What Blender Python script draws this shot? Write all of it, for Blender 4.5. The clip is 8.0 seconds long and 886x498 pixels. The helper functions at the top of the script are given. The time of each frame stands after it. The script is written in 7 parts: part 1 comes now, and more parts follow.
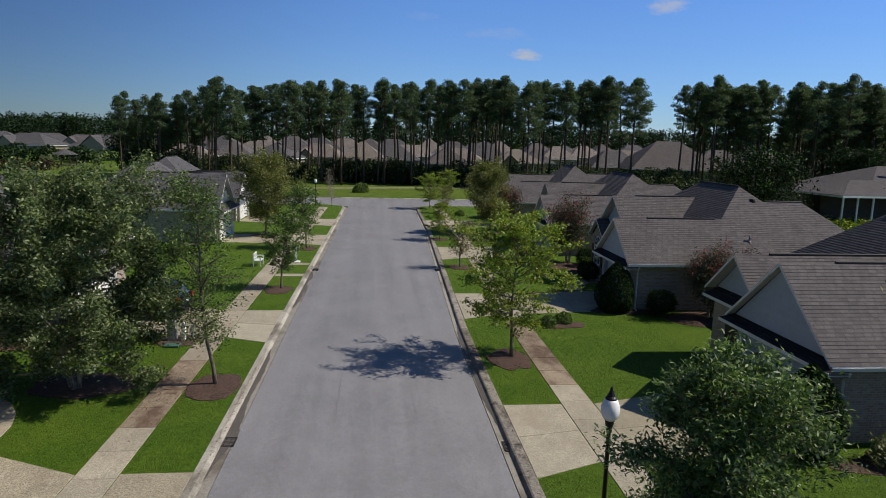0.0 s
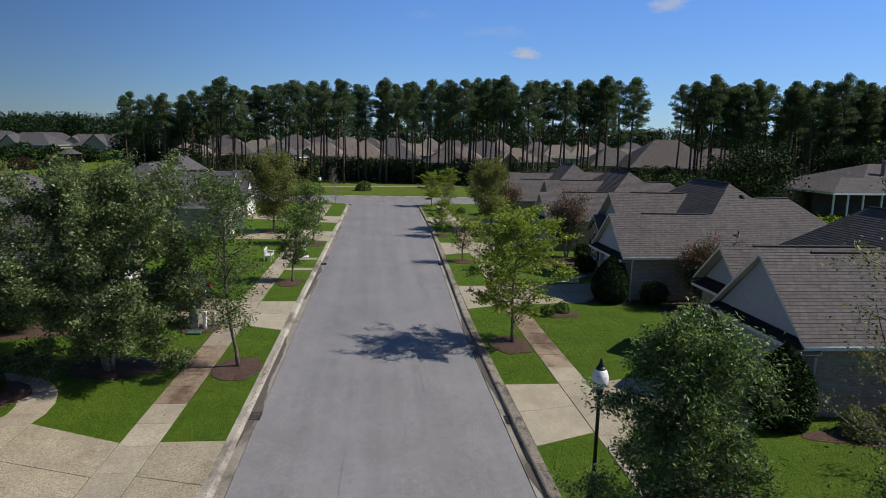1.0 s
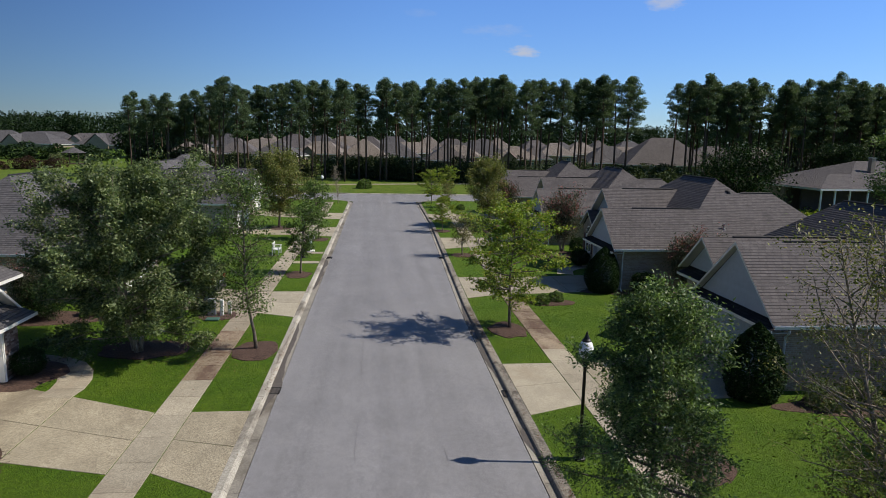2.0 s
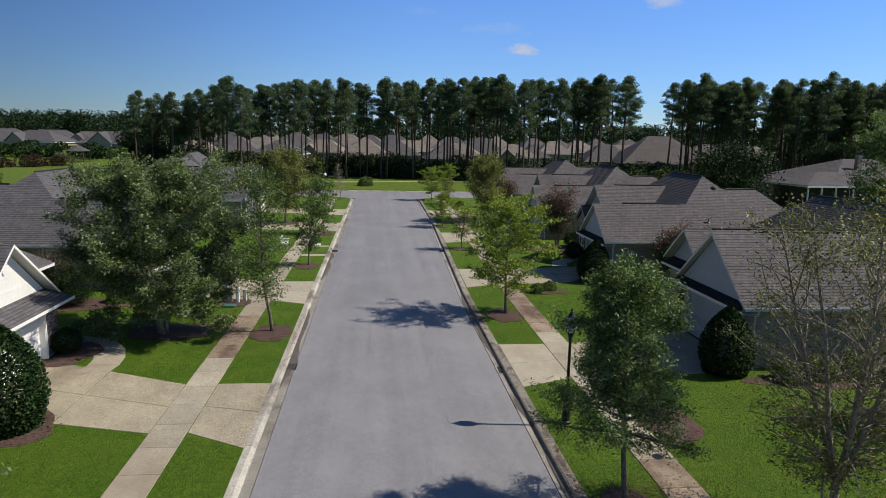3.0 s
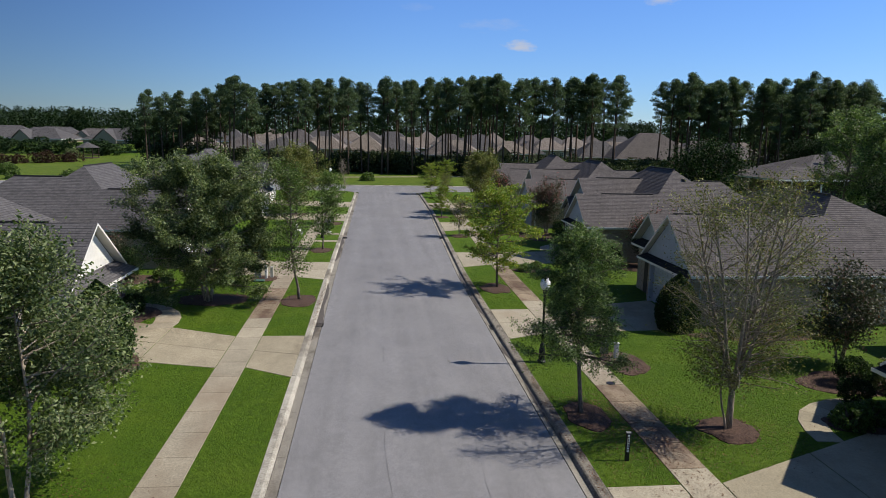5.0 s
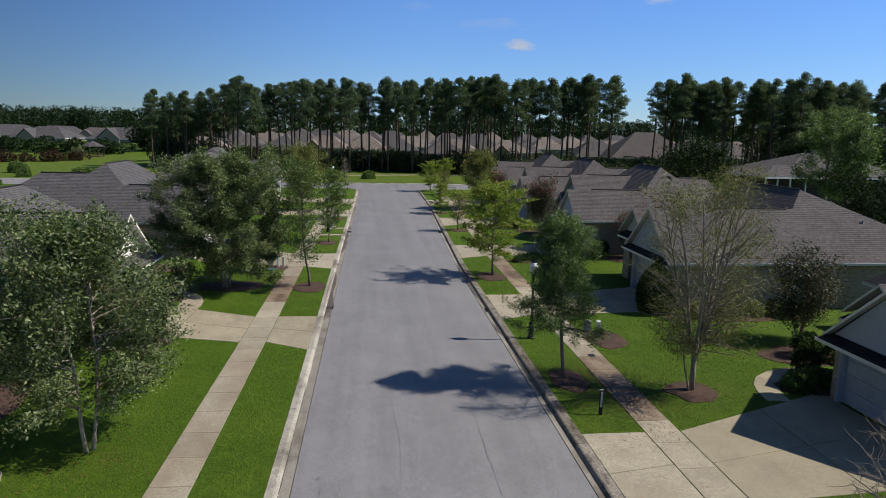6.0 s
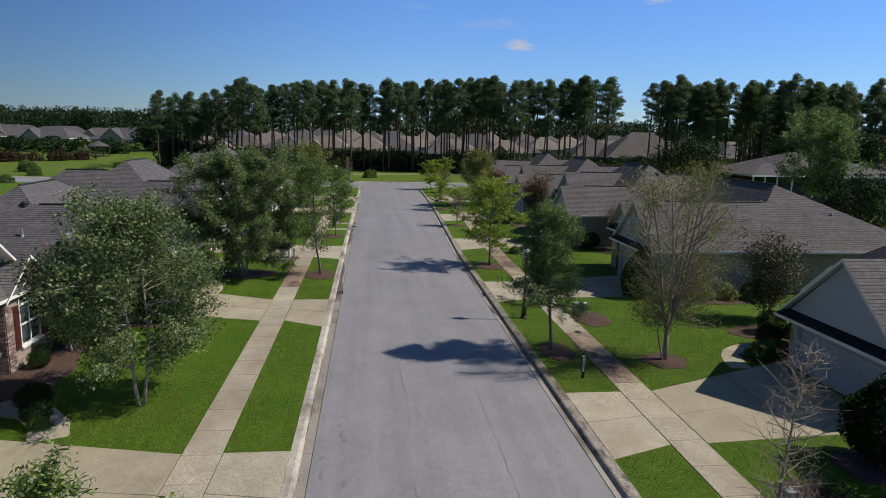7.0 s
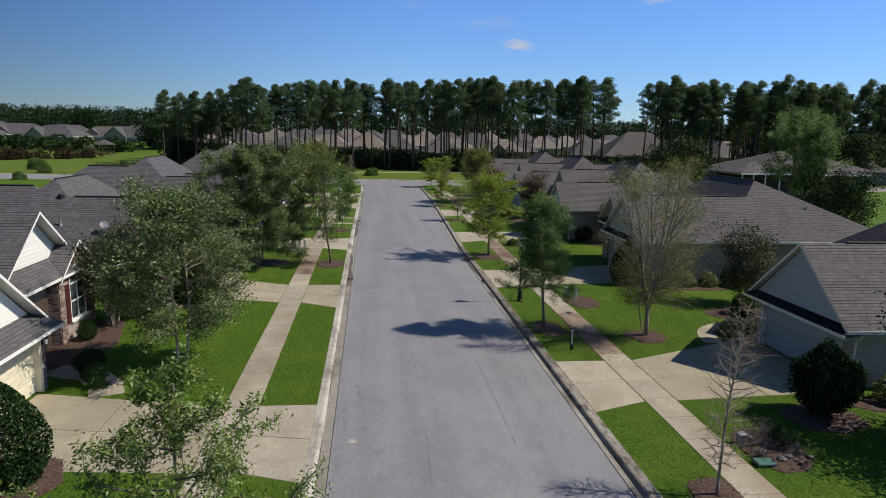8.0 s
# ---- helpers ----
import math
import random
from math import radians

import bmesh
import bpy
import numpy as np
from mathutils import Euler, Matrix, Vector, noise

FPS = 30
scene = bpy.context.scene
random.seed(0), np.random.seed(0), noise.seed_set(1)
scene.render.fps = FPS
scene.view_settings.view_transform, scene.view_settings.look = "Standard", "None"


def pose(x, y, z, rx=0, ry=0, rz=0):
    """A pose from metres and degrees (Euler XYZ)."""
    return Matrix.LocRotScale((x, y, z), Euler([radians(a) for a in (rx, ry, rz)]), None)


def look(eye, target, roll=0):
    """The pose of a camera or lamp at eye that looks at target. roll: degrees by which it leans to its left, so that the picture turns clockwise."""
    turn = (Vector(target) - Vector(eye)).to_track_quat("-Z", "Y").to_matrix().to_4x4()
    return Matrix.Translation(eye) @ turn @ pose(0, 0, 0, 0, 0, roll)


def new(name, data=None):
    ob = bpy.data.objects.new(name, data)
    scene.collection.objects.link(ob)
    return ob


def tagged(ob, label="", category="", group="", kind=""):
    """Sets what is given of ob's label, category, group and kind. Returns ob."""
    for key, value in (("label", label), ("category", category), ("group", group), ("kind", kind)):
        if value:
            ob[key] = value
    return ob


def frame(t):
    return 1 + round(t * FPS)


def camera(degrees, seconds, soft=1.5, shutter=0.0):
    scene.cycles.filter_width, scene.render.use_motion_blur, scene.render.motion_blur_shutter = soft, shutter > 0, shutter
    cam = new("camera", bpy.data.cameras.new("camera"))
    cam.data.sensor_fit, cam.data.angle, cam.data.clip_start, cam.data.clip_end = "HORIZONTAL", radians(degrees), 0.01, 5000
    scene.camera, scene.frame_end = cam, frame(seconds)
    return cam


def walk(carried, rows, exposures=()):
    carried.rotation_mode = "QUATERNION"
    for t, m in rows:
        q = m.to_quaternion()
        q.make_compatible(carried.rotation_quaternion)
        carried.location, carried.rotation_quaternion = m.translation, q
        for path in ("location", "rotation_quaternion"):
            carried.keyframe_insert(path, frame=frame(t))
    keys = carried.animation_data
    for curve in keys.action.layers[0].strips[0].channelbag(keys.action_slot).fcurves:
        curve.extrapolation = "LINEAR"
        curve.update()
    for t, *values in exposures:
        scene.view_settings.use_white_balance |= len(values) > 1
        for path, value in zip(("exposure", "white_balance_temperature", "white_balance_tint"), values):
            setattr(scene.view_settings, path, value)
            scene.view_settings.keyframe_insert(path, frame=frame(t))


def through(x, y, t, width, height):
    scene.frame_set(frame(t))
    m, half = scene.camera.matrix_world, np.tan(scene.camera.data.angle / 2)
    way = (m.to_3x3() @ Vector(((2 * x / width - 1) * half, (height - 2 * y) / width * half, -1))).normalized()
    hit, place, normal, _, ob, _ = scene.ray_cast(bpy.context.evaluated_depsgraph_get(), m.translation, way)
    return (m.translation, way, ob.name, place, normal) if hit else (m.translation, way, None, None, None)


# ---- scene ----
PATH = [
    (0, (0.225, -0.665, 8.848), (0.427, 1.298, 8.518), 1.5),
    (0.5, (0.017, -1.54, 8.849), (0.22, 0.421, 8.519), 1.5),
    (1, (-0.182, -2.487, 8.89), (0.02, -0.525, 8.556), 1.4),
    (1.5, (-0.374, -3.49, 8.902), (-0.169, -1.529, 8.566), 1.3),
    (3, (-0.846, -6.9, 8.953), (-0.638, -4.941, 8.609), 1.3),
    (3.5, (-1.05, -8.191, 8.989), (-0.838, -6.233, 8.644), 1.2),
    (4, (-1.262, -9.53, 9.014), (-1.046, -7.573, 8.665), 1.3),
    (4.5, (-1.425, -10.921, 9.036), (-1.21, -8.964, 8.684), 1.3),
    (6, (-1.898, -15.394, 9.09), (-1.68, -13.438, 8.733), 1.3),
    (6.5, (-2.111, -16.931, 9.065), (-1.89, -14.976, 8.708), 1.4),
    (7, (-2.307, -18.431, 9.021), (-2.087, -16.475, 8.665), 1.3),
    (7.5, (-2.587, -19.92, 8.999), (-2.365, -17.965, 8.643), 1.4),
    (8, (-2.857, -21.418, 8.984), (-2.633, -19.463, 8.626), 1.4),
]
cam = camera(68.8, 8.0, soft=0.85)
walk(cam, [(t, look(eye, aim, roll)) for t, eye, aim, roll in PATH], exposures=((0.0, -0.19), (1.5, -0.08), (3.0, 0.05), (4.5, 0.05), (6.5, -0.07), (8.0, 0.0)))

# ---------------- world, sun, exposure ----------------
SUN_EL, SUN_AZ = radians(46.2), radians(94.5)      # azimuth from +y towards +x
world = bpy.data.worlds.new("sky")
scene.world = world
world.use_nodes = True
wn, wl = world.node_tree.nodes, world.node_tree.links
wn.clear()
w_out = wn.new("ShaderNodeOutputWorld")
w_bg = wn.new("ShaderNodeBackground")
w_sky = wn.new("ShaderNodeTexSky")
w_sky.sky_type = "NISHITA"
w_sky.sun_disc = False
w_sky.sun_elevation, w_sky.sun_rotation = SUN_EL, SUN_AZ
w_sky.air_density, w_sky.dust_density, w_sky.ozone_density = 1.0, 0.0, 3.0
w_bg.inputs["Strength"].default_value = 0.083
# a few thin fair-weather clouds, far off over the woods
w_geo = wn.new("ShaderNodeTexCoord")
w_sep = wn.new("ShaderNodeSeparateXYZ")
wl.new(w_geo.outputs["Generated"], w_sep.inputs[0])


def w_math(op, a, b=None, clamp=False):
    n = wn.new("ShaderNodeMath")
    n.operation, n.use_clamp = op, clamp
    for socket, v in zip(n.inputs, (a, b)):
        if isinstance(v, (int, float)):
            socket.default_value = v
        elif v is not None:
            wl.new(v, socket)
    return n.outputs[0]


w_az = w_math("ARCTAN2", w_sep.outputs[0], w_sep.outputs[1])
w_el = w_math("ARCSINE", w_sep.outputs[2])
w_map = wn.new("ShaderNodeMapping")
w_map.inputs["Scale"].default_value = (26, 26, 70)
wl.new(w_geo.outputs["Generated"], w_map.inputs[0])
w_noise = wn.new("ShaderNodeTexNoise")
w_noise.inputs["Scale"].default_value = 1.0
w_noise.inputs["Detail"].default_value = 7
w_noise.inputs["Roughness"].default_value = 0.62
wl.new(w_map.outputs[0], w_noise.inputs["Vector"])
cover = None
for az, el, wa, we, thick in ((12.30, 7.26, 1.70, 0.55, 0.75), (23.39, 10.98, 2.10, 0.75, 0.55), (9.99, 8.91, 3.20, 0.70, 0.16), (3.48, 10.28, 1.60, 0.50, 0.10)):
    da = w_math("DIVIDE", w_math("SUBTRACT", w_az, radians(az)), radians(wa))
    de = w_math("DIVIDE", w_math("SUBTRACT", w_el, radians(el)), radians(we))
    d2 = w_math("ADD", w_math("MULTIPLY", da, da), w_math("MULTIPLY", de, de))
    puff = w_math("SUBTRACT", w_math("SUBTRACT", w_math("MULTIPLY", w_noise.outputs[0], 3.4), 0.95), w_math("MULTIPLY", d2, 0.9))
    puff = w_math("MULTIPLY", w_math("MULTIPLY", puff, 1.1, True), thick)
    cover = puff if cover is None else w_math("MAXIMUM", cover, puff)
w_hsv = wn.new("ShaderNodeHueSaturation")
w_hsv.inputs["Saturation"].default_value = 1.0
w_hsv.inputs["Value"].default_value = 1.0
wl.new(w_sky.outputs[0], w_hsv.inputs["Color"])
w_mix = wn.new("ShaderNodeMix")
w_mix.data_type = "RGBA"
wl.new(cover, w_mix.inputs[0])
w_grade = wn.new("ShaderNodeValToRGB")          # clear air: bluer and deeper than the model sky
w_grade.color_ramp.elements[0].color = (0.54, 0.74, 1.10, 1)
w_grade.color_ramp.elements[0].position = 0.0
w_grade.color_ramp.elements[1].color = (0.62, 0.88, 1.36, 1)
w_grade.color_ramp.elements[1].position = 0.26
w_top = w_grade.color_ramp.elements.new(0.55)
w_top.color = (0.635, 0.72, 0.85, 1)
wl.new(w_el, w_grade.inputs[0])
w_tint = wn.new("ShaderNodeMix")
w_tint.data_type, w_tint.blend_type = "RGBA", "MULTIPLY"
w_tint.inputs[0].default_value = 1.0
wl.new(w_hsv.outputs[0], w_tint.inputs[6])
wl.new(w_grade.outputs[0], w_tint.inputs[7])
w_side = wn.new("ShaderNodeMapRange")           # the sky is paler towards the sun's side and deep blue away from it
w_side.interpolation_type = "SMOOTHSTEP"
for key_, v_ in (("From Min", -0.66), ("From Max", 0.12), ("To Min", 0.50), ("To Max", 1.36)):
    w_side.inputs[key_].default_value = v_
wl.new(w_sep.outputs[0], w_side.inputs["Value"])
w_shade = wn.new("ShaderNodeVectorMath")
w_shade.operation = "SCALE"
wl.new(w_tint.outputs[2], w_shade.inputs[0])
wl.new(w_side.outputs[0], w_shade.inputs["Scale"])
wl.new(w_shade.outputs[0], w_mix.inputs[6])
w_mix.inputs[7].default_value = (6.6, 6.7, 7.2, 1)
wl.new(w_mix.outputs[2], w_bg.inputs["Color"])
wl.new(w_bg.outputs[0], w_out.inputs[0])

sun = new("sun", bpy.data.lights.new("sun", "SUN"))
sun.data.energy, sun.data.angle, sun.data.color = 5.0, radians(0.53), (1.0, 0.92, 0.795)
to_sun = Vector((math.sin(SUN_AZ) * math.cos(SUN_EL), math.cos(SUN_AZ) * math.cos(SUN_EL), math.sin(SUN_EL)))
sun.matrix_world = look(tuple(to_sun * 100), (0, 0, 0))
scene.view_settings.exposure = 0.0


# ---------------- materials ----------------
def surface(name, rough=0.8, metal=0.0, spec=0.4):
    m = bpy.data.materials.new(name)
    m.use_nodes = True
    nt = m.node_tree
    b = nt.nodes["Principled BSDF"]
    b.inputs["Roughness"].default_value, b.inputs["Metallic"].default_value = rough, metal
    b.inputs["Specular IOR Level"].default_value = spec
    return m, nt, b


def node(nt, kind, **values):
    n = nt.nodes.new(kind)
    for key, v in values.items():
        n.inputs[key.replace("_", " ")].default_value = v
    return n


def world_coords(nt, scale=(1, 1, 1)):
    g = nt.nodes.new("ShaderNodeNewGeometry")
    mp = node(nt, "ShaderNodeMapping", Scale=scale)
    nt.links.new(g.outputs["Position"], mp.inputs[0])
    return mp.outputs[0]


def noise_of(nt, vec, scale, detail=5, rough=0.6):
    n = node(nt, "ShaderNodeTexNoise", Scale=scale, Detail=detail, Roughness=rough)
    nt.links.new(vec, n.inputs["Vector"])
    return n.outputs[0]


def ramp(nt, fac, *stops):
    r = nt.nodes.new("ShaderNodeValToRGB")
    els = r.color_ramp.elements
    while len(els) < len(stops):
        els.new(0.5)
    for e, (p, c) in zip(els, stops):
        e.position = p
        e.color = (*c, 1) if len(c) == 3 else c
    nt.links.new(fac, r.inputs[0])
    return r.outputs[0]


def grey(v):
    return (v, v, v)


def mixed(nt, fac, a, b, how="MIX"):
    n = nt.nodes.new("ShaderNodeMix")
    n.data_type, n.blend_type = "RGBA", how
    for i, v in ((0, fac), (6, a), (7, b)):
        if isinstance(v, (int, float)):
            n.inputs[i].default_value = v
        elif isinstance(v, tuple):
            n.inputs[i].default_value = (*v, 1)
        else:
            nt.links.new(v, n.inputs[i])
    return n.outputs[2]


def bumped(nt, b, height, strength=0.4, distance=0.02):
    n = node(nt, "ShaderNodeBump", Strength=strength, Distance=distance)
    nt.links.new(height, n.inputs["Height"])
    nt.links.new(n.outputs[0], b.inputs["Normal"])


def random_of(nt, island=False):
    if island:
        return nt.nodes.new("ShaderNodeNewGeometry").outputs["Random Per Island"]
    return nt.nodes.new("ShaderNodeObjectInfo").outputs["Random"]


def mat_speckled(name, dark, light, fine=60.0, broad=0.6, rough=0.9, bump=0.3, stain=None, stain_scale=0.35, stain_lo=0.56, rand=0.0, dist=0.01):
    """A mineral surface: fine grain, broad mottling and, where given, stains."""
    m, nt, b = surface(name, rough)
    w = world_coords(nt)
    f = noise_of(nt, w, fine, 3, 0.7)
    g = noise_of(nt, w, broad, 6, 0.65)
    col = ramp(nt, f, (0.32, dark), (0.68, light))
    col = mixed(nt, 0.7, col, ramp(nt, g, (0.3, grey(0.72)), (0.7, grey(1.12))), "MULTIPLY")
    if stain:
        s = noise_of(nt, world_coords(nt, (1, 0.55, 1)), stain_scale, 7, 0.68)
        col = mixed(nt, ramp(nt, s, (stain_lo, grey(0)), (stain_lo + 0.14, grey(0.85))), col, stain)
    if rand:
        col = mixed(nt, 1.0, col, ramp(nt, random_of(nt), (0, grey(1 - rand)), (1, grey(1 + rand))), "MULTIPLY")
    nt.links.new(col, b.inputs["Base Color"])
    bumped(nt, b, f, bump, dist)
    return m


def mat_asphalt():
    """Worn asphalt: pale and dark stones, wheel paths along the street, dull patches."""
    m, nt, b = surface("asphalt", 0.72, spec=0.5)
    w = world_coords(nt)
    stones = noise_of(nt, w, 42, 3, 0.85)
    grit = noise_of(nt, w, 90, 2, 0.8)
    broad = noise_of(nt, w, 0.28, 6, 0.7)
    lanes = noise_of(nt, world_coords(nt, (1.1, 0.035, 1)), 1.0, 4, 0.55)
    col = ramp(nt, stones, (0.30, (0.108, 0.109, 0.119)), (0.5, (0.216, 0.213, 0.223)), (0.72, (0.41, 0.40, 0.405)))
    col = mixed(nt, 0.5, col, ramp(nt, grit, (0.3, grey(0.5)), (0.7, grey(1.5))), "MULTIPLY")
    col = mixed(nt, 0.75, col, ramp(nt, broad, (0.3, grey(0.8)), (0.7, grey(1.12))), "MULTIPLY")
    col = mixed(nt, 0.8, col, ramp(nt, lanes, (0.35, grey(0.87)), (0.65, grey(1.09))), "MULTIPLY")
    worn = noise_of(nt, w, 7.0, 5, 0.75)
    col = mixed(nt, 0.8, col, ramp(nt, worn, (0.28, grey(0.80)), (0.5, grey(1.0)), (0.72, grey(1.16))), "MULTIPLY")
    nt.links.new(col, b.inputs["Base Color"])
    bumped(nt, b, stones, 0.6, 0.012)
    return m


ASPHALT = mat_asphalt()
CONCRETE = mat_speckled("concrete", (0.22, 0.193, 0.143), (0.54, 0.485, 0.375), 30, 0.9, 0.92, 0.4, stain=(0.30, 0.25, 0.18), stain_scale=0.3, stain_lo=0.55, rand=0.1)
WALKWAY = mat_speckled("walkway_concrete", (0.205, 0.178, 0.132), (0.52, 0.465, 0.36), 30, 0.9, 0.92, 0.4, stain=(0.25, 0.20, 0.145), stain_scale=0.16, stain_lo=0.50, rand=0.1)
PEBBLE = mat_speckled("pebbled_concrete", (0.165, 0.135, 0.092), (0.53, 0.47, 0.345), 26, 0.7, 0.92, 0.6, stain=(0.17, 0.14, 0.10), stain_scale=0.35, stain_lo=0.52, rand=0.06)
AGGREGATE = mat_speckled("aggregate_concrete", (0.23, 0.198, 0.142), (0.42, 0.375, 0.27), 34, 0.7, 0.92, 0.5, stain=(0.20, 0.165, 0.115), stain_scale=0.3, stain_lo=0.54, rand=0.08)
STAINED = mat_speckled("stained_walkway", (0.19, 0.14, 0.095), (0.40, 0.33, 0.24), 34, 0.8, 0.9, 0.35, stain=(0.115, 0.068, 0.048), stain_scale=0.9, stain_lo=0.46, rand=0.12)
KERB_DIRTY = mat_speckled("dirty_curb_concrete", (0.16, 0.142, 0.118), (0.37, 0.335, 0.285), 14, 1.6, 0.92, 0.7, stain=(0.055, 0.045, 0.036), stain_scale=2.6, stain_lo=0.50, rand=0.26)
CURB = mat_speckled("curb_concrete", (0.28, 0.26, 0.22), (0.54, 0.51, 0.44), 22, 1.6, 0.92, 0.4, stain=(0.095, 0.08, 0.062), stain_scale=0.42, stain_lo=0.48, rand=0.08)
GUTTER = mat_speckled("gutter_concrete", (0.20, 0.186, 0.160), (0.39, 0.36, 0.31), 22, 1.2, 0.9, 0.4, stain=(0.11, 0.092, 0.072), stain_scale=0.4, stain_lo=0.50, rand=0.1)
DIRT = mat_speckled("wet_dirt", (0.055, 0.047, 0.041), (0.155, 0.135, 0.120), 25, 1.5, 0.7, 0.6)
MULCH = mat_speckled("mulch", (0.020, 0.011, 0.008), (0.150, 0.090, 0.068), 16, 1.2, 0.95, 1.0, dist=0.04)
CRACK = mat_speckled("crack_seal", (0.125, 0.122, 0.128), (0.22, 0.216, 0.222), 30, 1, 0.8, 0.2)


def mat_grass(name, dark, light, dry, scale=1.0):
    m, nt, b = surface(name, 0.85, spec=0.2)
    w = world_coords(nt)
    blades = noise_of(nt, world_coords(nt, (1, 1, 1)), 24 * scale, 5, 0.85)
    patch = noise_of(nt, w, 0.45, 6, 0.6)
    clumps = noise_of(nt, w, 5.0 * scale, 4, 0.6)
    col = ramp(nt, blades, (0.36, dark), (0.66, light))
    col = mixed(nt, ramp(nt, patch, (0.42, grey(0)), (0.75, grey(0.6))), col, dry)
    col = mixed(nt, 0.8, col, ramp(nt, clumps, (0.3, grey(0.68)), (0.7, grey(1.2))), "MULTIPLY")
    nt.links.new(col, b.inputs["Base Color"])
    bumped(nt, b, blades, 0.9, 0.05)
    return m


GRASS = mat_grass("lawn_grass", (0.020, 0.048, 0.003), (0.110, 0.205, 0.010), (0.118, 0.170, 0.014))
FAIRWAY = mat_grass("fairway_grass", (0.040, 0.078, 0.006), (0.125, 0.190, 0.016), (0.17, 0.20, 0.035), 0.4)


def mat_shingle(name, dark, light):
    """Asphalt shingles: tabs from the slope's own u, v in metres."""
    m, nt, b = surface(name, 0.92, spec=0.25)
    uv = nt.nodes.new("ShaderNodeUVMap")
    br = node(nt, "ShaderNodeTexBrick", Scale=1.0)
    br.inputs["Brick Width"].default_value, br.inputs["Row Height"].default_value = 0.31, 0.145
    br.inputs["Mortar Size"].default_value, br.inputs["Bias"].default_value = 0.010, 0.0
    br.inputs["Color1"].default_value, br.inputs["Color2"].default_value = (*dark, 1), (*light, 1)
    br.inputs["Mortar"].default_value = (dark[0] * 0.74, dark[1] * 0.74, dark[2] * 0.76, 1)
    br.offset, br.squash = 0.37, 1.0
    nt.links.new(uv.outputs[0], br.inputs["Vector"])
    w = world_coords(nt)
    tabs = node(nt, "ShaderNodeTexBrick", Scale=1.0)
    tabs.inputs["Brick Width"].default_value, tabs.inputs["Row Height"].default_value = 0.17, 0.145
    tabs.inputs["Mortar Size"].default_value, tabs.inputs["Bias"].default_value = 0.0, 0.1
    tabs.inputs["Color1"].default_value, tabs.inputs["Color2"].default_value = (*grey(0.84), 1), (*grey(1.10), 1)
    tabs.offset, tabs.offset_frequency, tabs.squash, tabs.squash_frequency = 0.63, 3, 1.25, 2
    nt.links.new(uv.outputs[0], tabs.inputs["Vector"])
    grain = noise_of(nt, w, 45, 3, 0.7)
    broad = noise_of(nt, w, 0.5, 6, 0.65)
    col = mixed(nt, 0.8, mixed(nt, 0.9, br.outputs[0], tabs.outputs[0], "MULTIPLY"), ramp(nt, grain, (0.3, grey(0.6)), (0.7, grey(1.35))), "MULTIPLY")
    col = mixed(nt, 0.7, col, ramp(nt, broad, (0.3, grey(0.85)), (0.7, grey(1.1))), "MULTIPLY")
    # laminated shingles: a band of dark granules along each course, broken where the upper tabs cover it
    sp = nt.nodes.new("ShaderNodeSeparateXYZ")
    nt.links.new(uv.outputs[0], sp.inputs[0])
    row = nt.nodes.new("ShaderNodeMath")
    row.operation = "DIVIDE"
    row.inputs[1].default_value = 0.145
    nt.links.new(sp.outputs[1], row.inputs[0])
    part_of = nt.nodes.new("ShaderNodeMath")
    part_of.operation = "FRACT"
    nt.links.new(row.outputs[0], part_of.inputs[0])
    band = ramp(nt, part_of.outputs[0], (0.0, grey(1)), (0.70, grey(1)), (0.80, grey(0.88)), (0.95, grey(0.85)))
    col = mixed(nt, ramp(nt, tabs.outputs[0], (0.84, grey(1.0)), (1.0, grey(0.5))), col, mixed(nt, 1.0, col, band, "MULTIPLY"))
    nt.links.new(col, b.inputs["Base Color"])
    bumped(nt, b, grain, 0.35, 0.01)
    return m


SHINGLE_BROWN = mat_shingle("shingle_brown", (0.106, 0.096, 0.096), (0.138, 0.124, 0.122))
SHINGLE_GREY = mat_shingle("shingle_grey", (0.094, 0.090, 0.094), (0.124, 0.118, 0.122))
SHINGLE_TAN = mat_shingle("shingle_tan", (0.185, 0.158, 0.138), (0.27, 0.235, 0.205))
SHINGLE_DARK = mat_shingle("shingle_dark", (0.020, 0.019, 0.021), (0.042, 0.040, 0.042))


def mat_plain(name, colour, rough=0.6, metal=0.0, vary=0.12, scale=6.0, bump=0.05, rand=0.0):
    m, nt, b = surface(name, rough, metal)
    w = world_coords(nt)
    n1 = noise_of(nt, w, scale, 5, 0.6)
    n2 = noise_of(nt, w, scale * 0.12, 4, 0.6)
    col = mixed(nt, 1.0, colour, ramp(nt, n1, (0.3, grey(1 - vary)), (0.7, grey(1 + vary * 0.5))), "MULTIPLY")
    col = mixed(nt, 1.0, col, ramp(nt, n2, (0.3, grey(1 - vary)), (0.7, grey(1.0))), "MULTIPLY")
    if rand:
        col = mixed(nt, 1.0, col, ramp(nt, random_of(nt), (0, grey(1 - rand)), (1, grey(1 + rand))), "MULTIPLY")
    nt.links.new(col, b.inputs["Base Color"])
    bumped(nt, b, n1, bump, 0.01)
    return m


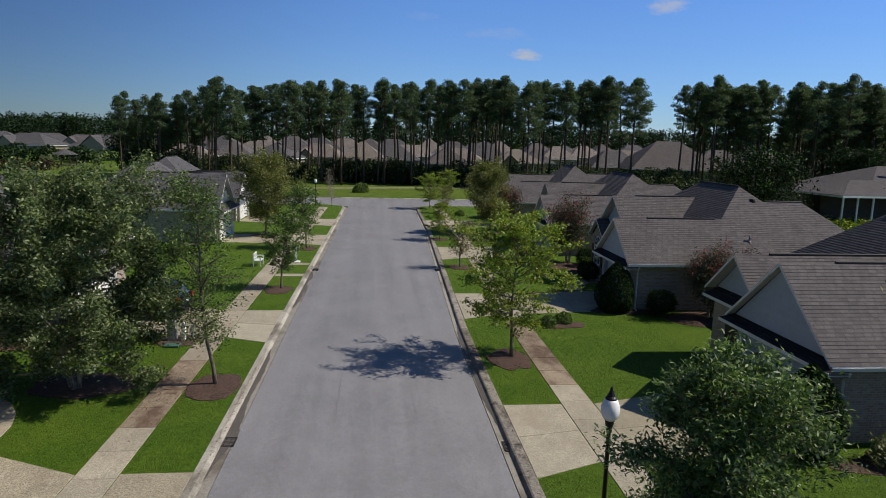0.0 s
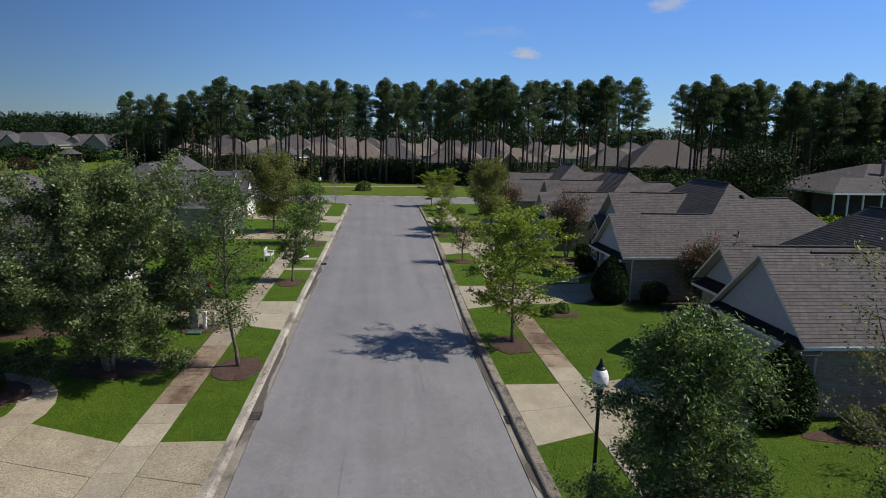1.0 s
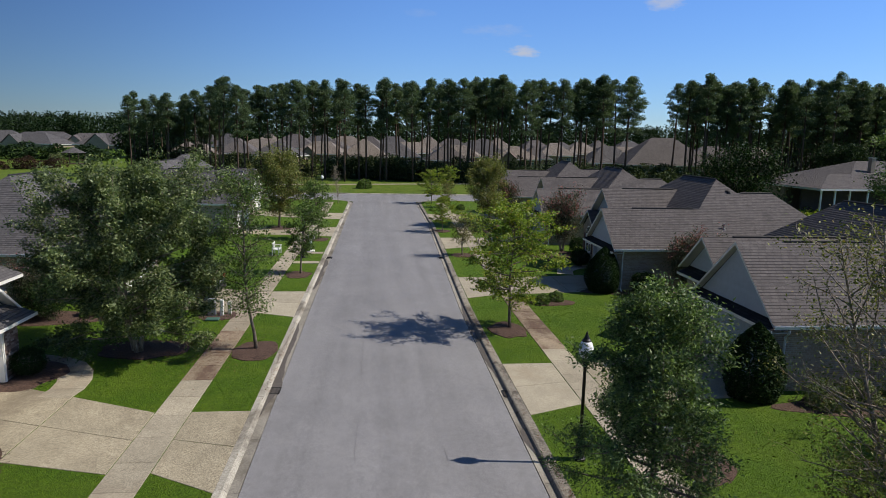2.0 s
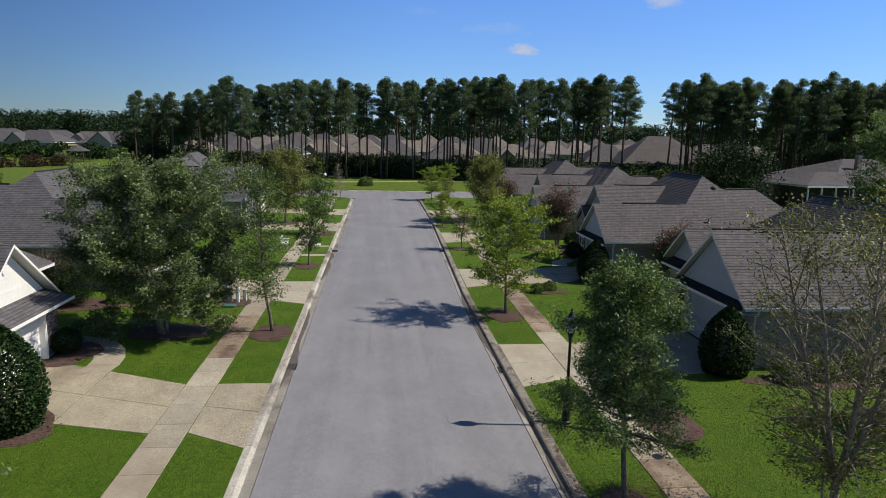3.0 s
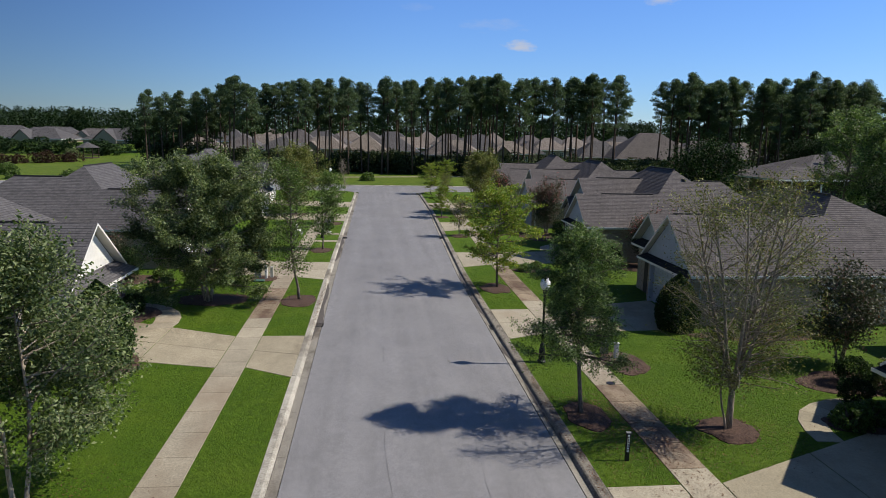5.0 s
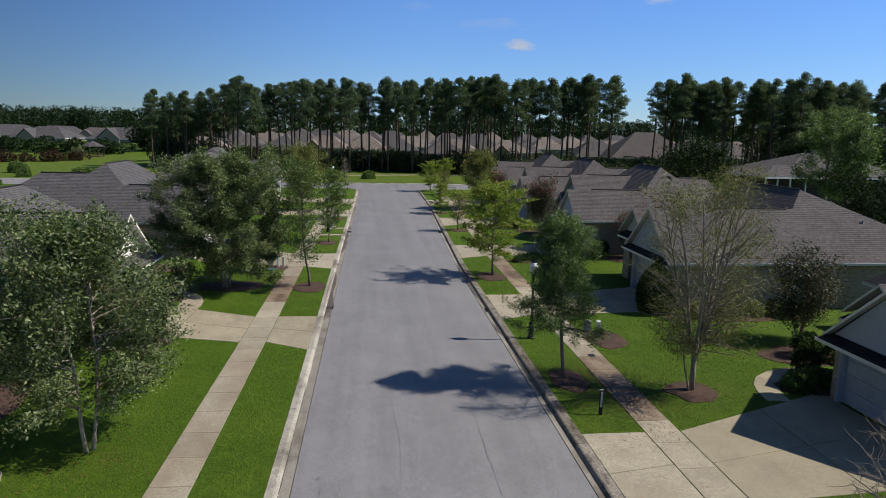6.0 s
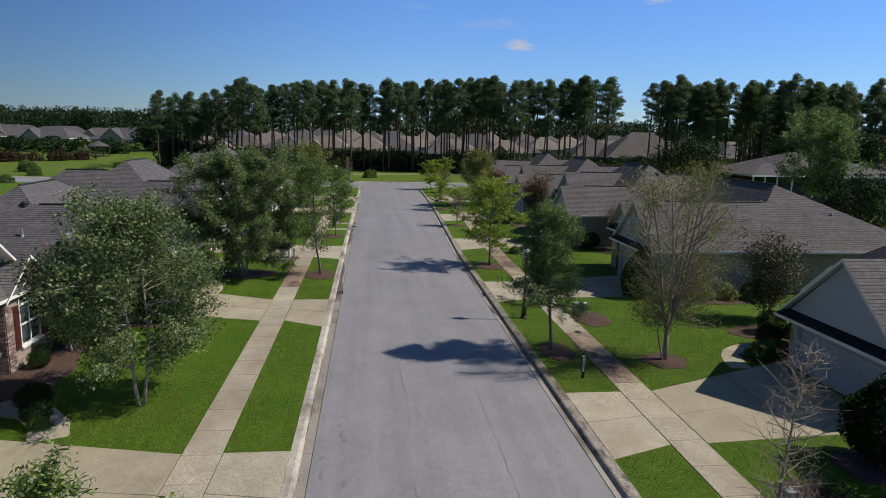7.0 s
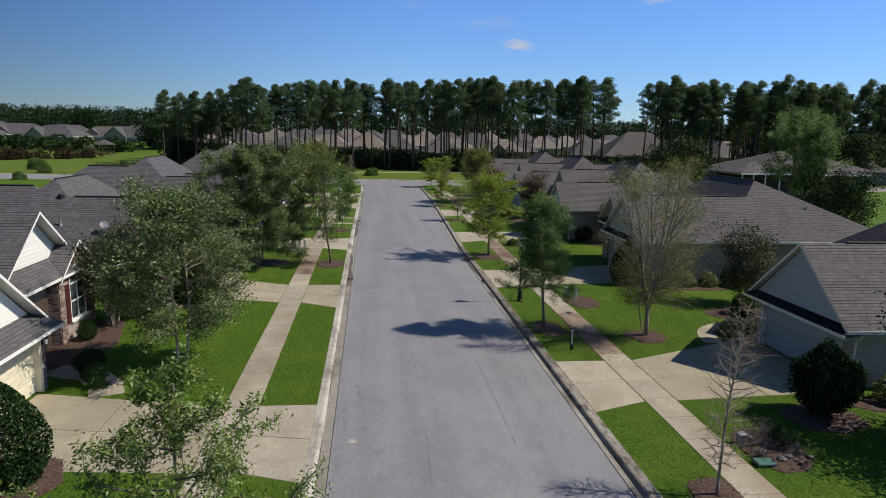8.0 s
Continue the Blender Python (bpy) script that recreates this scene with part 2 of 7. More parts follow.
# Copy of the white siding with the right-hand fronts' blue shade in its colour
SHADED_SIDING = mat_plain("shaded_white_siding", (0.42, 0.47, 0.55), 0.6, vary=0.07, rand=0.03)
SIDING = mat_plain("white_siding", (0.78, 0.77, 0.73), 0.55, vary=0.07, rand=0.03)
TRIM = mat_plain("white_trim", (0.80, 0.79, 0.76), 0.5, vary=0.06)
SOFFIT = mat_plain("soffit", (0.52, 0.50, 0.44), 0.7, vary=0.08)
CREAM = mat_plain("cream_paint", (0.72, 0.66, 0.50), 0.5, vary=0.05)
TAN_WALL = mat_plain("tan_wall", (0.33, 0.27, 0.21), 0.9, vary=0.2, scale=20)
BLACK = mat_plain("black_metal", (0.018, 0.018, 0.02), 0.45, 0.3, vary=0.2, scale=12)
IRON = mat_plain("cast_iron", (0.05, 0.048, 0.046), 0.7, 0.4, vary=0.3, scale=20)
GALV = mat_plain("grey_metal", (0.30, 0.31, 0.31), 0.6, 0.3, vary=0.15)
DISHGREY = mat_plain("dull_grey_paint", (0.22, 0.23, 0.25), 0.6, 0.0, vary=0.15)
GREENBOX = mat_plain("green_plastic", (0.06, 0.14, 0.11), 0.6, vary=0.15)
BEIGEBOX = mat_plain("beige_metal", (0.50, 0.50, 0.44), 0.6, vary=0.15)
SHUTTER = mat_plain("maroon_shutter", (0.085, 0.022, 0.024), 0.5, vary=0.15)
PAINTWOOD = mat_plain("painted_wood", (0.78, 0.78, 0.76), 0.5, vary=0.08)
ROOFVENT = mat_plain("roof_vent_plastic", (0.022, 0.021, 0.022), 0.7, vary=0.2)
SIGNBLUE = mat_plain("blue_sign", (0.10, 0.14, 0.42), 0.5, vary=0.1)
STONE = mat_plain("garden_stone", (0.17, 0.155, 0.14), 0.9, vary=0.35, scale=8, bump=0.4, rand=0.25)
DARKWOOD = mat_plain("dark_wood", (0.075, 0.055, 0.04), 0.8, vary=0.3, scale=10, bump=0.3)


def mat_brick():
    m, nt, b = surface("brick", 0.9, spec=0.25)
    r = random_of(nt)
    col = ramp(nt, r, (0.0, (0.13, 0.085, 0.075)), (0.35, (0.22, 0.148, 0.128)), (0.7, (0.30, 0.235, 0.21)), (1.0, (0.42, 0.36, 0.33)))
    n = noise_of(nt, world_coords(nt), 40, 4, 0.7)
    col = mixed(nt, 0.8, col, ramp(nt, n, (0.3, grey(0.65)), (0.7, grey(1.2))), "MULTIPLY")
    nt.links.new(col, b.inputs["Base Color"])
    bumped(nt, b, n, 0.5, 0.01)
    return m


BRICK = mat_brick()


def mat_brickwall(name, c1, c2, mortar):
    m, nt, b = surface(name, 0.92, spec=0.2)
    g = nt.nodes.new("ShaderNodeNewGeometry")
    sp = nt.nodes.new("ShaderNodeSeparateXYZ")
    nt.links.new(g.outputs["Position"], sp.inputs[0])
    ad = nt.nodes.new("ShaderNodeMath")
    ad.operation = "ADD"
    nt.links.new(sp.outputs[0], ad.inputs[0])
    nt.links.new(sp.outputs[1], ad.inputs[1])
    cb = nt.nodes.new("ShaderNodeCombineXYZ")
    nt.links.new(ad.outputs[0], cb.inputs[0])
    nt.links.new(sp.outputs[2], cb.inputs[1])
    br = node(nt, "ShaderNodeTexBrick", Scale=1.0)
    br.inputs["Brick Width"].default_value, br.inputs["Row Height"].default_value = 0.215, 0.076
    br.inputs["Mortar Size"].default_value = 0.010
    br.inputs["Color1"].default_value, br.inputs["Color2"].default_value = (*c1, 1), (*c2, 1)
    br.inputs["Mortar"].default_value = (*mortar, 1)
    nt.links.new(cb.outputs[0], br.inputs["Vector"])
    n = noise_of(nt, world_coords(nt), 12, 5, 0.7)
    col = mixed(nt, 0.8, br.outputs[0], ramp(nt, n, (0.3, grey(0.7)), (0.7, grey(1.15))), "MULTIPLY")
    nt.links.new(col, b.inputs["Base Color"])
    bumped(nt, b, br.outputs["Fac"], -0.4, 0.01)
    return m


BRICKWALL = mat_brickwall("brick_wall", (0.21, 0.14, 0.118), (0.38, 0.305, 0.26), (0.42, 0.39, 0.34))
BRICKTAN = mat_brickwall("tan_brick_wall", (0.30, 0.22, 0.17), (0.42, 0.34, 0.27), (0.42, 0.39, 0.34))


def mat_leaf(name, dark, mid, light, through=0.35, tip=None, shine=0.35):
    """Leaf blades: a colour for each leaf, with light passing through."""
    m = bpy.data.materials.new(name)
    m.use_nodes = True
    nt = m.node_tree
    b = nt.nodes["Principled BSDF"]
    out = nt.nodes["Material Output"]
    b.inputs["Roughness"].default_value = 0.5
    b.inputs["Specular IOR Level"].default_value = shine
    r = random_of(nt, True)
    stops = [(0.0, dark), (0.5, mid), (0.88, light)]
    if tip:
        stops.append((0.97, tip))
    col = ramp(nt, r, *stops)
    big = noise_of(nt, world_coords(nt), 0.9, 3, 0.6)
    col = mixed(nt, 0.8, col, ramp(nt, big, (0.3, grey(0.7)), (0.7, grey(1.25))), "MULTIPLY")
    nt.links.new(col, b.inputs["Base Color"])
    tr = nt.nodes.new("ShaderNodeBsdfTranslucent")
    nt.links.new(mixed(nt, 1.0, col, (1.15, 1.25, 0.6), "MULTIPLY"), tr.inputs[0])
    mx = nt.nodes.new("ShaderNodeMixShader")
    mx.inputs[0].default_value = through
    nt.links.new(b.outputs[0], mx.inputs[1])
    nt.links.new(tr.outputs[0], mx.inputs[2])
    nt.links.new(mx.outputs[0], out.inputs[0])
    return m


LEAF_OAK = mat_leaf("oak_leaves", (0.032, 0.064, 0.022), (0.092, 0.156, 0.050), (0.24, 0.33, 0.13), 0.4, shine=0.5)
LEAF_BIRCH = mat_leaf("birch_leaves", (0.046, 0.074, 0.028), (0.108, 0.154, 0.062), (0.29, 0.34, 0.165), 0.42, shine=0.35)
LEAF_YELLOW = mat_leaf("yellowing_leaves", (0.075, 0.125, 0.013), (0.19, 0.27, 0.032), (0.33, 0.40, 0.068), 0.42, tip=(0.36, 0.28, 0.07))
LEAF_OLIVE = mat_leaf("olive_maple_leaves", (0.075, 0.100, 0.022), (0.165, 0.190, 0.052), (0.29, 0.30, 0.10), tip=(0.30, 0.22, 0.09))
LEAF_TWIGGY = mat_leaf("thinning_birch_leaves", (0.048, 0.068, 0.016), (0.115, 0.138, 0.036), (0.27, 0.28, 0.08), tip=(0.25, 0.18, 0.07))
LEAF_YOUNG = mat_leaf("young_oak_leaves", (0.045, 0.090, 0.016), (0.115, 0.180, 0.036), (0.25, 0.32, 0.085), shine=0.5)
LEAF_AUTUMN = mat_leaf("autumn_birch_leaves", (0.06, 0.08, 0.022), (0.135, 0.155, 0.045), (0.26, 0.25, 0.085), tip=(0.28, 0.18, 0.08))
LEAF_HOLLY = mat_leaf("holly_leaves", (0.007, 0.018, 0.007), (0.016, 0.036, 0.011), (0.040, 0.075, 0.022), 0.10, shine=0.05)
LEAF_SHRUB = mat_leaf("shrub_leaves", (0.035, 0.07, 0.012), (0.085, 0.15, 0.027), (0.17, 0.25, 0.06), 0.3)
LEAF_PALE = mat_leaf("pale_shrub_leaves", (0.07, 0.10, 0.035), (0.15, 0.19, 0.075), (0.27, 0.30, 0.15), 0.25)
LEAF_MYRTLE = mat_leaf("myrtle_leaves", (0.022, 0.035, 0.018), (0.042, 0.058, 0.03), (0.075, 0.085, 0.045), 0.25, tip=(0.16, 0.06, 0.05))
LEAF_PINK = mat_leaf("myrtle_blossom", (0.22, 0.04, 0.05), (0.33, 0.08, 0.10), (0.45, 0.16, 0.18), 0.3)
# Needle green shifted towards blue: distance haze is mixed into the colour
LEAF_PINE = mat_leaf("hazed_pine_needles", (0.036, 0.062, 0.040), (0.082, 0.128, 0.075), (0.155, 0.212, 0.112), 0.3, shine=0.2)
LEAF_WOODS = mat_leaf("woodland_leaves", (0.012, 0.025, 0.012), (0.022, 0.042, 0.018), (0.040, 0.068, 0.026), 0.15, shine=0.05)
LEAF_HEDGE = mat_leaf("hedge_leaves", (0.026, 0.040, 0.020), (0.050, 0.070, 0.034), (0.090, 0.112, 0.052), 0.2, shine=0.05)
LEAF_REDHEDGE = mat_leaf("reddish_hedge_leaves", (0.024, 0.016, 0.013), (0.048, 0.029, 0.024), (0.08, 0.05, 0.034), 0.2, shine=0.05)


def mat_bark(name, dark, light, scale=9.0):
    m, nt, b = surface(name, 0.9, spec=0.2)
    n = noise_of(nt, world_coords(nt, (3, 3, 0.8)), scale, 6, 0.7)
    nt.links.new(ramp(nt, n, (0.35, dark), (0.65, light)), b.inputs["Base Color"])
    bumped(nt, b, n, 0.7, 0.03)
    return m


BARK = mat_bark("grey_bark", (0.085, 0.068, 0.052), (0.24, 0.205, 0.17))
BARK_BIRCH = mat_bark("birch_bark", (0.13, 0.095, 0.07), (0.46, 0.40, 0.33), 5)
BARK_TWIG = mat_bark("pale_twig_bark", (0.15, 0.12, 0.092), (0.40, 0.34, 0.275), 7)
BARK_PINE = mat_bark("pine_bark", (0.040, 0.028, 0.022), (0.12, 0.085, 0.065), 3)


def mat_glass():
    m, nt, b = surface("window_glass", 0.04, spec=0.6)
    n = noise_of(nt, world_coords(nt), 0.7, 3)
    nt.links.new(ramp(nt, n, (0.3, (0.035, 0.046, 0.054)), (0.7, (0.10, 0.125, 0.135))), b.inputs["Base Color"])
    return m


GLASS = mat_glass()


def mat_globe():
    m, nt, b = surface("lamp_globe", 0.25)
    b.inputs["Base Color"].default_value = (0.86, 0.86, 0.86, 1)
    b.inputs["Subsurface Weight"].default_value = 0.3
    b.inputs["Subsurface Radius"].default_value = (0.1, 0.1, 0.1)
    return m


GLOBE = mat_globe()


def mat_car():
    m, nt, b = surface("car_paint", 0.22, 0.2)
    b.inputs["Base Color"].default_value = (0.012, 0.016, 0.035, 1)
    b.inputs["Coat Weight"].default_value = 0.8
    return m


CARPAINT = mat_car()
TAIL = mat_plain("tail_lamp_red", (0.45, 0.012, 0.015), 0.2, vary=0.05)
RUBBER = mat_plain("rubber", (0.02, 0.02, 0.02), 0.85, vary=0.1)


# ---------------- mesh tools ----------------
class Shape:
    """Vertices, faces and, where wanted, uv in metres, for one mesh."""

    def __init__(self):
        self.v, self.f, self.uv = [], [], []

    def face(self, pts, uvs=None):
        n = len(self.v)
        self.v += [tuple(p) for p in pts]
        self.f.append(tuple(range(n, n + len(pts))))
        self.uv += uvs or [(0, 0)] * len(pts)
        return self

    def box(self, x0, x1, y0, y1, z0, z1):
        x0, x1, y0, y1, z0, z1 = min(x0, x1), max(x0, x1), min(y0, y1), max(y0, y1), min(z0, z1), max(z0, z1)
        c = [(x, y, z) for z in (z0, z1) for y in (y0, y1) for x in (x0, x1)]
        for q in ((0, 2, 3, 1), (4, 5, 7, 6), (0, 1, 5, 4), (2, 6, 7, 3), (0, 4, 6, 2), (1, 3, 7, 5)):
            self.face([c[i] for i in q])
        return self

    def prism(self, poly, z0, z1):
        """An upright prism over a plan polygon."""
        n = len(poly)
        area = sum(poly[i][0] * poly[(i + 1) % n][1] - poly[(i + 1) % n][0] * poly[i][1] for i in range(n))
        if area < 0:
            poly = poly[::-1]
        self.face([(x, y, z1) for x, y in poly])
        self.face([(x, y, z0) for x, y in poly[::-1]])
        for i in range(n):
            (ax, ay), (bx, by) = poly[i], poly[(i + 1) % n]
            self.face([(ax, ay, z0), (bx, by, z0), (bx, by, z1), (ax, ay, z1)])
        return self

    def slab(self, poly, z0, z1, bevel=0.012):
        """A prism with a small chamfer round its top."""
        c = Vector((sum(p[0] for p in poly) / len(poly), sum(p[1] for p in poly) / len(poly)))
        n = len(poly)
        area = sum(poly[i][0] * poly[(i + 1) % n][1] - poly[(i + 1) % n][0] * poly[i][1] for i in range(n))
        if area < 0:
            poly = poly[::-1]
        inner = [tuple(Vector(p) + (c - Vector(p)).normalized() * bevel * 1.4) for p in poly]
        self.face([(x, y, z1) for x, y in inner])
        for i in range(n):
            j = (i + 1) % n
            (ax, ay), (bx, by), (cx, cy), (dx, dy) = poly[i], poly[j], inner[j], inner[i]
            self.face([(ax, ay, z1 - bevel), (bx, by, z1 - bevel), (cx, cy, z1), (dx, dy, z1)])
            self.face([(ax, ay, z0), (bx, by, z0), (bx, by, z1 - bevel), (ax, ay, z1 - bevel)])
        return self

    def tube(self, pts, radii, sides=6, cap=True):
        rings = []
        for i, p in enumerate(pts):
            p = Vector(p)
            d = Vector(pts[min(i + 1, len(pts) - 1)]) - Vector(pts[max(i - 1, 0)])
            d = d.normalized() if d.length > 1e-9 else Vector((0, 0, 1))
            a = d.cross(Vector((1, 0, 0)) if abs(d.x) < 0.8 else Vector((0, 1, 0))).normalized()
            b = d.cross(a)
            rings.append([p + (a * math.cos(2 * math.pi * k / sides) + b * math.sin(2 * math.pi * k / sides)) * radii[i] for k in range(sides)])
        n = len(self.v)
        for r in rings:
            self.v += [tuple(q) for q in r]
        for i in range(len(rings) - 1):
            for k in range(sides):
                k2 = (k + 1) % sides
                self.f.append((n + i * sides + k, n + i * sides + k2, n + (i + 1) * sides + k2, n + (i + 1) * sides + k))
                self.uv += [(0, 0)] * 4
        if cap:
            for base, flip in ((0, True), (len(rings) - 1, False)):
                ids = [n + base * sides + k for k in range(sides)]
                self.f.append(tuple(ids[::-1] if flip else ids))
                self.uv += [(0, 0)] * sides
        return self

    def lathe(self, x, y, profile, sides=12):
        """Turned about a vertical axis: rows of radius, height."""
        n = len(self.v)
        for r, z in profile:
            self.v += [(x + r * math.cos(2 * math.pi * k / sides), y + r * math.sin(2 * math.pi * k / sides), z) for k in range(sides)]
        for i in range(len(profile) - 1):
            for k in range(sides):
                k2 = (k + 1) % sides
                self.f.append((n + i * sides + k, n + i * sides + k2, n + (i + 1) * sides + k2, n + (i + 1) * sides + k))
                self.uv += [(0, 0)] * 4
        for base, flip in ((0, True), (len(profile) - 1, False)):
            ids = [n + base * sides + k for k in range(sides)]
            self.f.append(tuple(ids[::-1] if flip else ids))
            self.uv += [(0, 0)] * sides
        return self

    def mesh(self, name, smooth=False, uv=False, weld=0.0):
        me = bpy.data.meshes.new(name)
        me.from_pydata(self.v, [], self.f)
        if uv:
            layer = me.uv_layers.new(name="metres")
            layer.data.foreach_set("uv", np.array(self.uv, float).ravel())
        if weld:
            bm = bmesh.new()
            bm.from_mesh(me)
            bmesh.ops.remove_doubles(bm, verts=bm.verts, dist=weld)
            bm.to_mesh(me)
            bm.free()
        if smooth:
            me.polygons.foreach_set("use_smooth", [True] * len(me.polygons))
        me.update()
        return me


def part(name, shape, material, parent=None, label="", smooth=False, uv=False, kind=""):
    """One mesh object, under a thing or a part, or on its own."""
    me = shape if isinstance(shape, bpy.types.Mesh) else shape.mesh(name, smooth, uv, 0.0015 if uv else 0.0)
    if material and not me.materials:
        me.materials.append(material)
    ob = new(name, me)
    if parent:
        ob.parent = parent
    if label or kind:
        tagged(ob, label, kind=kind)
    return ob


def thing(name, at, label, category, group="", kind="", turn=0.0):
    ob = new(name)
    ob.empty_display_size = 0.2
    ob.matrix_basis = pose(*at, 0, 0, turn)
    return tagged(ob, label, category, group, kind)


def clipped(poly, axis_value, limit, above):
    """A convex polygon of (point, value) cut at a value."""
    out = []
    for i, (p, v) in enumerate(poly):
        q, w = poly[(i + 1) % len(poly)]
        keep_p, keep_q = (v >= limit) == above or v == limit, (w >= limit) == above or w == limit
        if keep_p:
            out.append((p, v))
        if keep_p != keep_q and abs(w - v) > 1e-9:
            s = (limit - v) / (w - v)
            out.append((p + (q - p) * s, limit))
    return out


def roof_slope(shape, pts, course=0.145, lift=0.009):
    """A roof slope laid in lapped courses, each with a butt edge."""
    pts = [Vector(p) for p in pts]
    n = (pts[1] - pts[0]).cross(pts[2] - pts[0])
    if n.length < 1e-6:
        n = (pts[2] - pts[0]).cross(pts[3] - pts[0])
    n.normalize()
    if n.z < 0:
        n = -n
    e = Vector((0, 0, 1)).cross(n).normalized()
    up = n.cross(e).normalized()
    if up.z < 0:
        up = -up
    vals = [p.dot(up) for p in pts]
    lo, hi = min(vals), max(vals)
    b = lo
    k = 0
    while b < hi - 1e-4:
        t = min(b + course, hi)
        poly = clipped(list(zip(pts, vals)), up, b, True)
        poly = clipped(poly, up, t, False) if len(poly) > 2 else []
        if len(poly) > 2:
            off = 0.11 * k
            top = [p + n * (lift * (1 - (v - b) / course) + 0.004) for p, v in poly]
            uvs = [(p.dot(e) + off, (v - lo) / course * 0.145) for p, v in poly]
            shape.face(top, uvs)
            for i in range(len(poly)):
                j = (i + 1) % len(poly)
                if abs(poly[i][1] - b) < 1e-6 and abs(poly[j][1] - b) < 1e-6:
                    shape.face([top[i], top[j], poly[j][0] + n * 0.004, poly[i][0] + n * 0.004], [uvs[i], uvs[j], uvs[j], uvs[i]])
        b = t
        k += 1


def foliage_mesh(name, centres, size, material, rng, up=0.35, slim=0.55, spread=0.35, smoothless=True):
    """Leaf blades: folded four-cornered leaves at the centres."""
    c = np.asarray(centres, float)
    n = len(c)
    nrm = rng.normal(size=(n, 3))
    nrm[:, 2] = np.abs(nrm[:, 2]) + up
    nrm /= np.linalg.norm(nrm, axis=1)[:, None]
    a = np.cross(nrm, rng.normal(size=(n, 3)))
    a /= np.linalg.norm(a, axis=1)[:, None] + 1e-9
    b = np.cross(nrm, a)
    s = size * (1 - spread + 2 * spread * rng.random(n))[:, None]
    v = np.empty((n, 4, 3))
    v[:, 0], v[:, 2] = c - a * s * 0.5, c + a * s * 0.5
    v[:, 1], v[:, 3] = c + b * s * slim * 0.5 + nrm * s * 0.12, c - b * s * slim * 0.5 + nrm * s * 0.12
    me = bpy.data.meshes.new(name)
    me.vertices.add(4 * n)
    me.vertices.foreach_set("co", v.ravel())
    me.loops.add(4 * n)
    me.loops.foreach_set("vertex_index", np.arange(4 * n))
    me.polygons.add(n)
    me.polygons.foreach_set("loop_start", np.arange(0, 4 * n, 4))
    me.update(calc_edges=True)
    me.materials.append(material)
    return me


# ---------------- trees and shrubs ----------------
def bent(rng, start, direction, length, steps=4, wobble=0.12, rise=0.15):
    p, d = Vector(start), Vector(direction).normalized()
    pts = [p.copy()]
    for _ in range(steps):
        d = (d + Vector(rng.normal(size=3)) * wobble + Vector((0, 0, rise))).normalized()
        p = p + d * (length / steps)
        pts.append(p.copy())
    return pts


def along(pts, s):
    s = min(max(s, 0), 0.9999) * (len(pts) - 1)
    i = int(s)
    return pts[i].lerp(pts[i + 1], s - i)


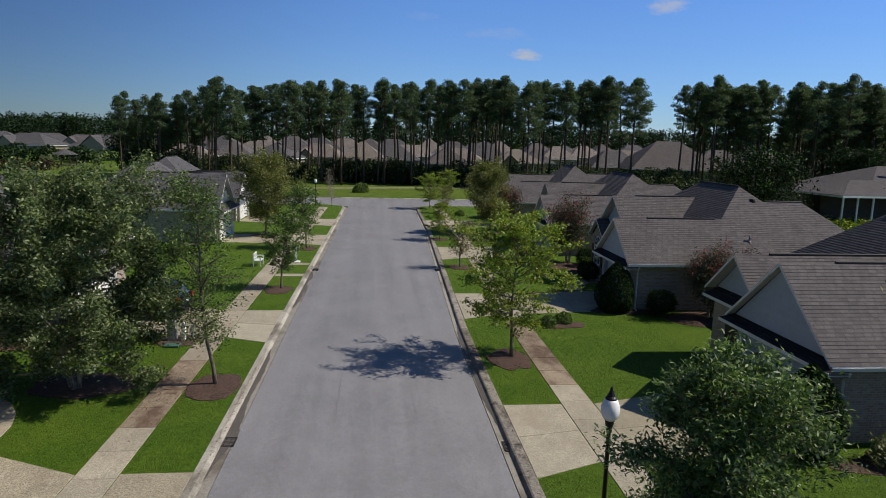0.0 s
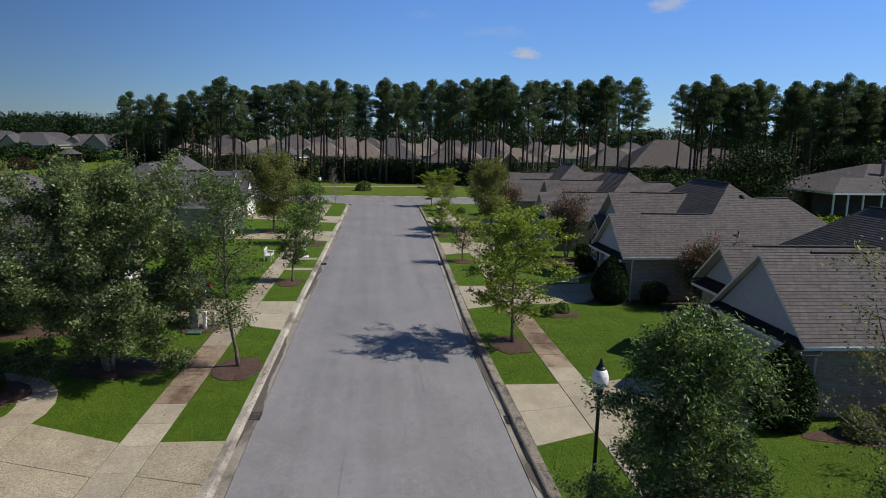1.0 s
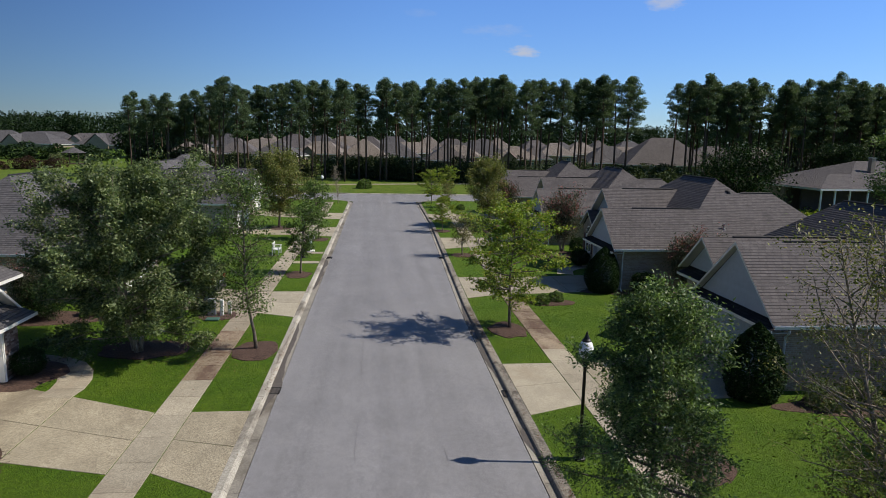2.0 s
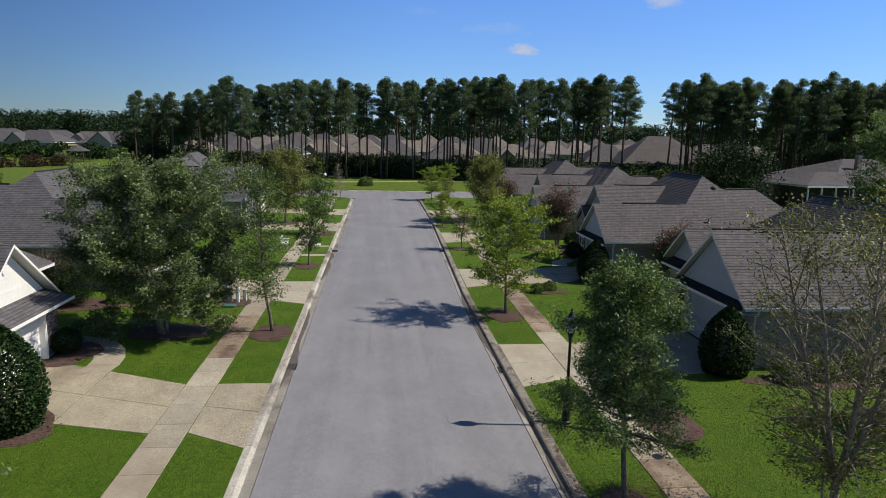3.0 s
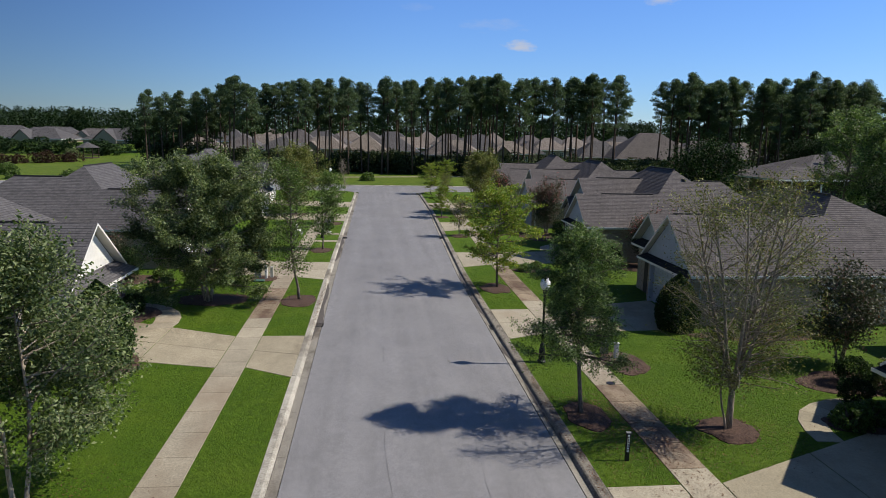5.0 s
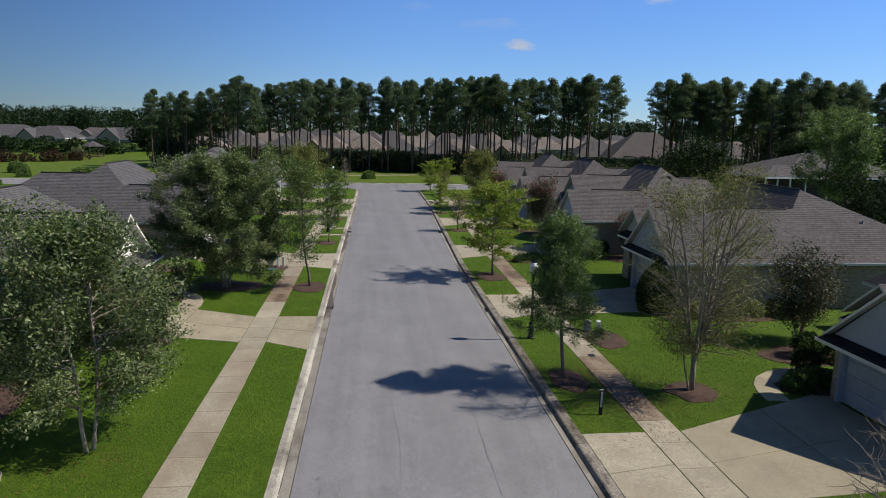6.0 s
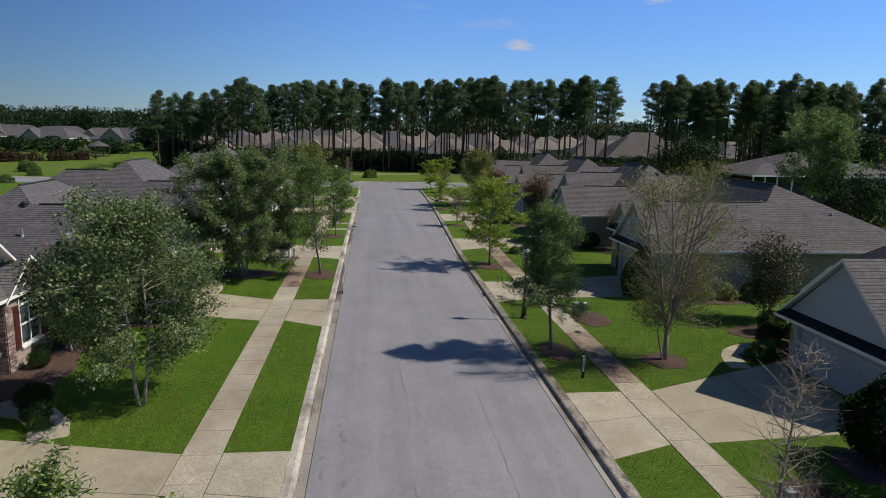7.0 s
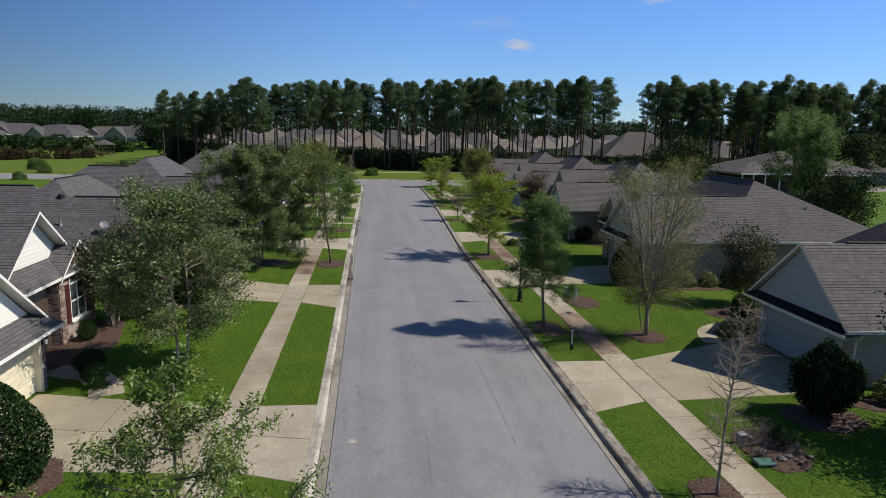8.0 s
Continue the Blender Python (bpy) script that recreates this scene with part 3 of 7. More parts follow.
def grow_tree(seed, height, radius, base, leaves, leaf, leaf_mat, bark, trunk_r=0.09, stems=1, limbs=22, profile="oval",
              rise=0.35, twig_leaf=0.30, bare=0.0, slim=0.5, droop=0.0, twigs_shown=True, lean=0.0, fine=1.0, flat=0.75, fan=0.16, fork=0.0, bald=0.0):
    """Trunk mesh and crown mesh of one broadleaf tree, foot at the origin."""
    rng = np.random.default_rng(seed)
    wood = Shape()
    spots = []
    if fork:
        wood.tube([(0, 0, -0.1), (0.02, 0.01, fork * 0.5), (0, 0, fork + 0.1)], [trunk_r * 1.5, trunk_r * 1.15, trunk_r * 1.1], 9)
        side = bent(rng, Vector((-0.12, -0.1, -0.1)), Vector((-0.22, -0.05, 1)), fork * 1.9, 6, 0.06, 0.0)
        wood.tube(side, [trunk_r * 0.5 * (1 - 0.13 * i) for i in range(7)], 7)
    for s in range(stems):
        ang = 2 * math.pi * s / stems + rng.random() * 1.5
        out = 0.0 if stems == 1 else fan * (1 + 0.65 * rng.random())
        d = Vector((math.cos(ang) * out + lean, math.sin(ang) * out, 1))
        foot = Vector((math.cos(ang), math.sin(ang), 0)) * (0.0 if stems == 1 else trunk_r * (0.5 if fork else 1.1)) + Vector((0, 0, fork))
        h = (height - fork) * (0.93 if s == 0 else 0.78 + 0.14 * rng.random())
        trunk = bent(rng, foot - Vector((0, 0, 0.1)), d, h, 9, 0.05, 0.06)
        tr = trunk_r * (1 if stems == 1 else 0.75)
        wood.tube(trunk, [tr * (1.25 if i == 0 else 1) * (1 - 0.88 * i / 9) + 0.006 for i in range(10)], 8)
        for k in range(limbs // stems):
            f = (k + 0.5 * rng.random()) / (limbs // stems)
            z = max(0.1, base - fork) + (h * 0.97 - max(0.1, base - fork)) * f
            p = along(trunk, z / h)
            if profile == "oval":
                reach = radius * (0.30 + 0.95 * math.sin(math.pi * min(1, 0.12 + 0.83 * f)))
            elif profile == "cone":
                reach = radius * (1.12 - 0.95 * f)
            elif profile == "bell":
                reach = radius * (1.15 - 1.25 * f if f < 0.32 else 0.75 - 0.12 * f if f < 0.8 else 0.654 - 1.7 * (f - 0.8))
            elif profile == "egg":
                reach = radius * (0.78 + 0.9 * f if f < 0.3 else 1.05 * math.sqrt(max(0.06, 1 - ((f - 0.3) / 0.72) ** 2)))
            else:
                reach = radius * (0.55 + 0.5 * f)
            reach *= 0.72 + 0.5 * rng.random()
            if stems > 1 and f < 0.7:
                a = ang + rng.normal() * 1.1
            else:
                a = 2.4 * k + rng.random() * 0.8
            climb = rise + 0.55 * f + rng.normal() * 0.12 - droop * (1 - f)
            limb = bent(rng, p, (math.cos(a), math.sin(a), climb), reach, 5, 0.14, 0.05 - droop * 0.1)
            lr = (tr * (0.42 - 0.25 * f) + 0.008) * fine
            leafless = bare + bald * min(1.0, max(0.0, (f - 0.12) / 0.33), max(0.0, (0.92 - f) / 0.15))
            wood.tube(limb, [lr * (1 - 0.8 * i / 5) + 0.004 for i in range(6)], 5, False)
            for q in range(6):
                s0 = 0.14 + 0.86 * (q + rng.random()) / 6
                p2 = along(limb, s0)
                td = Vector((math.cos(a) * 0.6, math.sin(a) * 0.6, 0.25)) + Vector(rng.normal(size=3)) * 0.75
                twig = bent(rng, p2, td, 0.25 + reach * 0.28 * rng.random() + 0.15, 3, 0.2, 0.06 - droop * 0.15)
                if twigs_shown:
                    wood.tube(twig, [0.011 * fine, 0.008 * fine, 0.006 * fine, 0.003 * fine], 3, False)
                if rng.random() > leafless:
                    spots.append((twig, 1.0))
            if rng.random() > leafless:
                spots.append((limb[-2:], 0.7))
    per = max(1, int(leaves / max(1, len(spots))))
    centres = []
    for twig, w in spots:
        m = max(1, int(per * w * (0.5 + rng.random())))
        ss = rng.random(m) ** 0.7
        base_pts = np.array([along(twig, x) for x in ss])
        centres.append(base_pts + rng.normal(size=(m, 3)) * twig_leaf * np.array([1, 1, flat]))
    centres = np.concatenate(centres)
    centres = centres[centres[:, 2] > 0.25]
    return wood.mesh("trunk", smooth=True), foliage_mesh("crown", centres, leaf, leaf_mat, rng, slim=slim), bark


def plant_tree(name, made, at, label, group="", turn=0.0, scale=1.0, category="tree"):
    trunk, crown, bark = made
    t = thing(name, at, label, category, group, turn=turn)
    t.scale = (scale,) * 3
    part("trunk", trunk, bark, t)
    part("crown", crown, None, t)
    return t


def bushy(seed, rx, ry, h, n, leaf, mat, shape="dome", gap=0.0, base=0.0):
    """A clipped or loose shrub: leaves over a lumpy body, and its stems."""
    rng = np.random.default_rng(seed)
    d = rng.normal(size=(n, 3))
    d /= np.linalg.norm(d, axis=1)[:, None]
    d[:, 2] = np.abs(d[:, 2]) if shape == "dome" else d[:, 2]
    lump = np.array([0.86 + 0.22 * noise.noise(Vector(q * 2.1) + Vector((seed * 3.1, 0, 0))) for q in d])
    r = lump * (0.80 + 0.22 * rng.random(n))
    if shape == "dome":
        c = np.stack([d[:, 0] * rx * r, d[:, 1] * ry * r, base + d[:, 2] * (h - base) * r], 1)
    elif shape == "ball":
        c = np.stack([d[:, 0] * rx * r, d[:, 1] * ry * r, base + (h - base) * (0.5 + 0.5 * d[:, 2] * r)], 1)
    else:
        zf = rng.random(n) ** 1.25
        a = rng.random(n) * 2 * math.pi
        wide = np.where(zf < 0.22, 0.78 + zf, (1 - (np.maximum(zf - 0.22, 0) / 0.78) ** 2.6)) * (0.86 + 0.2 * rng.random(n))
        wob = 1 + 0.10 * np.sin(3 * a + seed) * np.cos(5 * zf + seed)
        c = np.stack([np.cos(a) * rx * wide * wob, np.sin(a) * ry * wide * wob, base + zf * (h - base)], 1)
    if gap:
        keep = np.array([noise.noise(Vector(q) * 2.4 + Vector((0, seed, 0))) > -0.35 + gap for q in c])
        c = c[keep]
    inner = rng.random(len(c)) < (0.22 if shape == "dome" else 0.40)
    c[inner, :2] *= 0.78
    c[:, 2] = np.maximum(c[:, 2], 0.04)
    stems = Shape()
    for k in range(5):
        a = k * 1.26 + rng.random()
        stems.tube([(0.05 * math.cos(a), 0.05 * math.sin(a), -0.05), (rx * 0.3 * math.cos(a), ry * 0.3 * math.sin(a), h * 0.45),
                    (rx * 0.5 * math.cos(a), ry * 0.5 * math.sin(a), h * 0.8)], [0.03, 0.02, 0.008], 5)
    return stems.mesh("stems"), foliage_mesh("foliage", c, leaf, mat, rng)


def plant_shrub(made, at, label, group="", turn=0.0, scale=1.0, name="shrub"):
    stems, leaves = made
    t = thing(name, at, label, "shrub", group, turn=turn)
    t.scale = (scale,) * 3
    part("stem", stems, BARK, t)
    part("foliage", leaves, None, t)
    return t


# ---------------- the ground, the street and its kerbs ----------------
def left_edge(y):
    return -4.57 + 0.25 * min(1, max(0, (y - 30) / 50))


def right_edge(y):
    return 4.53 + 0.95 * min(1, max(0, (y - 28) / 34)) + 0.1 * max(0, (y - 62) / 24)


ROAD_Z = -0.10


def land(y):
    """The height of the land, which climbs gently past the cross street."""
    for (ya, za), (yb, zb) in zip(RISE[:-1], RISE[1:]):
        if ya <= y <= yb:
            return za + (zb - za) * (y - ya) / (yb - ya)
    return 0.0


CROSS_NEAR, CROSS_FAR = 87.4, 98.6
STREET_YS = [-70 + 3 * i for i in range(52)]          # to y = 83
NEAR_RADIUS = 3.4


def corner(side):
    """The kerb line from along the street round the corner into the cross street."""
    ex = right_edge(83.0) if side > 0 else left_edge(83.0)
    cx = ex + side * NEAR_RADIUS
    cy = CROSS_NEAR - NEAR_RADIUS
    pts = [(ex, 83.0)]
    for k in range(0, 7):
        a = math.pi / 2 * k / 6
        pts.append((cx - side * NEAR_RADIUS * math.cos(a), cy + NEAR_RADIUS * math.sin(a)))
    return pts + [(cx + side * 12 * k, CROSS_NEAR) for k in (1, 2, 4, 8, 14)]


LEFT_LINE = [(left_edge(y), y) for y in STREET_YS[:-1]] + corner(-1)
RIGHT_LINE = [(right_edge(y), y) for y in STREET_YS[:-1]] + corner(1)
FAR_LINE = [(x, CROSS_FAR) for x in range(-180, 181, 12)]

ground = Shape()
for line, side in ((LEFT_LINE, -1), (RIGHT_LINE, 1)):
    for (ax, ay), (bx, by) in zip(line[:-1], line[1:]):
        if by - ay > 1e-6:
            far = side * 2500
            ground.face([(ax, ay, -0.004), (far, ay, -0.004), (far, by, -0.004), (bx, by, -0.004)])
            ground.face([(ax, ay, -0.004), (bx, by, -0.004), (bx, by, -0.4), (ax, ay, -0.4)])
RISE = ((CROSS_FAR, -0.004), (112, 0.0), (140, 0.35), (180, 1.3), (240, 2.8), (320, 4.0), (3500, 5.0))
for (ya, za), (yb, zb) in zip(RISE[:-1], RISE[1:]):
    ground.face([(-2500, ya, za), (2500, ya, za), (2500, yb, zb), (-2500, yb, zb)])
ground.face([(-2500, -70, -0.004), (2500, -70, -0.004), (2500, -1500, -0.004), (-2500, -1500, -0.004)])
ground.face([(-2500, -70, -0.4), (2500, -70, -0.4), (2500, 120, -0.4), (-2500, 120, -0.4)])
tagged(part("ground", ground, GRASS), "mown green lawn spreading between houses to the horizon", "lawn", kind="structure")

road = Shape()
ys = [-70 + 3.0 * i for i in range(53)]
for y0, y1 in zip(ys[:-1], ys[1:]):
    cols0 = [left_edge(y0) + 0.62, 0.0, right_edge(y0) - 0.62]
    cols1 = [left_edge(y1) + 0.62, 0.0, right_edge(y1) - 0.62]
    for k in range(2):
        z = [ROAD_Z, ROAD_Z + 0.05, ROAD_Z]
        road.face([(cols0[k], y0, z[k]), (cols0[k + 1], y0, z[k + 1]), (cols1[k + 1], y1, z[k + 1]), (cols1[k], y1, z[k])])
yl = ys[-1]
road.face([(left_edge(yl) + 0.62, yl, ROAD_Z), (right_edge(yl) - 0.62, yl, ROAD_Z), (right_edge(yl) + 3.2, CROSS_NEAR, ROAD_Z), (left_edge(yl) - 3.2, CROSS_NEAR, ROAD_Z)])
road.face([(-180, CROSS_NEAR, ROAD_Z), (180, CROSS_NEAR, ROAD_Z), (180, CROSS_FAR, ROAD_Z), (-180, CROSS_FAR, ROAD_Z)])
tagged(part("road", road, ASPHALT), "pale grey worn asphalt street ending at a cross street", "road", kind="structure")


def offset_line(line, d, side):
    """The line moved to the road's side by d."""
    out = []
    for i, (x, y) in enumerate(line):
        ax, ay = line[max(i - 1, 0)]
        bx, by = line[min(i + 1, len(line) - 1)]
        t = Vector((bx - ax, by - ay)).normalized()
        out.append((x + side * t.y * d, y - side * t.x * d))
    return out


def kerb_run(name, line, side, label, stone=None, broad=0.0):
    """Kerb stones and gutter pans along a line, each a piece with joints."""
    run = thing(name, (0, 0, 0), label, "kerb", kind="structure")
    back, top_in, face, foot, pan = (offset_line(line, d, side) for d in (0.0, 0.20 + broad, 0.25 + broad, 0.32 + broad, 0.60))
    for i in range(len(line) - 1):
        if (Vector(line[i + 1]) - Vector(line[i])).length < 1e-3:
            continue
        s = Shape()
        g = 0.006

        def cross(j, s_):
            t = (Vector(line[min(i + 1, len(line) - 1)]) - Vector(line[i])).normalized() * s_ * g
            prof = [(*back[j], -0.3), (*back[j], 0.012), (*top_in[j], 0.020), (*face[j], -0.005), (*foot[j], ROAD_Z + 0.004), (*foot[j], -0.3)]
            return [(p[0] + t.x, p[1] + t.y, p[2]) for p in prof]

        def pan_cross(j, s_):
            t = (Vector(line[min(i + 1, len(line) - 1)]) - Vector(line[i])).normalized() * s_ * g
            prof = [(*foot[j], -0.3), (*foot[j], ROAD_Z - 0.012), (pan[j][0], pan[j][1], ROAD_Z + 0.010), (*pan[j], -0.3)]
            return [(p[0] + t.x, p[1] + t.y, p[2]) for p in prof]

        for fn, nm, mat in ((cross, "kerb_stone", stone or CURB), (pan_cross, "gutter_pan", GUTTER)):
            s = Shape()
            a, b = fn(i, 1), fn(i + 1, -1)
            for k in range(len(a) - 1):
                s.face([a[k], b[k], b[k + 1], a[k + 1]])
            s.face(a)
            s.face(b[::-1])
            part(nm, s, mat, run)
    return run


# ---------------- lawns' edges, walks and drives ----------------
PAVED = []                                            # plan quads that no grass grows on
WALK_L, WALK_R = (-7.55, -6.45), (6.60, 7.72)


def pavement_strip(name, xs, y0, y1, drift, label, stained=(), step=1.52):
    run = thing(name, (0, 0, 0), label, "pavement", kind="structure")
    y = y0
    while y < y1:
        e = min(y + step, y1)
        s = Shape().slab([(xs[0] + drift(y), y + 0.006), (xs[1] + drift(y), y + 0.006), (xs[1] + drift(e), e - 0.006), (xs[0] + drift(e), e - 0.006)], -0.15, 0.014, 0.01)
        worn = any(a < y < b for a, b in stained)
        part("paving_slab", s, STAINED if worn else WALKWAY, run)
        y = e
    return run


def drive(name, label, panels, finish=None):
    run = thing(name, (0, 0, 0), label, "driveway", kind="structure")
    for k, p in enumerate(panels):
        PAVED.append(p)
        c = Vector((sum(q[0] for q in p) / 4, sum(q[1] for q in p) / 4))
        p = [tuple(Vector(q) + (c - Vector(q)).normalized() * 0.016) for q in p]
        part("concrete_panel", Shape().slab(p, -0.15, 0.012, 0.01), finish or (CONCRETE if k < 2 else AGGREGATE), run)
    return run


def lerp2(a, b, f):
    return (a[0] + (b[0] - a[0]) * f, a[1] + (b[1] - a[1]) * f)


def quad_split(a, b, c, d, nu, nv):
    """Panels of the quad a-b-c-d: nu along a-b, nv along a-d."""
    out = []
    for i in range(nu):
        for j in range(nv):
            u0, u1, v0, v1 = i / nu, (i + 1) / nu, j / nv, (j + 1) / nv

            def at(u, v):
                return lerp2(lerp2(a, b, u), lerp2(d, c, u), v)
            out.append([at(u0, v0), at(u1, v0), at(u1, v1), at(u0, v1)])
    return out


def driveway(side, near, far, end_near, end_far, x_end, flare=0.9):
    """A drive from the kerb over the pavement to a garage; near and far are its y at the pavement."""
    edge = right_edge if side > 0 else left_edge
    xs = WALK_R if side > 0 else WALK_L
    dr = (lambda y: right_edge(y) - 4.53) if side > 0 else (lambda y: left_edge(y) + 4.57)
    inner = (xs[0] if side > 0 else xs[1])
    outer = (xs[1] if side > 0 else xs[0])
    panels = quad_split((edge(near), near - flare), (inner + dr(near) - side * 0.01, near), (inner + dr(far) - side * 0.01, far), (edge(far), far), 1, 2)
    mid = lerp2((outer + dr(near), near), (x_end, end_near), 0.52)
    mid2 = lerp2((outer + dr(far), far), (x_end, end_far), 0.52)
    panels += quad_split((outer + dr(near) + side * 0.01, near), mid, mid2, (outer + dr(far) + side * 0.01, far), 1, 2)
    panels += quad_split(mid, (x_end, end_near), (x_end, end_far), mid2, 1, 2)
    return panels


BEDS = []


def bed(at, rx, ry, label, seed=0, z=0.0):
    """A mulched bed, a low uneven mound of bark chips."""
    s = Shape()
    n = 28
    rng = random.Random(seed)
    ring = [1 + 0.26 * noise.noise(Vector((math.cos(6.283 * k / n) * 1.7, math.sin(6.283 * k / n) * 1.7, seed))) for k in range(n)]
    levels = ((1.0, -0.03), (0.97, 0.018), (0.7, 0.045), (0.35, 0.06))
    for (f0, z0), (f1, z1) in zip(levels[:-1], levels[1:]):
        for k in range(n):
            j = (k + 1) % n
            a, b = 6.283 * k / n, 6.283 * j / n
            s.face([(rx * ring[k] * f0 * math.cos(a), ry * ring[k] * f0 * math.sin(a), z0), (rx * ring[j] * f0 * math.cos(b), ry * ring[j] * f0 * math.sin(b), z0),
                    (rx * ring[j] * f1 * math.cos(b), ry * ring[j] * f1 * math.sin(b), z1), (rx * ring[k] * f1 * math.cos(a), ry * ring[k] * f1 * math.sin(a), z1)])
    s.face([(rx * ring[k] * 0.35 * math.cos(6.283 * k / n), ry * ring[k] * 0.35 * math.sin(6.283 * k / n), 0.06) for k in range(n)])
    # loose chips
    for _ in range(int(150 * rx * ry) + 40):
        a, r = rng.random() * 6.283, 1.05 * math.sqrt(rng.random())
        x, y, l, w, t = rx * r * math.cos(a), ry * r * math.sin(a), 0.022 + 0.035 * rng.random(), 0.008 + 0.010 * rng.random(), rng.random() * 3.14
        zz = 0.06 - 0.045 * r + 0.012
        c, d = math.cos(t), math.sin(t)
        tilt = (rng.random() - 0.5) * 0.04
        s.face([(x + c * l - d * w, y + d * l + c * w, zz + tilt), (x - c * l - d * w, y - d * l + c * w, zz), (x - c * l + d * w, y - d * l - c * w, zz - tilt), (x + c * l + d * w, y + d * l - c * w, zz)])
    BEDS.append((at[0], at[1], rx, ry))
    ob = part("mulch_bed", s, MULCH)
    ob.location = (at[0], at[1], z)
    return tagged(ob, label, "mulch bed", kind="stuff")


# ---------------- houses ----------------
class Plot:
    """A house's own axes: u runs from the street front into the lot, v along the street away from the start, z up."""

    def __init__(self, side):
        self.side = side

    def p(self, u, v, z):
        return (self.side * u, v, z)

    def box(self, s, u0, u1, v0, v1, z0, z1):
        return s.box(self.side * u0, self.side * u1, v0, v1, z0, z1)

    def quad(self, s, pts, uvs=None):
        return s.face([self.p(*q) for q in pts], uvs)


def gable_wing(pl, roof, u0, u1, vc, half, eave, k, over=0.0):
    """Two slopes with the ridge along u."""
    top = eave + half * k
    for sgn in (-1, 1):
        roof_slope(roof, [pl.p(u0, vc + sgn * half, eave), pl.p(u1, vc + sgn * half, eave), pl.p(u1, vc, top), pl.p(u0, vc, top)])
    return top


def hip_block(pl, roof, u0, u1, v0, v1, eave, k, crest=None):
    """A hipped roof over a plan rectangle. Returns the ridge's ends."""
    du, dv = (u1 - u0) / 2, (v1 - v0) / 2
    if crest:
        du = crest
    h = min(du, dv)
    top = eave + h * k
    if dv >= du:
        a, b = (u0 + du, v0 + h, top), (u0 + du, v1 - h, top)
        faces = [[(u0, v0, eave), (u1, v0, eave), a], [(u1, v1, eave), (u0, v1, eave), b],
                 [(u0, v1, eave), (u0, v0, eave), a, b], [(u1, v0, eave), (u1, v1, eave), b, a]]
    else:
        a, b = (u0 + h, v0 + dv, top), (u1 - h, v0 + dv, top)
        faces = [[(u0, v0, eave), (u1, v0, eave), b, a], [(u1, v1, eave), (u0, v1, eave), a, b],
                 [(u0, v1, eave), (u0, v0, eave), a], [(u1, v0, eave), (u1, v1, eave), b]]
    for f in faces:
        if len(f) == 4 and (Vector(f[2]) - Vector(f[3])).length < 1e-4:
            f = f[:3]
        roof_slope(roof, [pl.p(*q) for q in f])
    return a, b


def ridge_vent(pl, parent, a, b, name="ridge_vent"):
    s = Shape()
    s.tube([pl.p(a[0], a[1], a[2] + 0.02), pl.p(b[0], b[1], b[2] + 0.02)], [0.055, 0.055], 6)
    part(name, s, ROOFVENT, parent, "black ridge vent")


def siding_gable(pl, parent, u, vc, half, z0, z1, mat, board=0.16, name="siding_board"):
    """Lapped boards filling a gable."""
    n = max(1, int((z1 - z0) / board))
    step = (z1 - z0) / n
    for i in range(n):
        za, zb = z0 + i * step, z0 + (i + 1) * step
        wa, wb = half * (z1 - za) / (z1 - z0), half * (z1 - zb) / (z1 - z0)
        s = Shape()
        pts = [(u - 0.022, vc - wa, za), (u - 0.022, vc + wa, za), (u - 0.004, vc + wb, zb), (u - 0.004, vc - wb, zb)]
        pl.quad(s, pts)
        pl.quad(s, [(u - 0.022, vc - wa, za), (u - 0.022, vc + wa, za), (u + 0.01, vc + wa, za), (u + 0.01, vc - wa, za)])
        part(name, s, mat, parent)
    back = Shape()
    pl.quad(back, [(u + 0.012, vc - half, z0), (u + 0.012, vc + half, z0), (u + 0.012, vc, z1)])
    part("gable_wall", back, mat, parent)


def rake_boards(pl, parent, u, vc, half, eave, top, wide=0.085, deep=0.5):
    """White barge boards under the roof's edge, and the soffit behind them."""
    for sgn in (-1, 1):
        s = Shape()
        a0, a1 = (u, vc + sgn * half, eave), (u, vc, top)
        for du in (0.0, 0.035):
            pl.quad(s, [(u + du, a0[1], eave + 0.01), (u + du, vc, top + 0.01), (u + du, vc, top - wide * 1.25), (u + du, a0[1], eave - wide)])
        pl.quad(s, [(u, a0[1], eave - wide), (u, vc, top - wide * 1.25), (u + 0.035, vc, top - wide * 1.25), (u + 0.035, a0[1], eave - wide)])
        pl.quad(s, [(u, a0[1], eave - wide), (u, a0[1], eave + 0.01), (u + 0.035, a0[1], eave + 0.01), (u + 0.035, a0[1], eave - wide)])
        part("barge_board", s, TRIM, parent)
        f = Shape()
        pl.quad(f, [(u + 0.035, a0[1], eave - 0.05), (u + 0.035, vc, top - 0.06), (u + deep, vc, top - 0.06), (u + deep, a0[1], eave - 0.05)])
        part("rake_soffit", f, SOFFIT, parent)


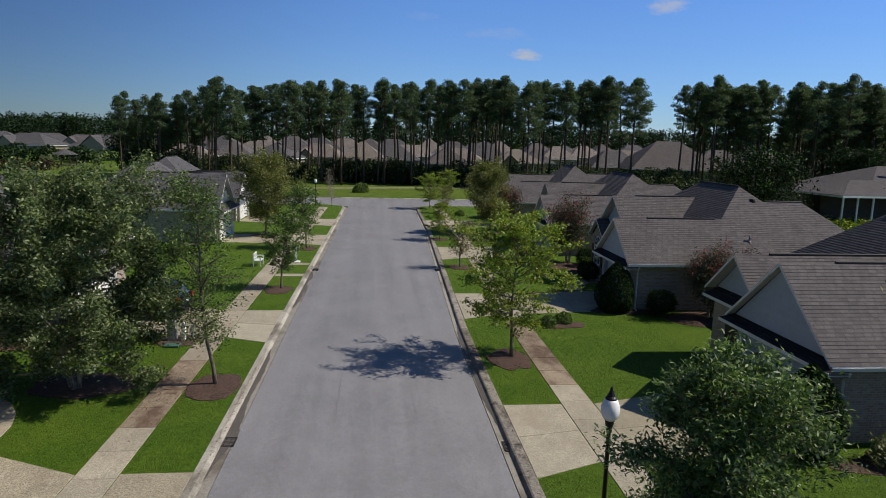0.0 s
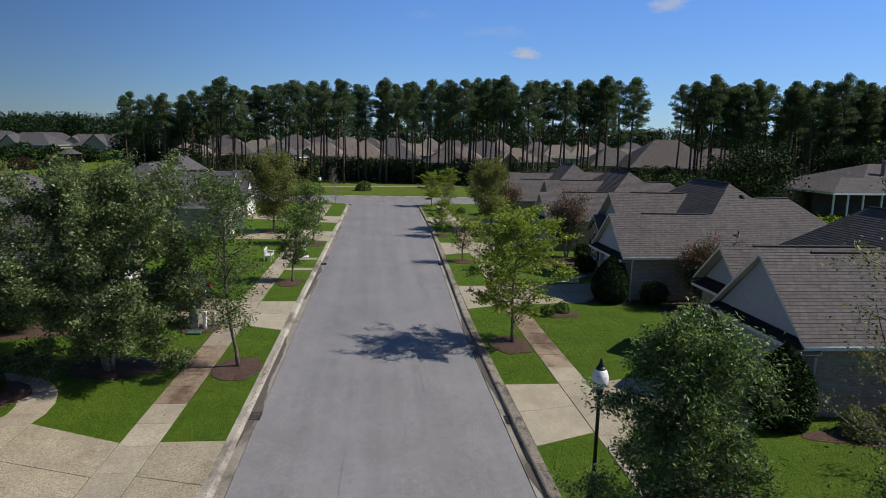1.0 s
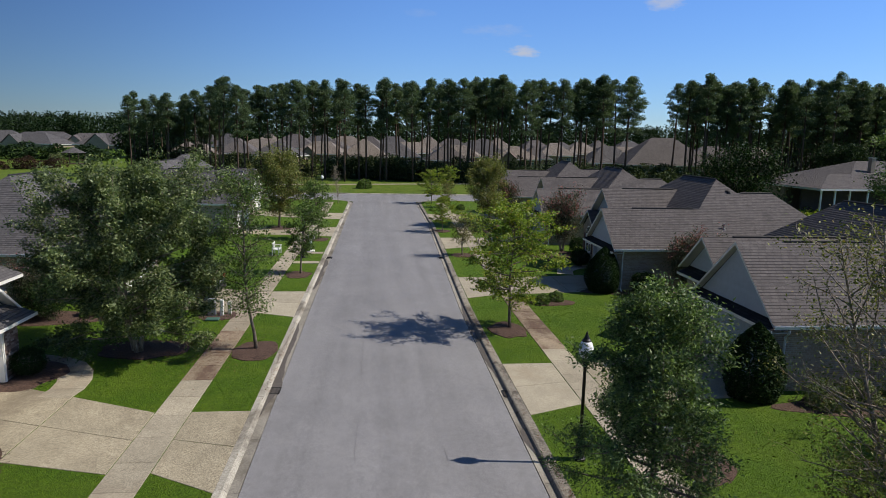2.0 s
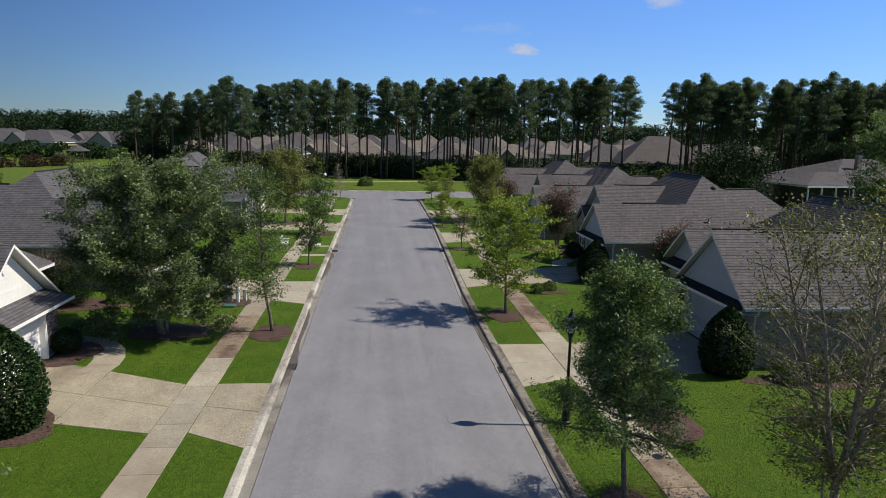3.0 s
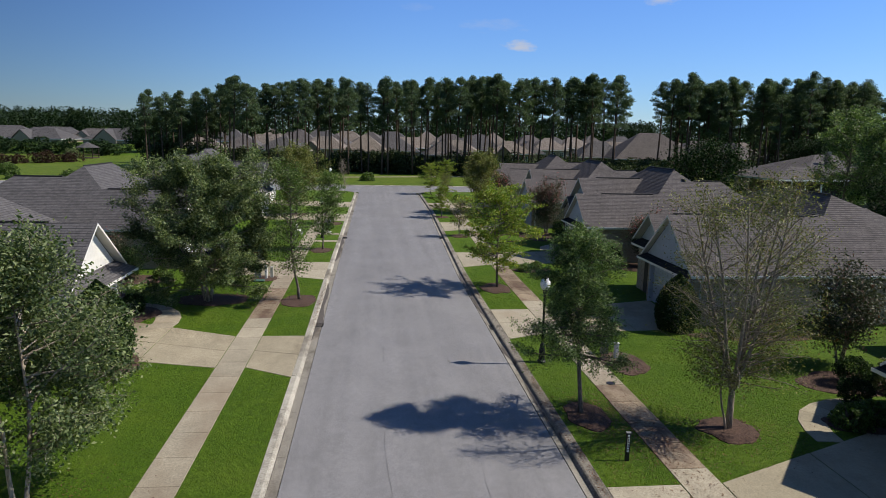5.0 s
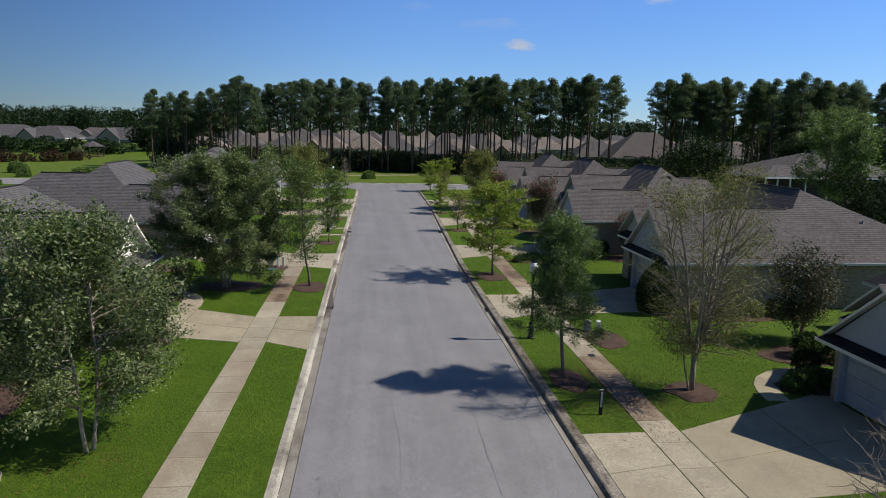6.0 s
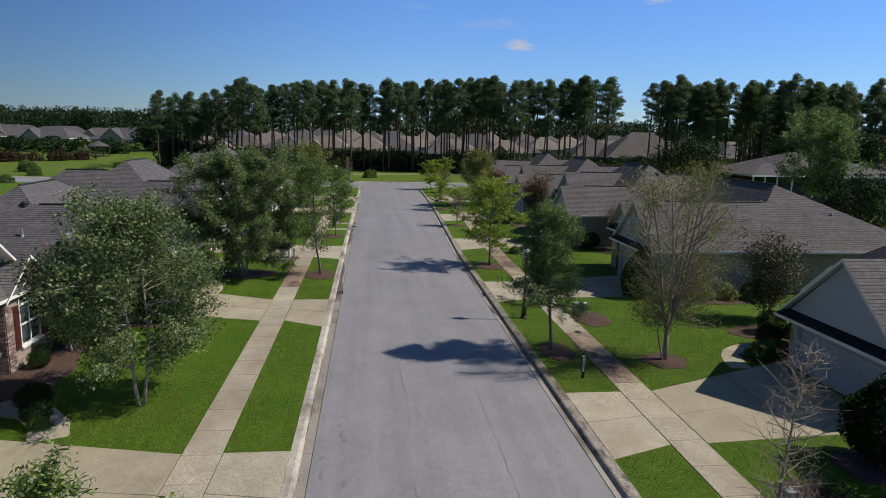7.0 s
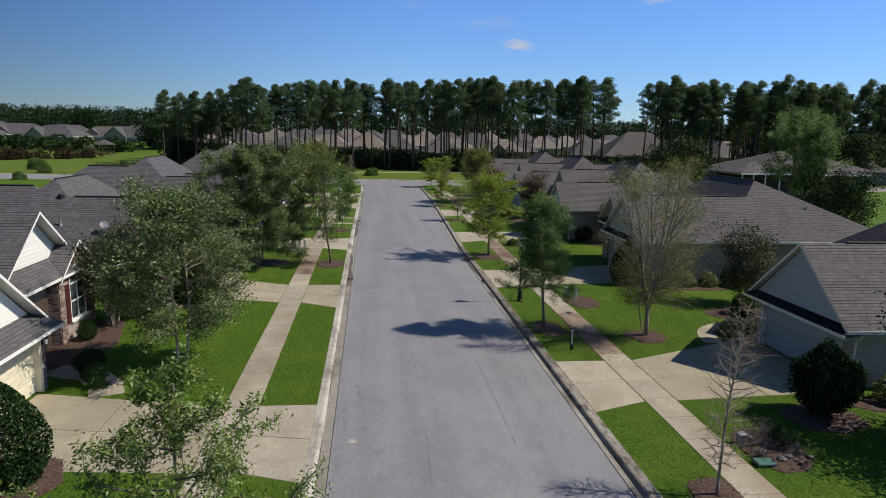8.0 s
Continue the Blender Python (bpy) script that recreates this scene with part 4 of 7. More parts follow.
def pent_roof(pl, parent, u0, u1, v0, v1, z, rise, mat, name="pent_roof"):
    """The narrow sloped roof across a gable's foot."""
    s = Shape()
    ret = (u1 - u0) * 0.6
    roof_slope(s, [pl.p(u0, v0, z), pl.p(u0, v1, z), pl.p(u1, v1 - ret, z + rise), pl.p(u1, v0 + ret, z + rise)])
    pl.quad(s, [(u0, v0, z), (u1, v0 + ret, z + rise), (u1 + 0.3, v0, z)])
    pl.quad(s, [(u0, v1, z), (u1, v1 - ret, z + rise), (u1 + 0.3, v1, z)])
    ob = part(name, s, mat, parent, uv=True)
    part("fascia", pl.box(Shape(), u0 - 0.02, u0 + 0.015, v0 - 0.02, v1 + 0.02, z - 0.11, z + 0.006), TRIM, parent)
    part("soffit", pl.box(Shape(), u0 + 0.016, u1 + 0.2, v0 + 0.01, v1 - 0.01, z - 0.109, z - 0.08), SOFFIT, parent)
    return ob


def eaves_trim(pl, parent, u0, u1, v, z, out):
    """A white gutter along an eave that runs with u; out is -1 or 1, the way it faces."""
    s = Shape()
    w = 0.12
    va, vb = v, v + out * w
    prof = [(va, z), (va, z - 0.13), (vb - out * 0.03, z - 0.13), (vb, z - 0.01), (vb - out * 0.012, z - 0.01), (vb - out * 0.03, z - 0.11), (va + out * 0.01, z - 0.11)]
    for (a, za), (b, zb) in zip(prof[:-1], prof[1:]):
        pl.quad(s, [(u0, a, za), (u1, a, za), (u1, b, zb), (u0, b, zb)])
    part("gutter", s, TRIM, parent)
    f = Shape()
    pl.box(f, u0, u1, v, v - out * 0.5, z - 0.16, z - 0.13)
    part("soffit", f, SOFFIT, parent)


def downpipe(pl, parent, u, v, z, out):
    s = Shape()
    s.tube([pl.p(u, v + out * 0.05, z - 0.1), pl.p(u, v + out * 0.02, z - 0.3), pl.p(u + 0.1, v - out * 0.30, z - 0.5), pl.p(u + 0.1, v - out * 0.32, 0.15), pl.p(u + 0.1, v - out * 0.1, 0.06)], [0.045] * 5, 4)
    part("downpipe", s, TRIM, parent)


def garage_door(pl, parent, u, vc, wide, high, mat):
    """A sectional door: four leaves of raised panels inside a trimmed opening."""
    door = part("garage_door", pl.box(Shape(), u + 0.05, u + 0.09, vc - wide / 2, vc + wide / 2, 0.0, high), mat, parent, "sectional garage door with raised panels")
    for r in range(4):
        z0, z1 = high * r / 4 + 0.012, high * (r + 1) / 4 - 0.004
        s = Shape()
        pl.box(s, u + 0.02, u + 0.05, vc - wide / 2 + 0.01, vc + wide / 2 - 0.01, z0, z1)
        n = 8
        for c in range(n):
            a, b = vc - wide / 2 + wide * c / n + 0.07, vc - wide / 2 + wide * (c + 1) / n - 0.07
            pl.quad(s, [(u + 0.019, a, z0 + 0.08), (u + 0.019, b, z0 + 0.08), (u + 0.004, b - 0.05, z0 + 0.13), (u + 0.004, a + 0.05, z0 + 0.13)])
            pl.quad(s, [(u + 0.019, a, z1 - 0.08), (u + 0.019, b, z1 - 0.08), (u + 0.004, b - 0.05, z1 - 0.13), (u + 0.004, a + 0.05, z1 - 0.13)])
            pl.quad(s, [(u + 0.004, a + 0.05, z0 + 0.13), (u + 0.004, b - 0.05, z0 + 0.13), (u + 0.004, b - 0.05, z1 - 0.13), (u + 0.004, a + 0.05, z1 - 0.13)])
            pl.quad(s, [(u + 0.019, a, z0 + 0.08), (u + 0.019, a, z1 - 0.08), (u + 0.004, a + 0.05, z1 - 0.13), (u + 0.004, a + 0.05, z0 + 0.13)])
            pl.quad(s, [(u + 0.019, b, z0 + 0.08), (u + 0.019, b, z1 - 0.08), (u + 0.004, b - 0.05, z1 - 0.13), (u + 0.004, b - 0.05, z0 + 0.13)])
        part("door_leaf", s, mat, door)
    f = Shape()
    for a, b in ((vc - wide / 2 - 0.13, vc - wide / 2 + 0.006), (vc + wide / 2 - 0.006, vc + wide / 2 + 0.13)):
        pl.box(f, u - 0.20, u + 0.06, a, b, 0, high + 0.13)
        pl.box(f, u - 0.23, u - 0.20, a + 0.04, b - 0.04, 0, high + 0.11)
    pl.box(f, u - 0.198, u + 0.058, vc - wide / 2 + 0.006, vc + wide / 2 - 0.006, high - 0.006, high + 0.13)
    part("door_trim", f, mat, parent)


def window(pl, parent, u, vc, z0, wide, high, face="u", arch=False, shutters=None, rows=2, cols=2):
    """A glazed window set in a wall that faces the street (face u) or the neighbour (face v)."""
    def put(s, a0, a1, b0, b1, d0, d1):
        if face == "u":
            return pl.box(s, u + d0, u + d1, vc + a0, vc + a1, b0, b1)
        return pl.box(s, u + a0, u + a1, vc + d0, vc + d1, b0, b1)

    def pt(a, z, d):
        return pl.p(u + d, vc + a, z) if face == "u" else pl.p(u + a, vc + d, z)

    w2 = wide / 2
    frame_s = Shape()
    t = 0.07
    for a0, a1, b0, b1 in ((-w2, -w2 + t, z0, z0 + high), (w2 - t, w2, z0, z0 + high), (-w2 + t, w2 - t, z0, z0 + t), (-w2 + t, w2 - t, z0 + high - t, z0 + high)):
        put(frame_s, a0, a1, b0, b1, -0.05, 0.05)
    for i in range(1, cols):
        x = -w2 + wide * i / cols
        put(frame_s, x - 0.028, x + 0.028, z0 + t, z0 + high - t, -0.035, 0.03)
    for i in range(1, rows):
        z = z0 + high * i / rows
        put(frame_s, -w2 + t, w2 - t, z - 0.03, z + 0.03, -0.032, 0.03)
    if arch:
        n = 12
        for i in range(n):
            a, b = math.pi * i / n, math.pi * (i + 1) / n
            zt = z0 + high
            for r0, r1, d0 in ((w2 - t, w2, -0.05), (0.16, 0.20, -0.03)):
                q = [pt(r0 * math.cos(a), zt + r0 * math.sin(a), d0), pt(r1 * math.cos(a), zt + r1 * math.sin(a), d0), pt(r1 * math.cos(b), zt + r1 * math.sin(b), d0), pt(r0 * math.cos(b), zt + r0 * math.sin(b), d0)]
                frame_s.face(q)
        for i in range(1, 5):
            a = math.pi * i / 5
            c, d = math.cos(a), math.sin(a)
            frame_s.face([pt(0.18 * c - 0.02 * d, zt + 0.18 * d + 0.02 * c, -0.03), pt((w2 - t) * c - 0.02 * d, zt + (w2 - t) * d + 0.02 * c, -0.03),
                          pt((w2 - t) * c + 0.02 * d, zt + (w2 - t) * d - 0.02 * c, -0.03), pt(0.18 * c + 0.02 * d, zt + 0.18 * d - 0.02 * c, -0.03)])
    win = part("window", frame_s, TRIM, parent, "white framed window")
    g = Shape()
    g.face([pt(-w2 + t, z0 + t, -0.005), pt(w2 - t, z0 + t, -0.005), pt(w2 - t, z0 + high - t, -0.005), pt(-w2 + t, z0 + high - t, -0.005)])
    part("pane", g, GLASS, win)
    if arch:
        g2 = Shape()
        g2.face([pt((w2 - t) * math.cos(math.pi * i / 14), z0 + high + (w2 - t) * math.sin(math.pi * i / 14), -0.006) for i in range(15)])
        part("pane", g2, GLASS, win)
    s = Shape()
    put(s, -w2 - 0.06, w2 + 0.06, z0 - 0.08, z0, -0.12, 0.04)
    part("sill", s, TRIM, win)
    if shutters:
        for sgn in (-1, 1):
            sh = Shape()
            a = sgn * (w2 + 0.22)
            put(sh, a - 0.18, a + 0.18, z0 - 0.03, z0 + high + 0.02, -0.07, -0.02)
            leaf_ = part("shutter", sh, shutters, parent, "maroon louvred shutter")
            for k in range(int(high / 0.07)):
                sl = Shape()
                put(sl, a - 0.13, a + 0.13, z0 + 0.05 + k * 0.07, z0 + 0.09 + k * 0.07, -0.085, -0.0705)
                part("slat", sl, shutters, leaf_)
    return win


def roof_pipe(pl, parent, u, v, z, kind="pipe"):
    s = Shape()
    x, y, _ = pl.p(u, v, z)
    if kind == "pipe":
        s.lathe(x, y, [(0.13, z - 0.1), (0.09, z + 0.05), (0.05, z + 0.08), (0.05, z + 0.34), (0.06, z + 0.36), (0.0, z + 0.36)], 8)
        part("vent_pipe", s, GALV, parent)
    else:
        s.lathe(x, y, [(0.22, z - 0.15), (0.20, z + 0.03), (0.13, z + 0.06), (0.13, z + 0.09), (0.20, z + 0.10), (0.15, z + 0.17), (0.0, z + 0.19)], 10)
        part("roof_vent", s, ROOFVENT, parent, "black roof vent")


def house(side, xf, y0, label, wing=5.4, eave=2.6, k=0.8, au=(3.9, 13.4), depth=14.2, bu=(5.0, 15.9), bdepth=7.6, entry=None, bay=None,
          shingle=None, wall=None, door=None, pent=None, detail=True, vents=(), gable_mat=None, side_windows=(), side_door=None, door_dv=0.0, board=0.16, crest=None, door_wide=None):
    """A single-storey house: a garage wing with a gable to the street, a hipped main roof behind it, an entry gable and a bay."""
    pl = Plot(side)
    h = thing("house", (xf, y0, 0), label, "house", "houses along the street")
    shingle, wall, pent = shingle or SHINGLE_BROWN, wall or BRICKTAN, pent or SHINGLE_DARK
    # Right-hand fronts face away from the sun: white siding coloured as if shaded
    gable_mat = gable_mat or (SHADED_SIDING if side > 0 else SIDING)
    half = wing / 2
    gu, ru, pent_rise = (0.85, 0.40, 0.46) if side < 0 else (0.46, 0.14, 0.22)
    roof = Shape()
    top = gable_wing(pl, roof, ru, au[0] + 5.0, half, half, eave, k)
    part("wing_roof", roof, shingle, h, uv=True)
    main = Shape()
    ra, rb = hip_block(pl, main, au[0], au[1], 0.03, depth, eave - 0.02, k, crest)
    part("main_roof", main, shingle, h, uv=True)
    rear = Shape()
    ba, bb = hip_block(pl, rear, bu[0], bu[1], 0.05, bdepth, eave - 0.03, k)
    part("rear_roof", rear, shingle, h, uv=True)
    # walls
    w = Shape()
    dw = door_wide or min(4.9, wing - 1.3)
    dvc = half + door_dv
    pl.box(w, 0.55, 0.8, 0.45, dvc - dw / 2, 0, eave - 0.13)
    pl.box(w, 0.55, 0.8, dvc + dw / 2, wing - 0.26, 0, eave - 0.13)
    pl.box(w, 0.55, 0.8, dvc - dw / 2, dvc + dw / 2, 2.15, eave - 0.13)
    pl.box(w, 0.8, 8.0, 0.45, 0.7, 0, eave - 0.13)
    pl.box(w, 0.8, 8.0, wing - 0.51, wing - 0.26, 0, eave - 0.13)
    part("wall", w, wall, h)
    w2 = Shape()
    pl.box(w2, au[0] + 0.5, au[1] - 0.5, 0.48, depth - 0.5, 0, eave - 0.13)
    pl.box(w2, au[1] - 0.5, bu[1] - 0.5, 0.5, bdepth - 0.5, 0, eave - 0.13)
    part("wall", w2, wall, h)
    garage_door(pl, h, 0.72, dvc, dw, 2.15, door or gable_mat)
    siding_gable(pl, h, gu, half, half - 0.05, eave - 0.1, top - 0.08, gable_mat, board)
    rake_boards(pl, h, ru, half, half, eave, top, deep=gu - ru)
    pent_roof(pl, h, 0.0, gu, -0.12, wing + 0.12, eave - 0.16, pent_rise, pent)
    ridge_vent(pl, h, (ru + 2.0, half, top), (au[0] + (top - eave) / k - 0.4, half, top))
    ridge_vent(pl, h, (ra[0], ra[1], ra[2]), (rb[0], rb[1], rb[2]))
    if abs(ba[0] - bb[0]) > 0.5:
        ridge_vent(pl, h, (max(ba[0], au[1] - (ba[2] - eave) / k + 0.2), ba[1], ba[2]), bb)
    eaves_trim(pl, h, ru, bu[1], 0.0, eave, -1)
    downpipe(pl, h, 0.75, 0.0, eave, -1)
    for q in ((au[0], au[1], depth - 0.5, depth + 0.03, eave - 0.16, eave - 0.03), (bu[1] - 0.5, bu[1] + 0.02, 0.0, bdepth, eave - 0.17, eave - 0.04),
              (au[0] - 0.02, au[0] + 0.5, wing, depth, eave - 0.165, eave - 0.035)):
        part("fascia", pl.box(Shape(), *q), TRIM, h)
    # gable vent
    gv = Shape()
    gx, gy, gz = pl.p(gu - 0.03, half, top - 0.85)
    n = 14
    gv.face([(gx - side * 0.02, gy + 0.17 * math.cos(6.283 * i / n), gz + 0.26 * math.sin(6.283 * i / n)) for i in range(n)])
    for i in range(n):
        a, b = 6.283 * i / n, 6.283 * (i + 1) / n
        gv.face([(gx - side * 0.02, gy + 0.17 * math.cos(a), gz + 0.26 * math.sin(a)), (gx - side * 0.02, gy + 0.17 * math.cos(b), gz + 0.26 * math.sin(b)),
                 (gx + side * 0.03, gy + 0.17 * math.cos(b), gz + 0.26 * math.sin(b)), (gx + side * 0.03, gy + 0.17 * math.cos(a), gz + 0.26 * math.sin(a))])
    for i in range(5):
        z = gz - 0.18 + i * 0.09
        r = 0.17 * math.sqrt(max(0.05, 1 - ((z - gz) / 0.26) ** 2)) * 0.85
        gv.box(gx - side * 0.035, gx - side * 0.02, gy - r, gy + r, z - 0.012, z + 0.02)
    if side < 0:
        part("gable_vent", gv, TRIM, h, "white oval louvred vent")
    if entry:
        eu, vc, hw, ez, pz = entry                      # front, centre, half width, eave height, foot of the gable
        er = Shape()
        et = gable_wing(pl, er, eu, au[0] + 6.0, vc, hw, ez, k)
        part("entry_roof", er, shingle, h, uv=True)
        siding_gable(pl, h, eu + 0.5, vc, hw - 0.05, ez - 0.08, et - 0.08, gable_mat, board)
        rake_boards(pl, h, eu, vc, hw, ez, et, 0.085, 0.5)
        pd = 0.35 if side < 0 else 0.0
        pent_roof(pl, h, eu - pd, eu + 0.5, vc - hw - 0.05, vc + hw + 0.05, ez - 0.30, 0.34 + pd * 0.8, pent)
        ew = Shape()
        pl.box(ew, eu + 0.3, au[0] + 0.4, vc - hw + 0.4, vc + hw - 0.4, 0, ez - 0.2)
        part("entry_wall", ew, wall, h)
        if detail:
            d = Shape()
            pl.box(d, eu + 0.24, eu + 0.3, vc - 0.5, vc + 0.5, 0.02, 2.1)
            part("front_door", d, DARKWOOD, h, "dark wooden front door")
        ridge_vent(pl, h, (eu + 1.5, vc, et), (au[0] + (et - eave) / k - 0.3, vc, et))
    if bay:
        bu0, vc, hw, ez, sill, wd, hg = bay
        br = Shape()
        bt = gable_wing(pl, br, bu0, au[0] + 3.0, vc, hw, ez, k - 0.04)
        part("bay_roof", br, shingle, h, uv=True)
        bw = Shape()
        pl.box(bw, bu0 + 0.25, bu0 + 0.47, vc - hw + 0.25, vc - wd / 2, 0, ez - 0.05)
        pl.box(bw, bu0 + 0.25, bu0 + 0.47, vc + wd / 2, vc + hw - 0.25, 0, ez - 0.05)
        pl.box(bw, bu0 + 0.25, bu0 + 0.47, vc - wd / 2, vc + wd / 2, 0, sill)
        pl.box(bw, bu0 + 0.47, au[0] + 0.6, vc - hw + 0.25, vc - hw + 0.45, 0, ez - 0.05)
        pl.box(bw, bu0 + 0.47, au[0] + 0.6, vc + hw - 0.45, vc + hw - 0.25, 0, ez - 0.05)
        pl.quad(bw, [(bu0 + 0.28, vc - hw + 0.25, ez - 0.06), (bu0 + 0.28, vc + hw - 0.25, ez - 0.06), (bu0 + 0.28, vc, bt - 0.2)])
        part("bay_wall", bw, wall, h)
        rake_boards(pl, h, bu0, vc, hw, ez, bt, 0.09, 0.25)
        window(pl, h, bu0 + 0.27, vc, sill, wd, hg, "u", True, SHUTTER, 2, 2)
    for (u, v, z, kind) in vents:
        roof_pipe(pl, h, u, v, z, kind)
    if side_door:
        part("side_door", pl.box(Shape(), side_door, side_door + 0.95, 0.43, 0.47, 0.05, 2.1), TRIM, h, "white side door")
    for (u, z0, wd, hg) in side_windows:
        window(pl, h, u, 0.46, z0, wd, hg, "v", rows=3, cols=2)
    return h


def plain_house(at, turn, du, dv, eave, k, shingle, wall, label, gable=True, gable_mat=None):
    """A house far off: hipped roof, walls, windows, a gable to the front."""
    pl = Plot(1)
    h = thing("house", at, label, "house", "houses beyond the pines", turn=turn)
    s = Shape()
    a, b = hip_block(pl, s, -du, du, -dv, dv, eave, k)
    part("roof", s, shingle, h, uv=True)
    w = Shape()
    pl.box(w, -du + 0.5, du - 0.5, -dv + 0.5, dv - 0.5, 0, eave)
    part("wall", w, wall, h)
    for x0, x1, y0, y1 in ((-du, du, -dv - 0.02, -dv + 0.1), (-du, du, dv - 0.1, dv + 0.02), (-du - 0.02, -du + 0.1, -dv, dv), (du - 0.1, du + 0.02, -dv, dv)):
        part("fascia", pl.box(Shape(), x0, x1, y0, y1, eave - 0.2, eave - 0.01), TRIM, h)
    if gable:
        g = Shape()
        hw = du * 0.33
        for sgn in (-1, 1):
            roof_slope(g, [(-du * 0.35 + sgn * hw, -dv - 0.8, eave), (-du * 0.35 + sgn * hw, 0, eave), (-du * 0.35, 0, eave + hw * 0.9), (-du * 0.35, -dv - 0.8, eave + hw * 0.9)])
        part("gable_roof", g, shingle, h, uv=True)
        gw = Shape()
        gw.face([(-du * 0.35 - hw + 0.2, -dv - 0.5, eave - 0.1), (-du * 0.35 + hw - 0.2, -dv - 0.5, eave - 0.1), (-du * 0.35, -dv - 0.5, eave + hw * 0.9 - 0.25)])
        gw.box(-du * 0.35 - hw + 0.3, -du * 0.35 + hw - 0.3, -dv - 0.45, -dv + 0.6, 0, eave)
        part("gable_wall", gw, gable_mat or wall, h)
    for x in (-du * 0.7, du * 0.15, du * 0.6):
        window(pl, h, x, -dv + 0.46, 0.9, 1.2, 1.4, "v")
    return h


def brick_panel(parent, side, face, fixed, a0, a1, z0, z1, seed):
    """Single bricks laid in running bond on a wall that faces the street (u) or along it (v)."""
    pl = Plot(side)
    rng = random.Random(seed)
    shapes = {}
    bl, bh, bd = 0.203, 0.058, 0.022
    z, row = z0, 0
    while z + bh < z1:
        a = a0 - (0.107 if row % 2 else 0.0)
        while a < a1 - 0.03:
            lo, hi = max(a, a0), min(a + bl, a1)
            if hi - lo > 0.04:
                key = round(hi - lo, 2)
                if key not in shapes:
                    s = Shape()
                    if face == "u":
                        pl.box(s, -bd, 0.012, 0, key, 0, bh)
                    else:
                        pl.box(s, 0, key, -bd, 0.012, 0, bh)
                    shapes[key] = s.mesh("brick")
                    shapes[key].materials.append(BRICK)
                ob = new("brick", shapes[key])
                ob.parent = parent
                d = rng.uniform(-0.003, 0.003)
                ob.location = pl.p(fixed + d, lo, z) if face == "u" else pl.p(lo, fixed + d, z)
            a += 0.213
        z += 0.068
        row += 1


# ---------------- houses: right-hand side of the street ----------------
house(1, 13.9, -0.95, "single-storey house with a white gabled garage and brown shingle roof", wing=6.1, eave=2.32, k=0.87, au=(8.2, 16.6), bu=(9, 16), entry=(2.6, 6.7, 1.7, 2.5, 2.2), wall=BRICKTAN, vents=((9.0, 2.5, 4.5, "pipe"),))
house(1, 13.3, 16.2, "single-storey house with tan brick walls and two white gables", wing=5.9, eave=2.62, k=0.86, entry=(0.9, 7.0, 2.0, 3.0, 2.4), wall=BRICKTAN, au=(5.8, 18.2), crest=4.15, bu=(8, 15), bdepth=7.0, side_door=7.2,
      vents=((7.3, 3.0, 5.0, "pipe"), (8.4, 3.2, 5.1, "vent"), (12.6, 2.2, 4.3, "pipe")))
house(1, 13.3, 31.9, "single-storey house with an arched window and brown shingle roof", wing=5.2, eave=2.65, k=0.83, entry=(2.0, 7.9, 2.7, 3.4, 2.4), bay=(1.6, 9.6, 1.5, 2.75, 0.8, 1.3, 1.3), wall=BRICKTAN,
      au=(3.95, 13.45), vents=((7.6, 1.3, 3.7, "pipe"), (9.1, 3.9, 5.75, "vent")))
house(1, 13.4, 49.0, "single-storey house with white gables behind a crape myrtle", wing=5.2, eave=2.6, entry=(1.8, 7.6, 2.5, 3.4, 2.4), wall=BRICKTAN, au=(4, 13.6))
house(1, 13.6, 66.5, "single-storey house with a brown hipped roof", wing=5.2, eave=2.6, entry=(1.8, 7.6, 2.5, 3.2, 2.4), wall=BRICKTAN, au=(4, 13.6), depth=13)

# ---------------- houses: left-hand side ----------------
L1_HOUSE = house(-1, -13.3, -4.7, "single-storey brick house with cream garage and arched window", wing=5.9, eave=2.4, entry=(2.1, 9.4, 3.0, 3.2, 2.4), bay=(1.70, 11.6, 1.85, 2.75, 0.8, 1.45, 1.6), shingle=SHINGLE_GREY, pent=SHINGLE_GREY,
      wall=BRICKWALL, door=CREAM, au=(5.0, 14.5), depth=15.5)
L2_HOUSE = house(-1, -13.0, 13.7, "single-storey brick house with white siding gable and grey roof", wing=6.2, eave=2.4, shingle=SHINGLE_GREY, pent=SHINGLE_GREY, wall=BRICKWALL, au=(3.6, 12.0), depth=12.5, door_wide=4.3, door_dv=-0.35,
      vents=((6.4, 1.4, 3.5, "pipe"), (7.0, 3.1, 4.85, "vent")))
house(-1, -13.2, 29.8, "single-storey house with grey hipped roof behind birches", wing=5.7, eave=2.6, shingle=SHINGLE_GREY, pent=SHINGLE_GREY, wall=BRICKTAN, au=(3.4, 12.6), depth=14, side_windows=((2.2, 0.9, 1.0, 1.5), (5.2, 0.9, 1.0, 1.4)),
      entry=(1.5, 8.0, 2.2, 3.0, 2.4))
house(-1, -12.3, 53.75, "single-storey house with white gable and grey roof", wing=6.1, eave=2.75, k=0.93, shingle=SHINGLE_GREY, pent=SHINGLE_GREY, wall=BRICKTAN, au=(4.4, 11.9), bu=(4.6, 10.5), bdepth=6.2, depth=13.4)
house(-1, -13.6, 68.0, "single-storey house with grey roof near the corner", wing=5.8, eave=2.6, entry=(1.5, 8.0, 2.2, 3.0, 2.4), shingle=SHINGLE_GREY, pent=SHINGLE_GREY, wall=BRICKTAN, au=(4.4, 13.8), depth=13.5)

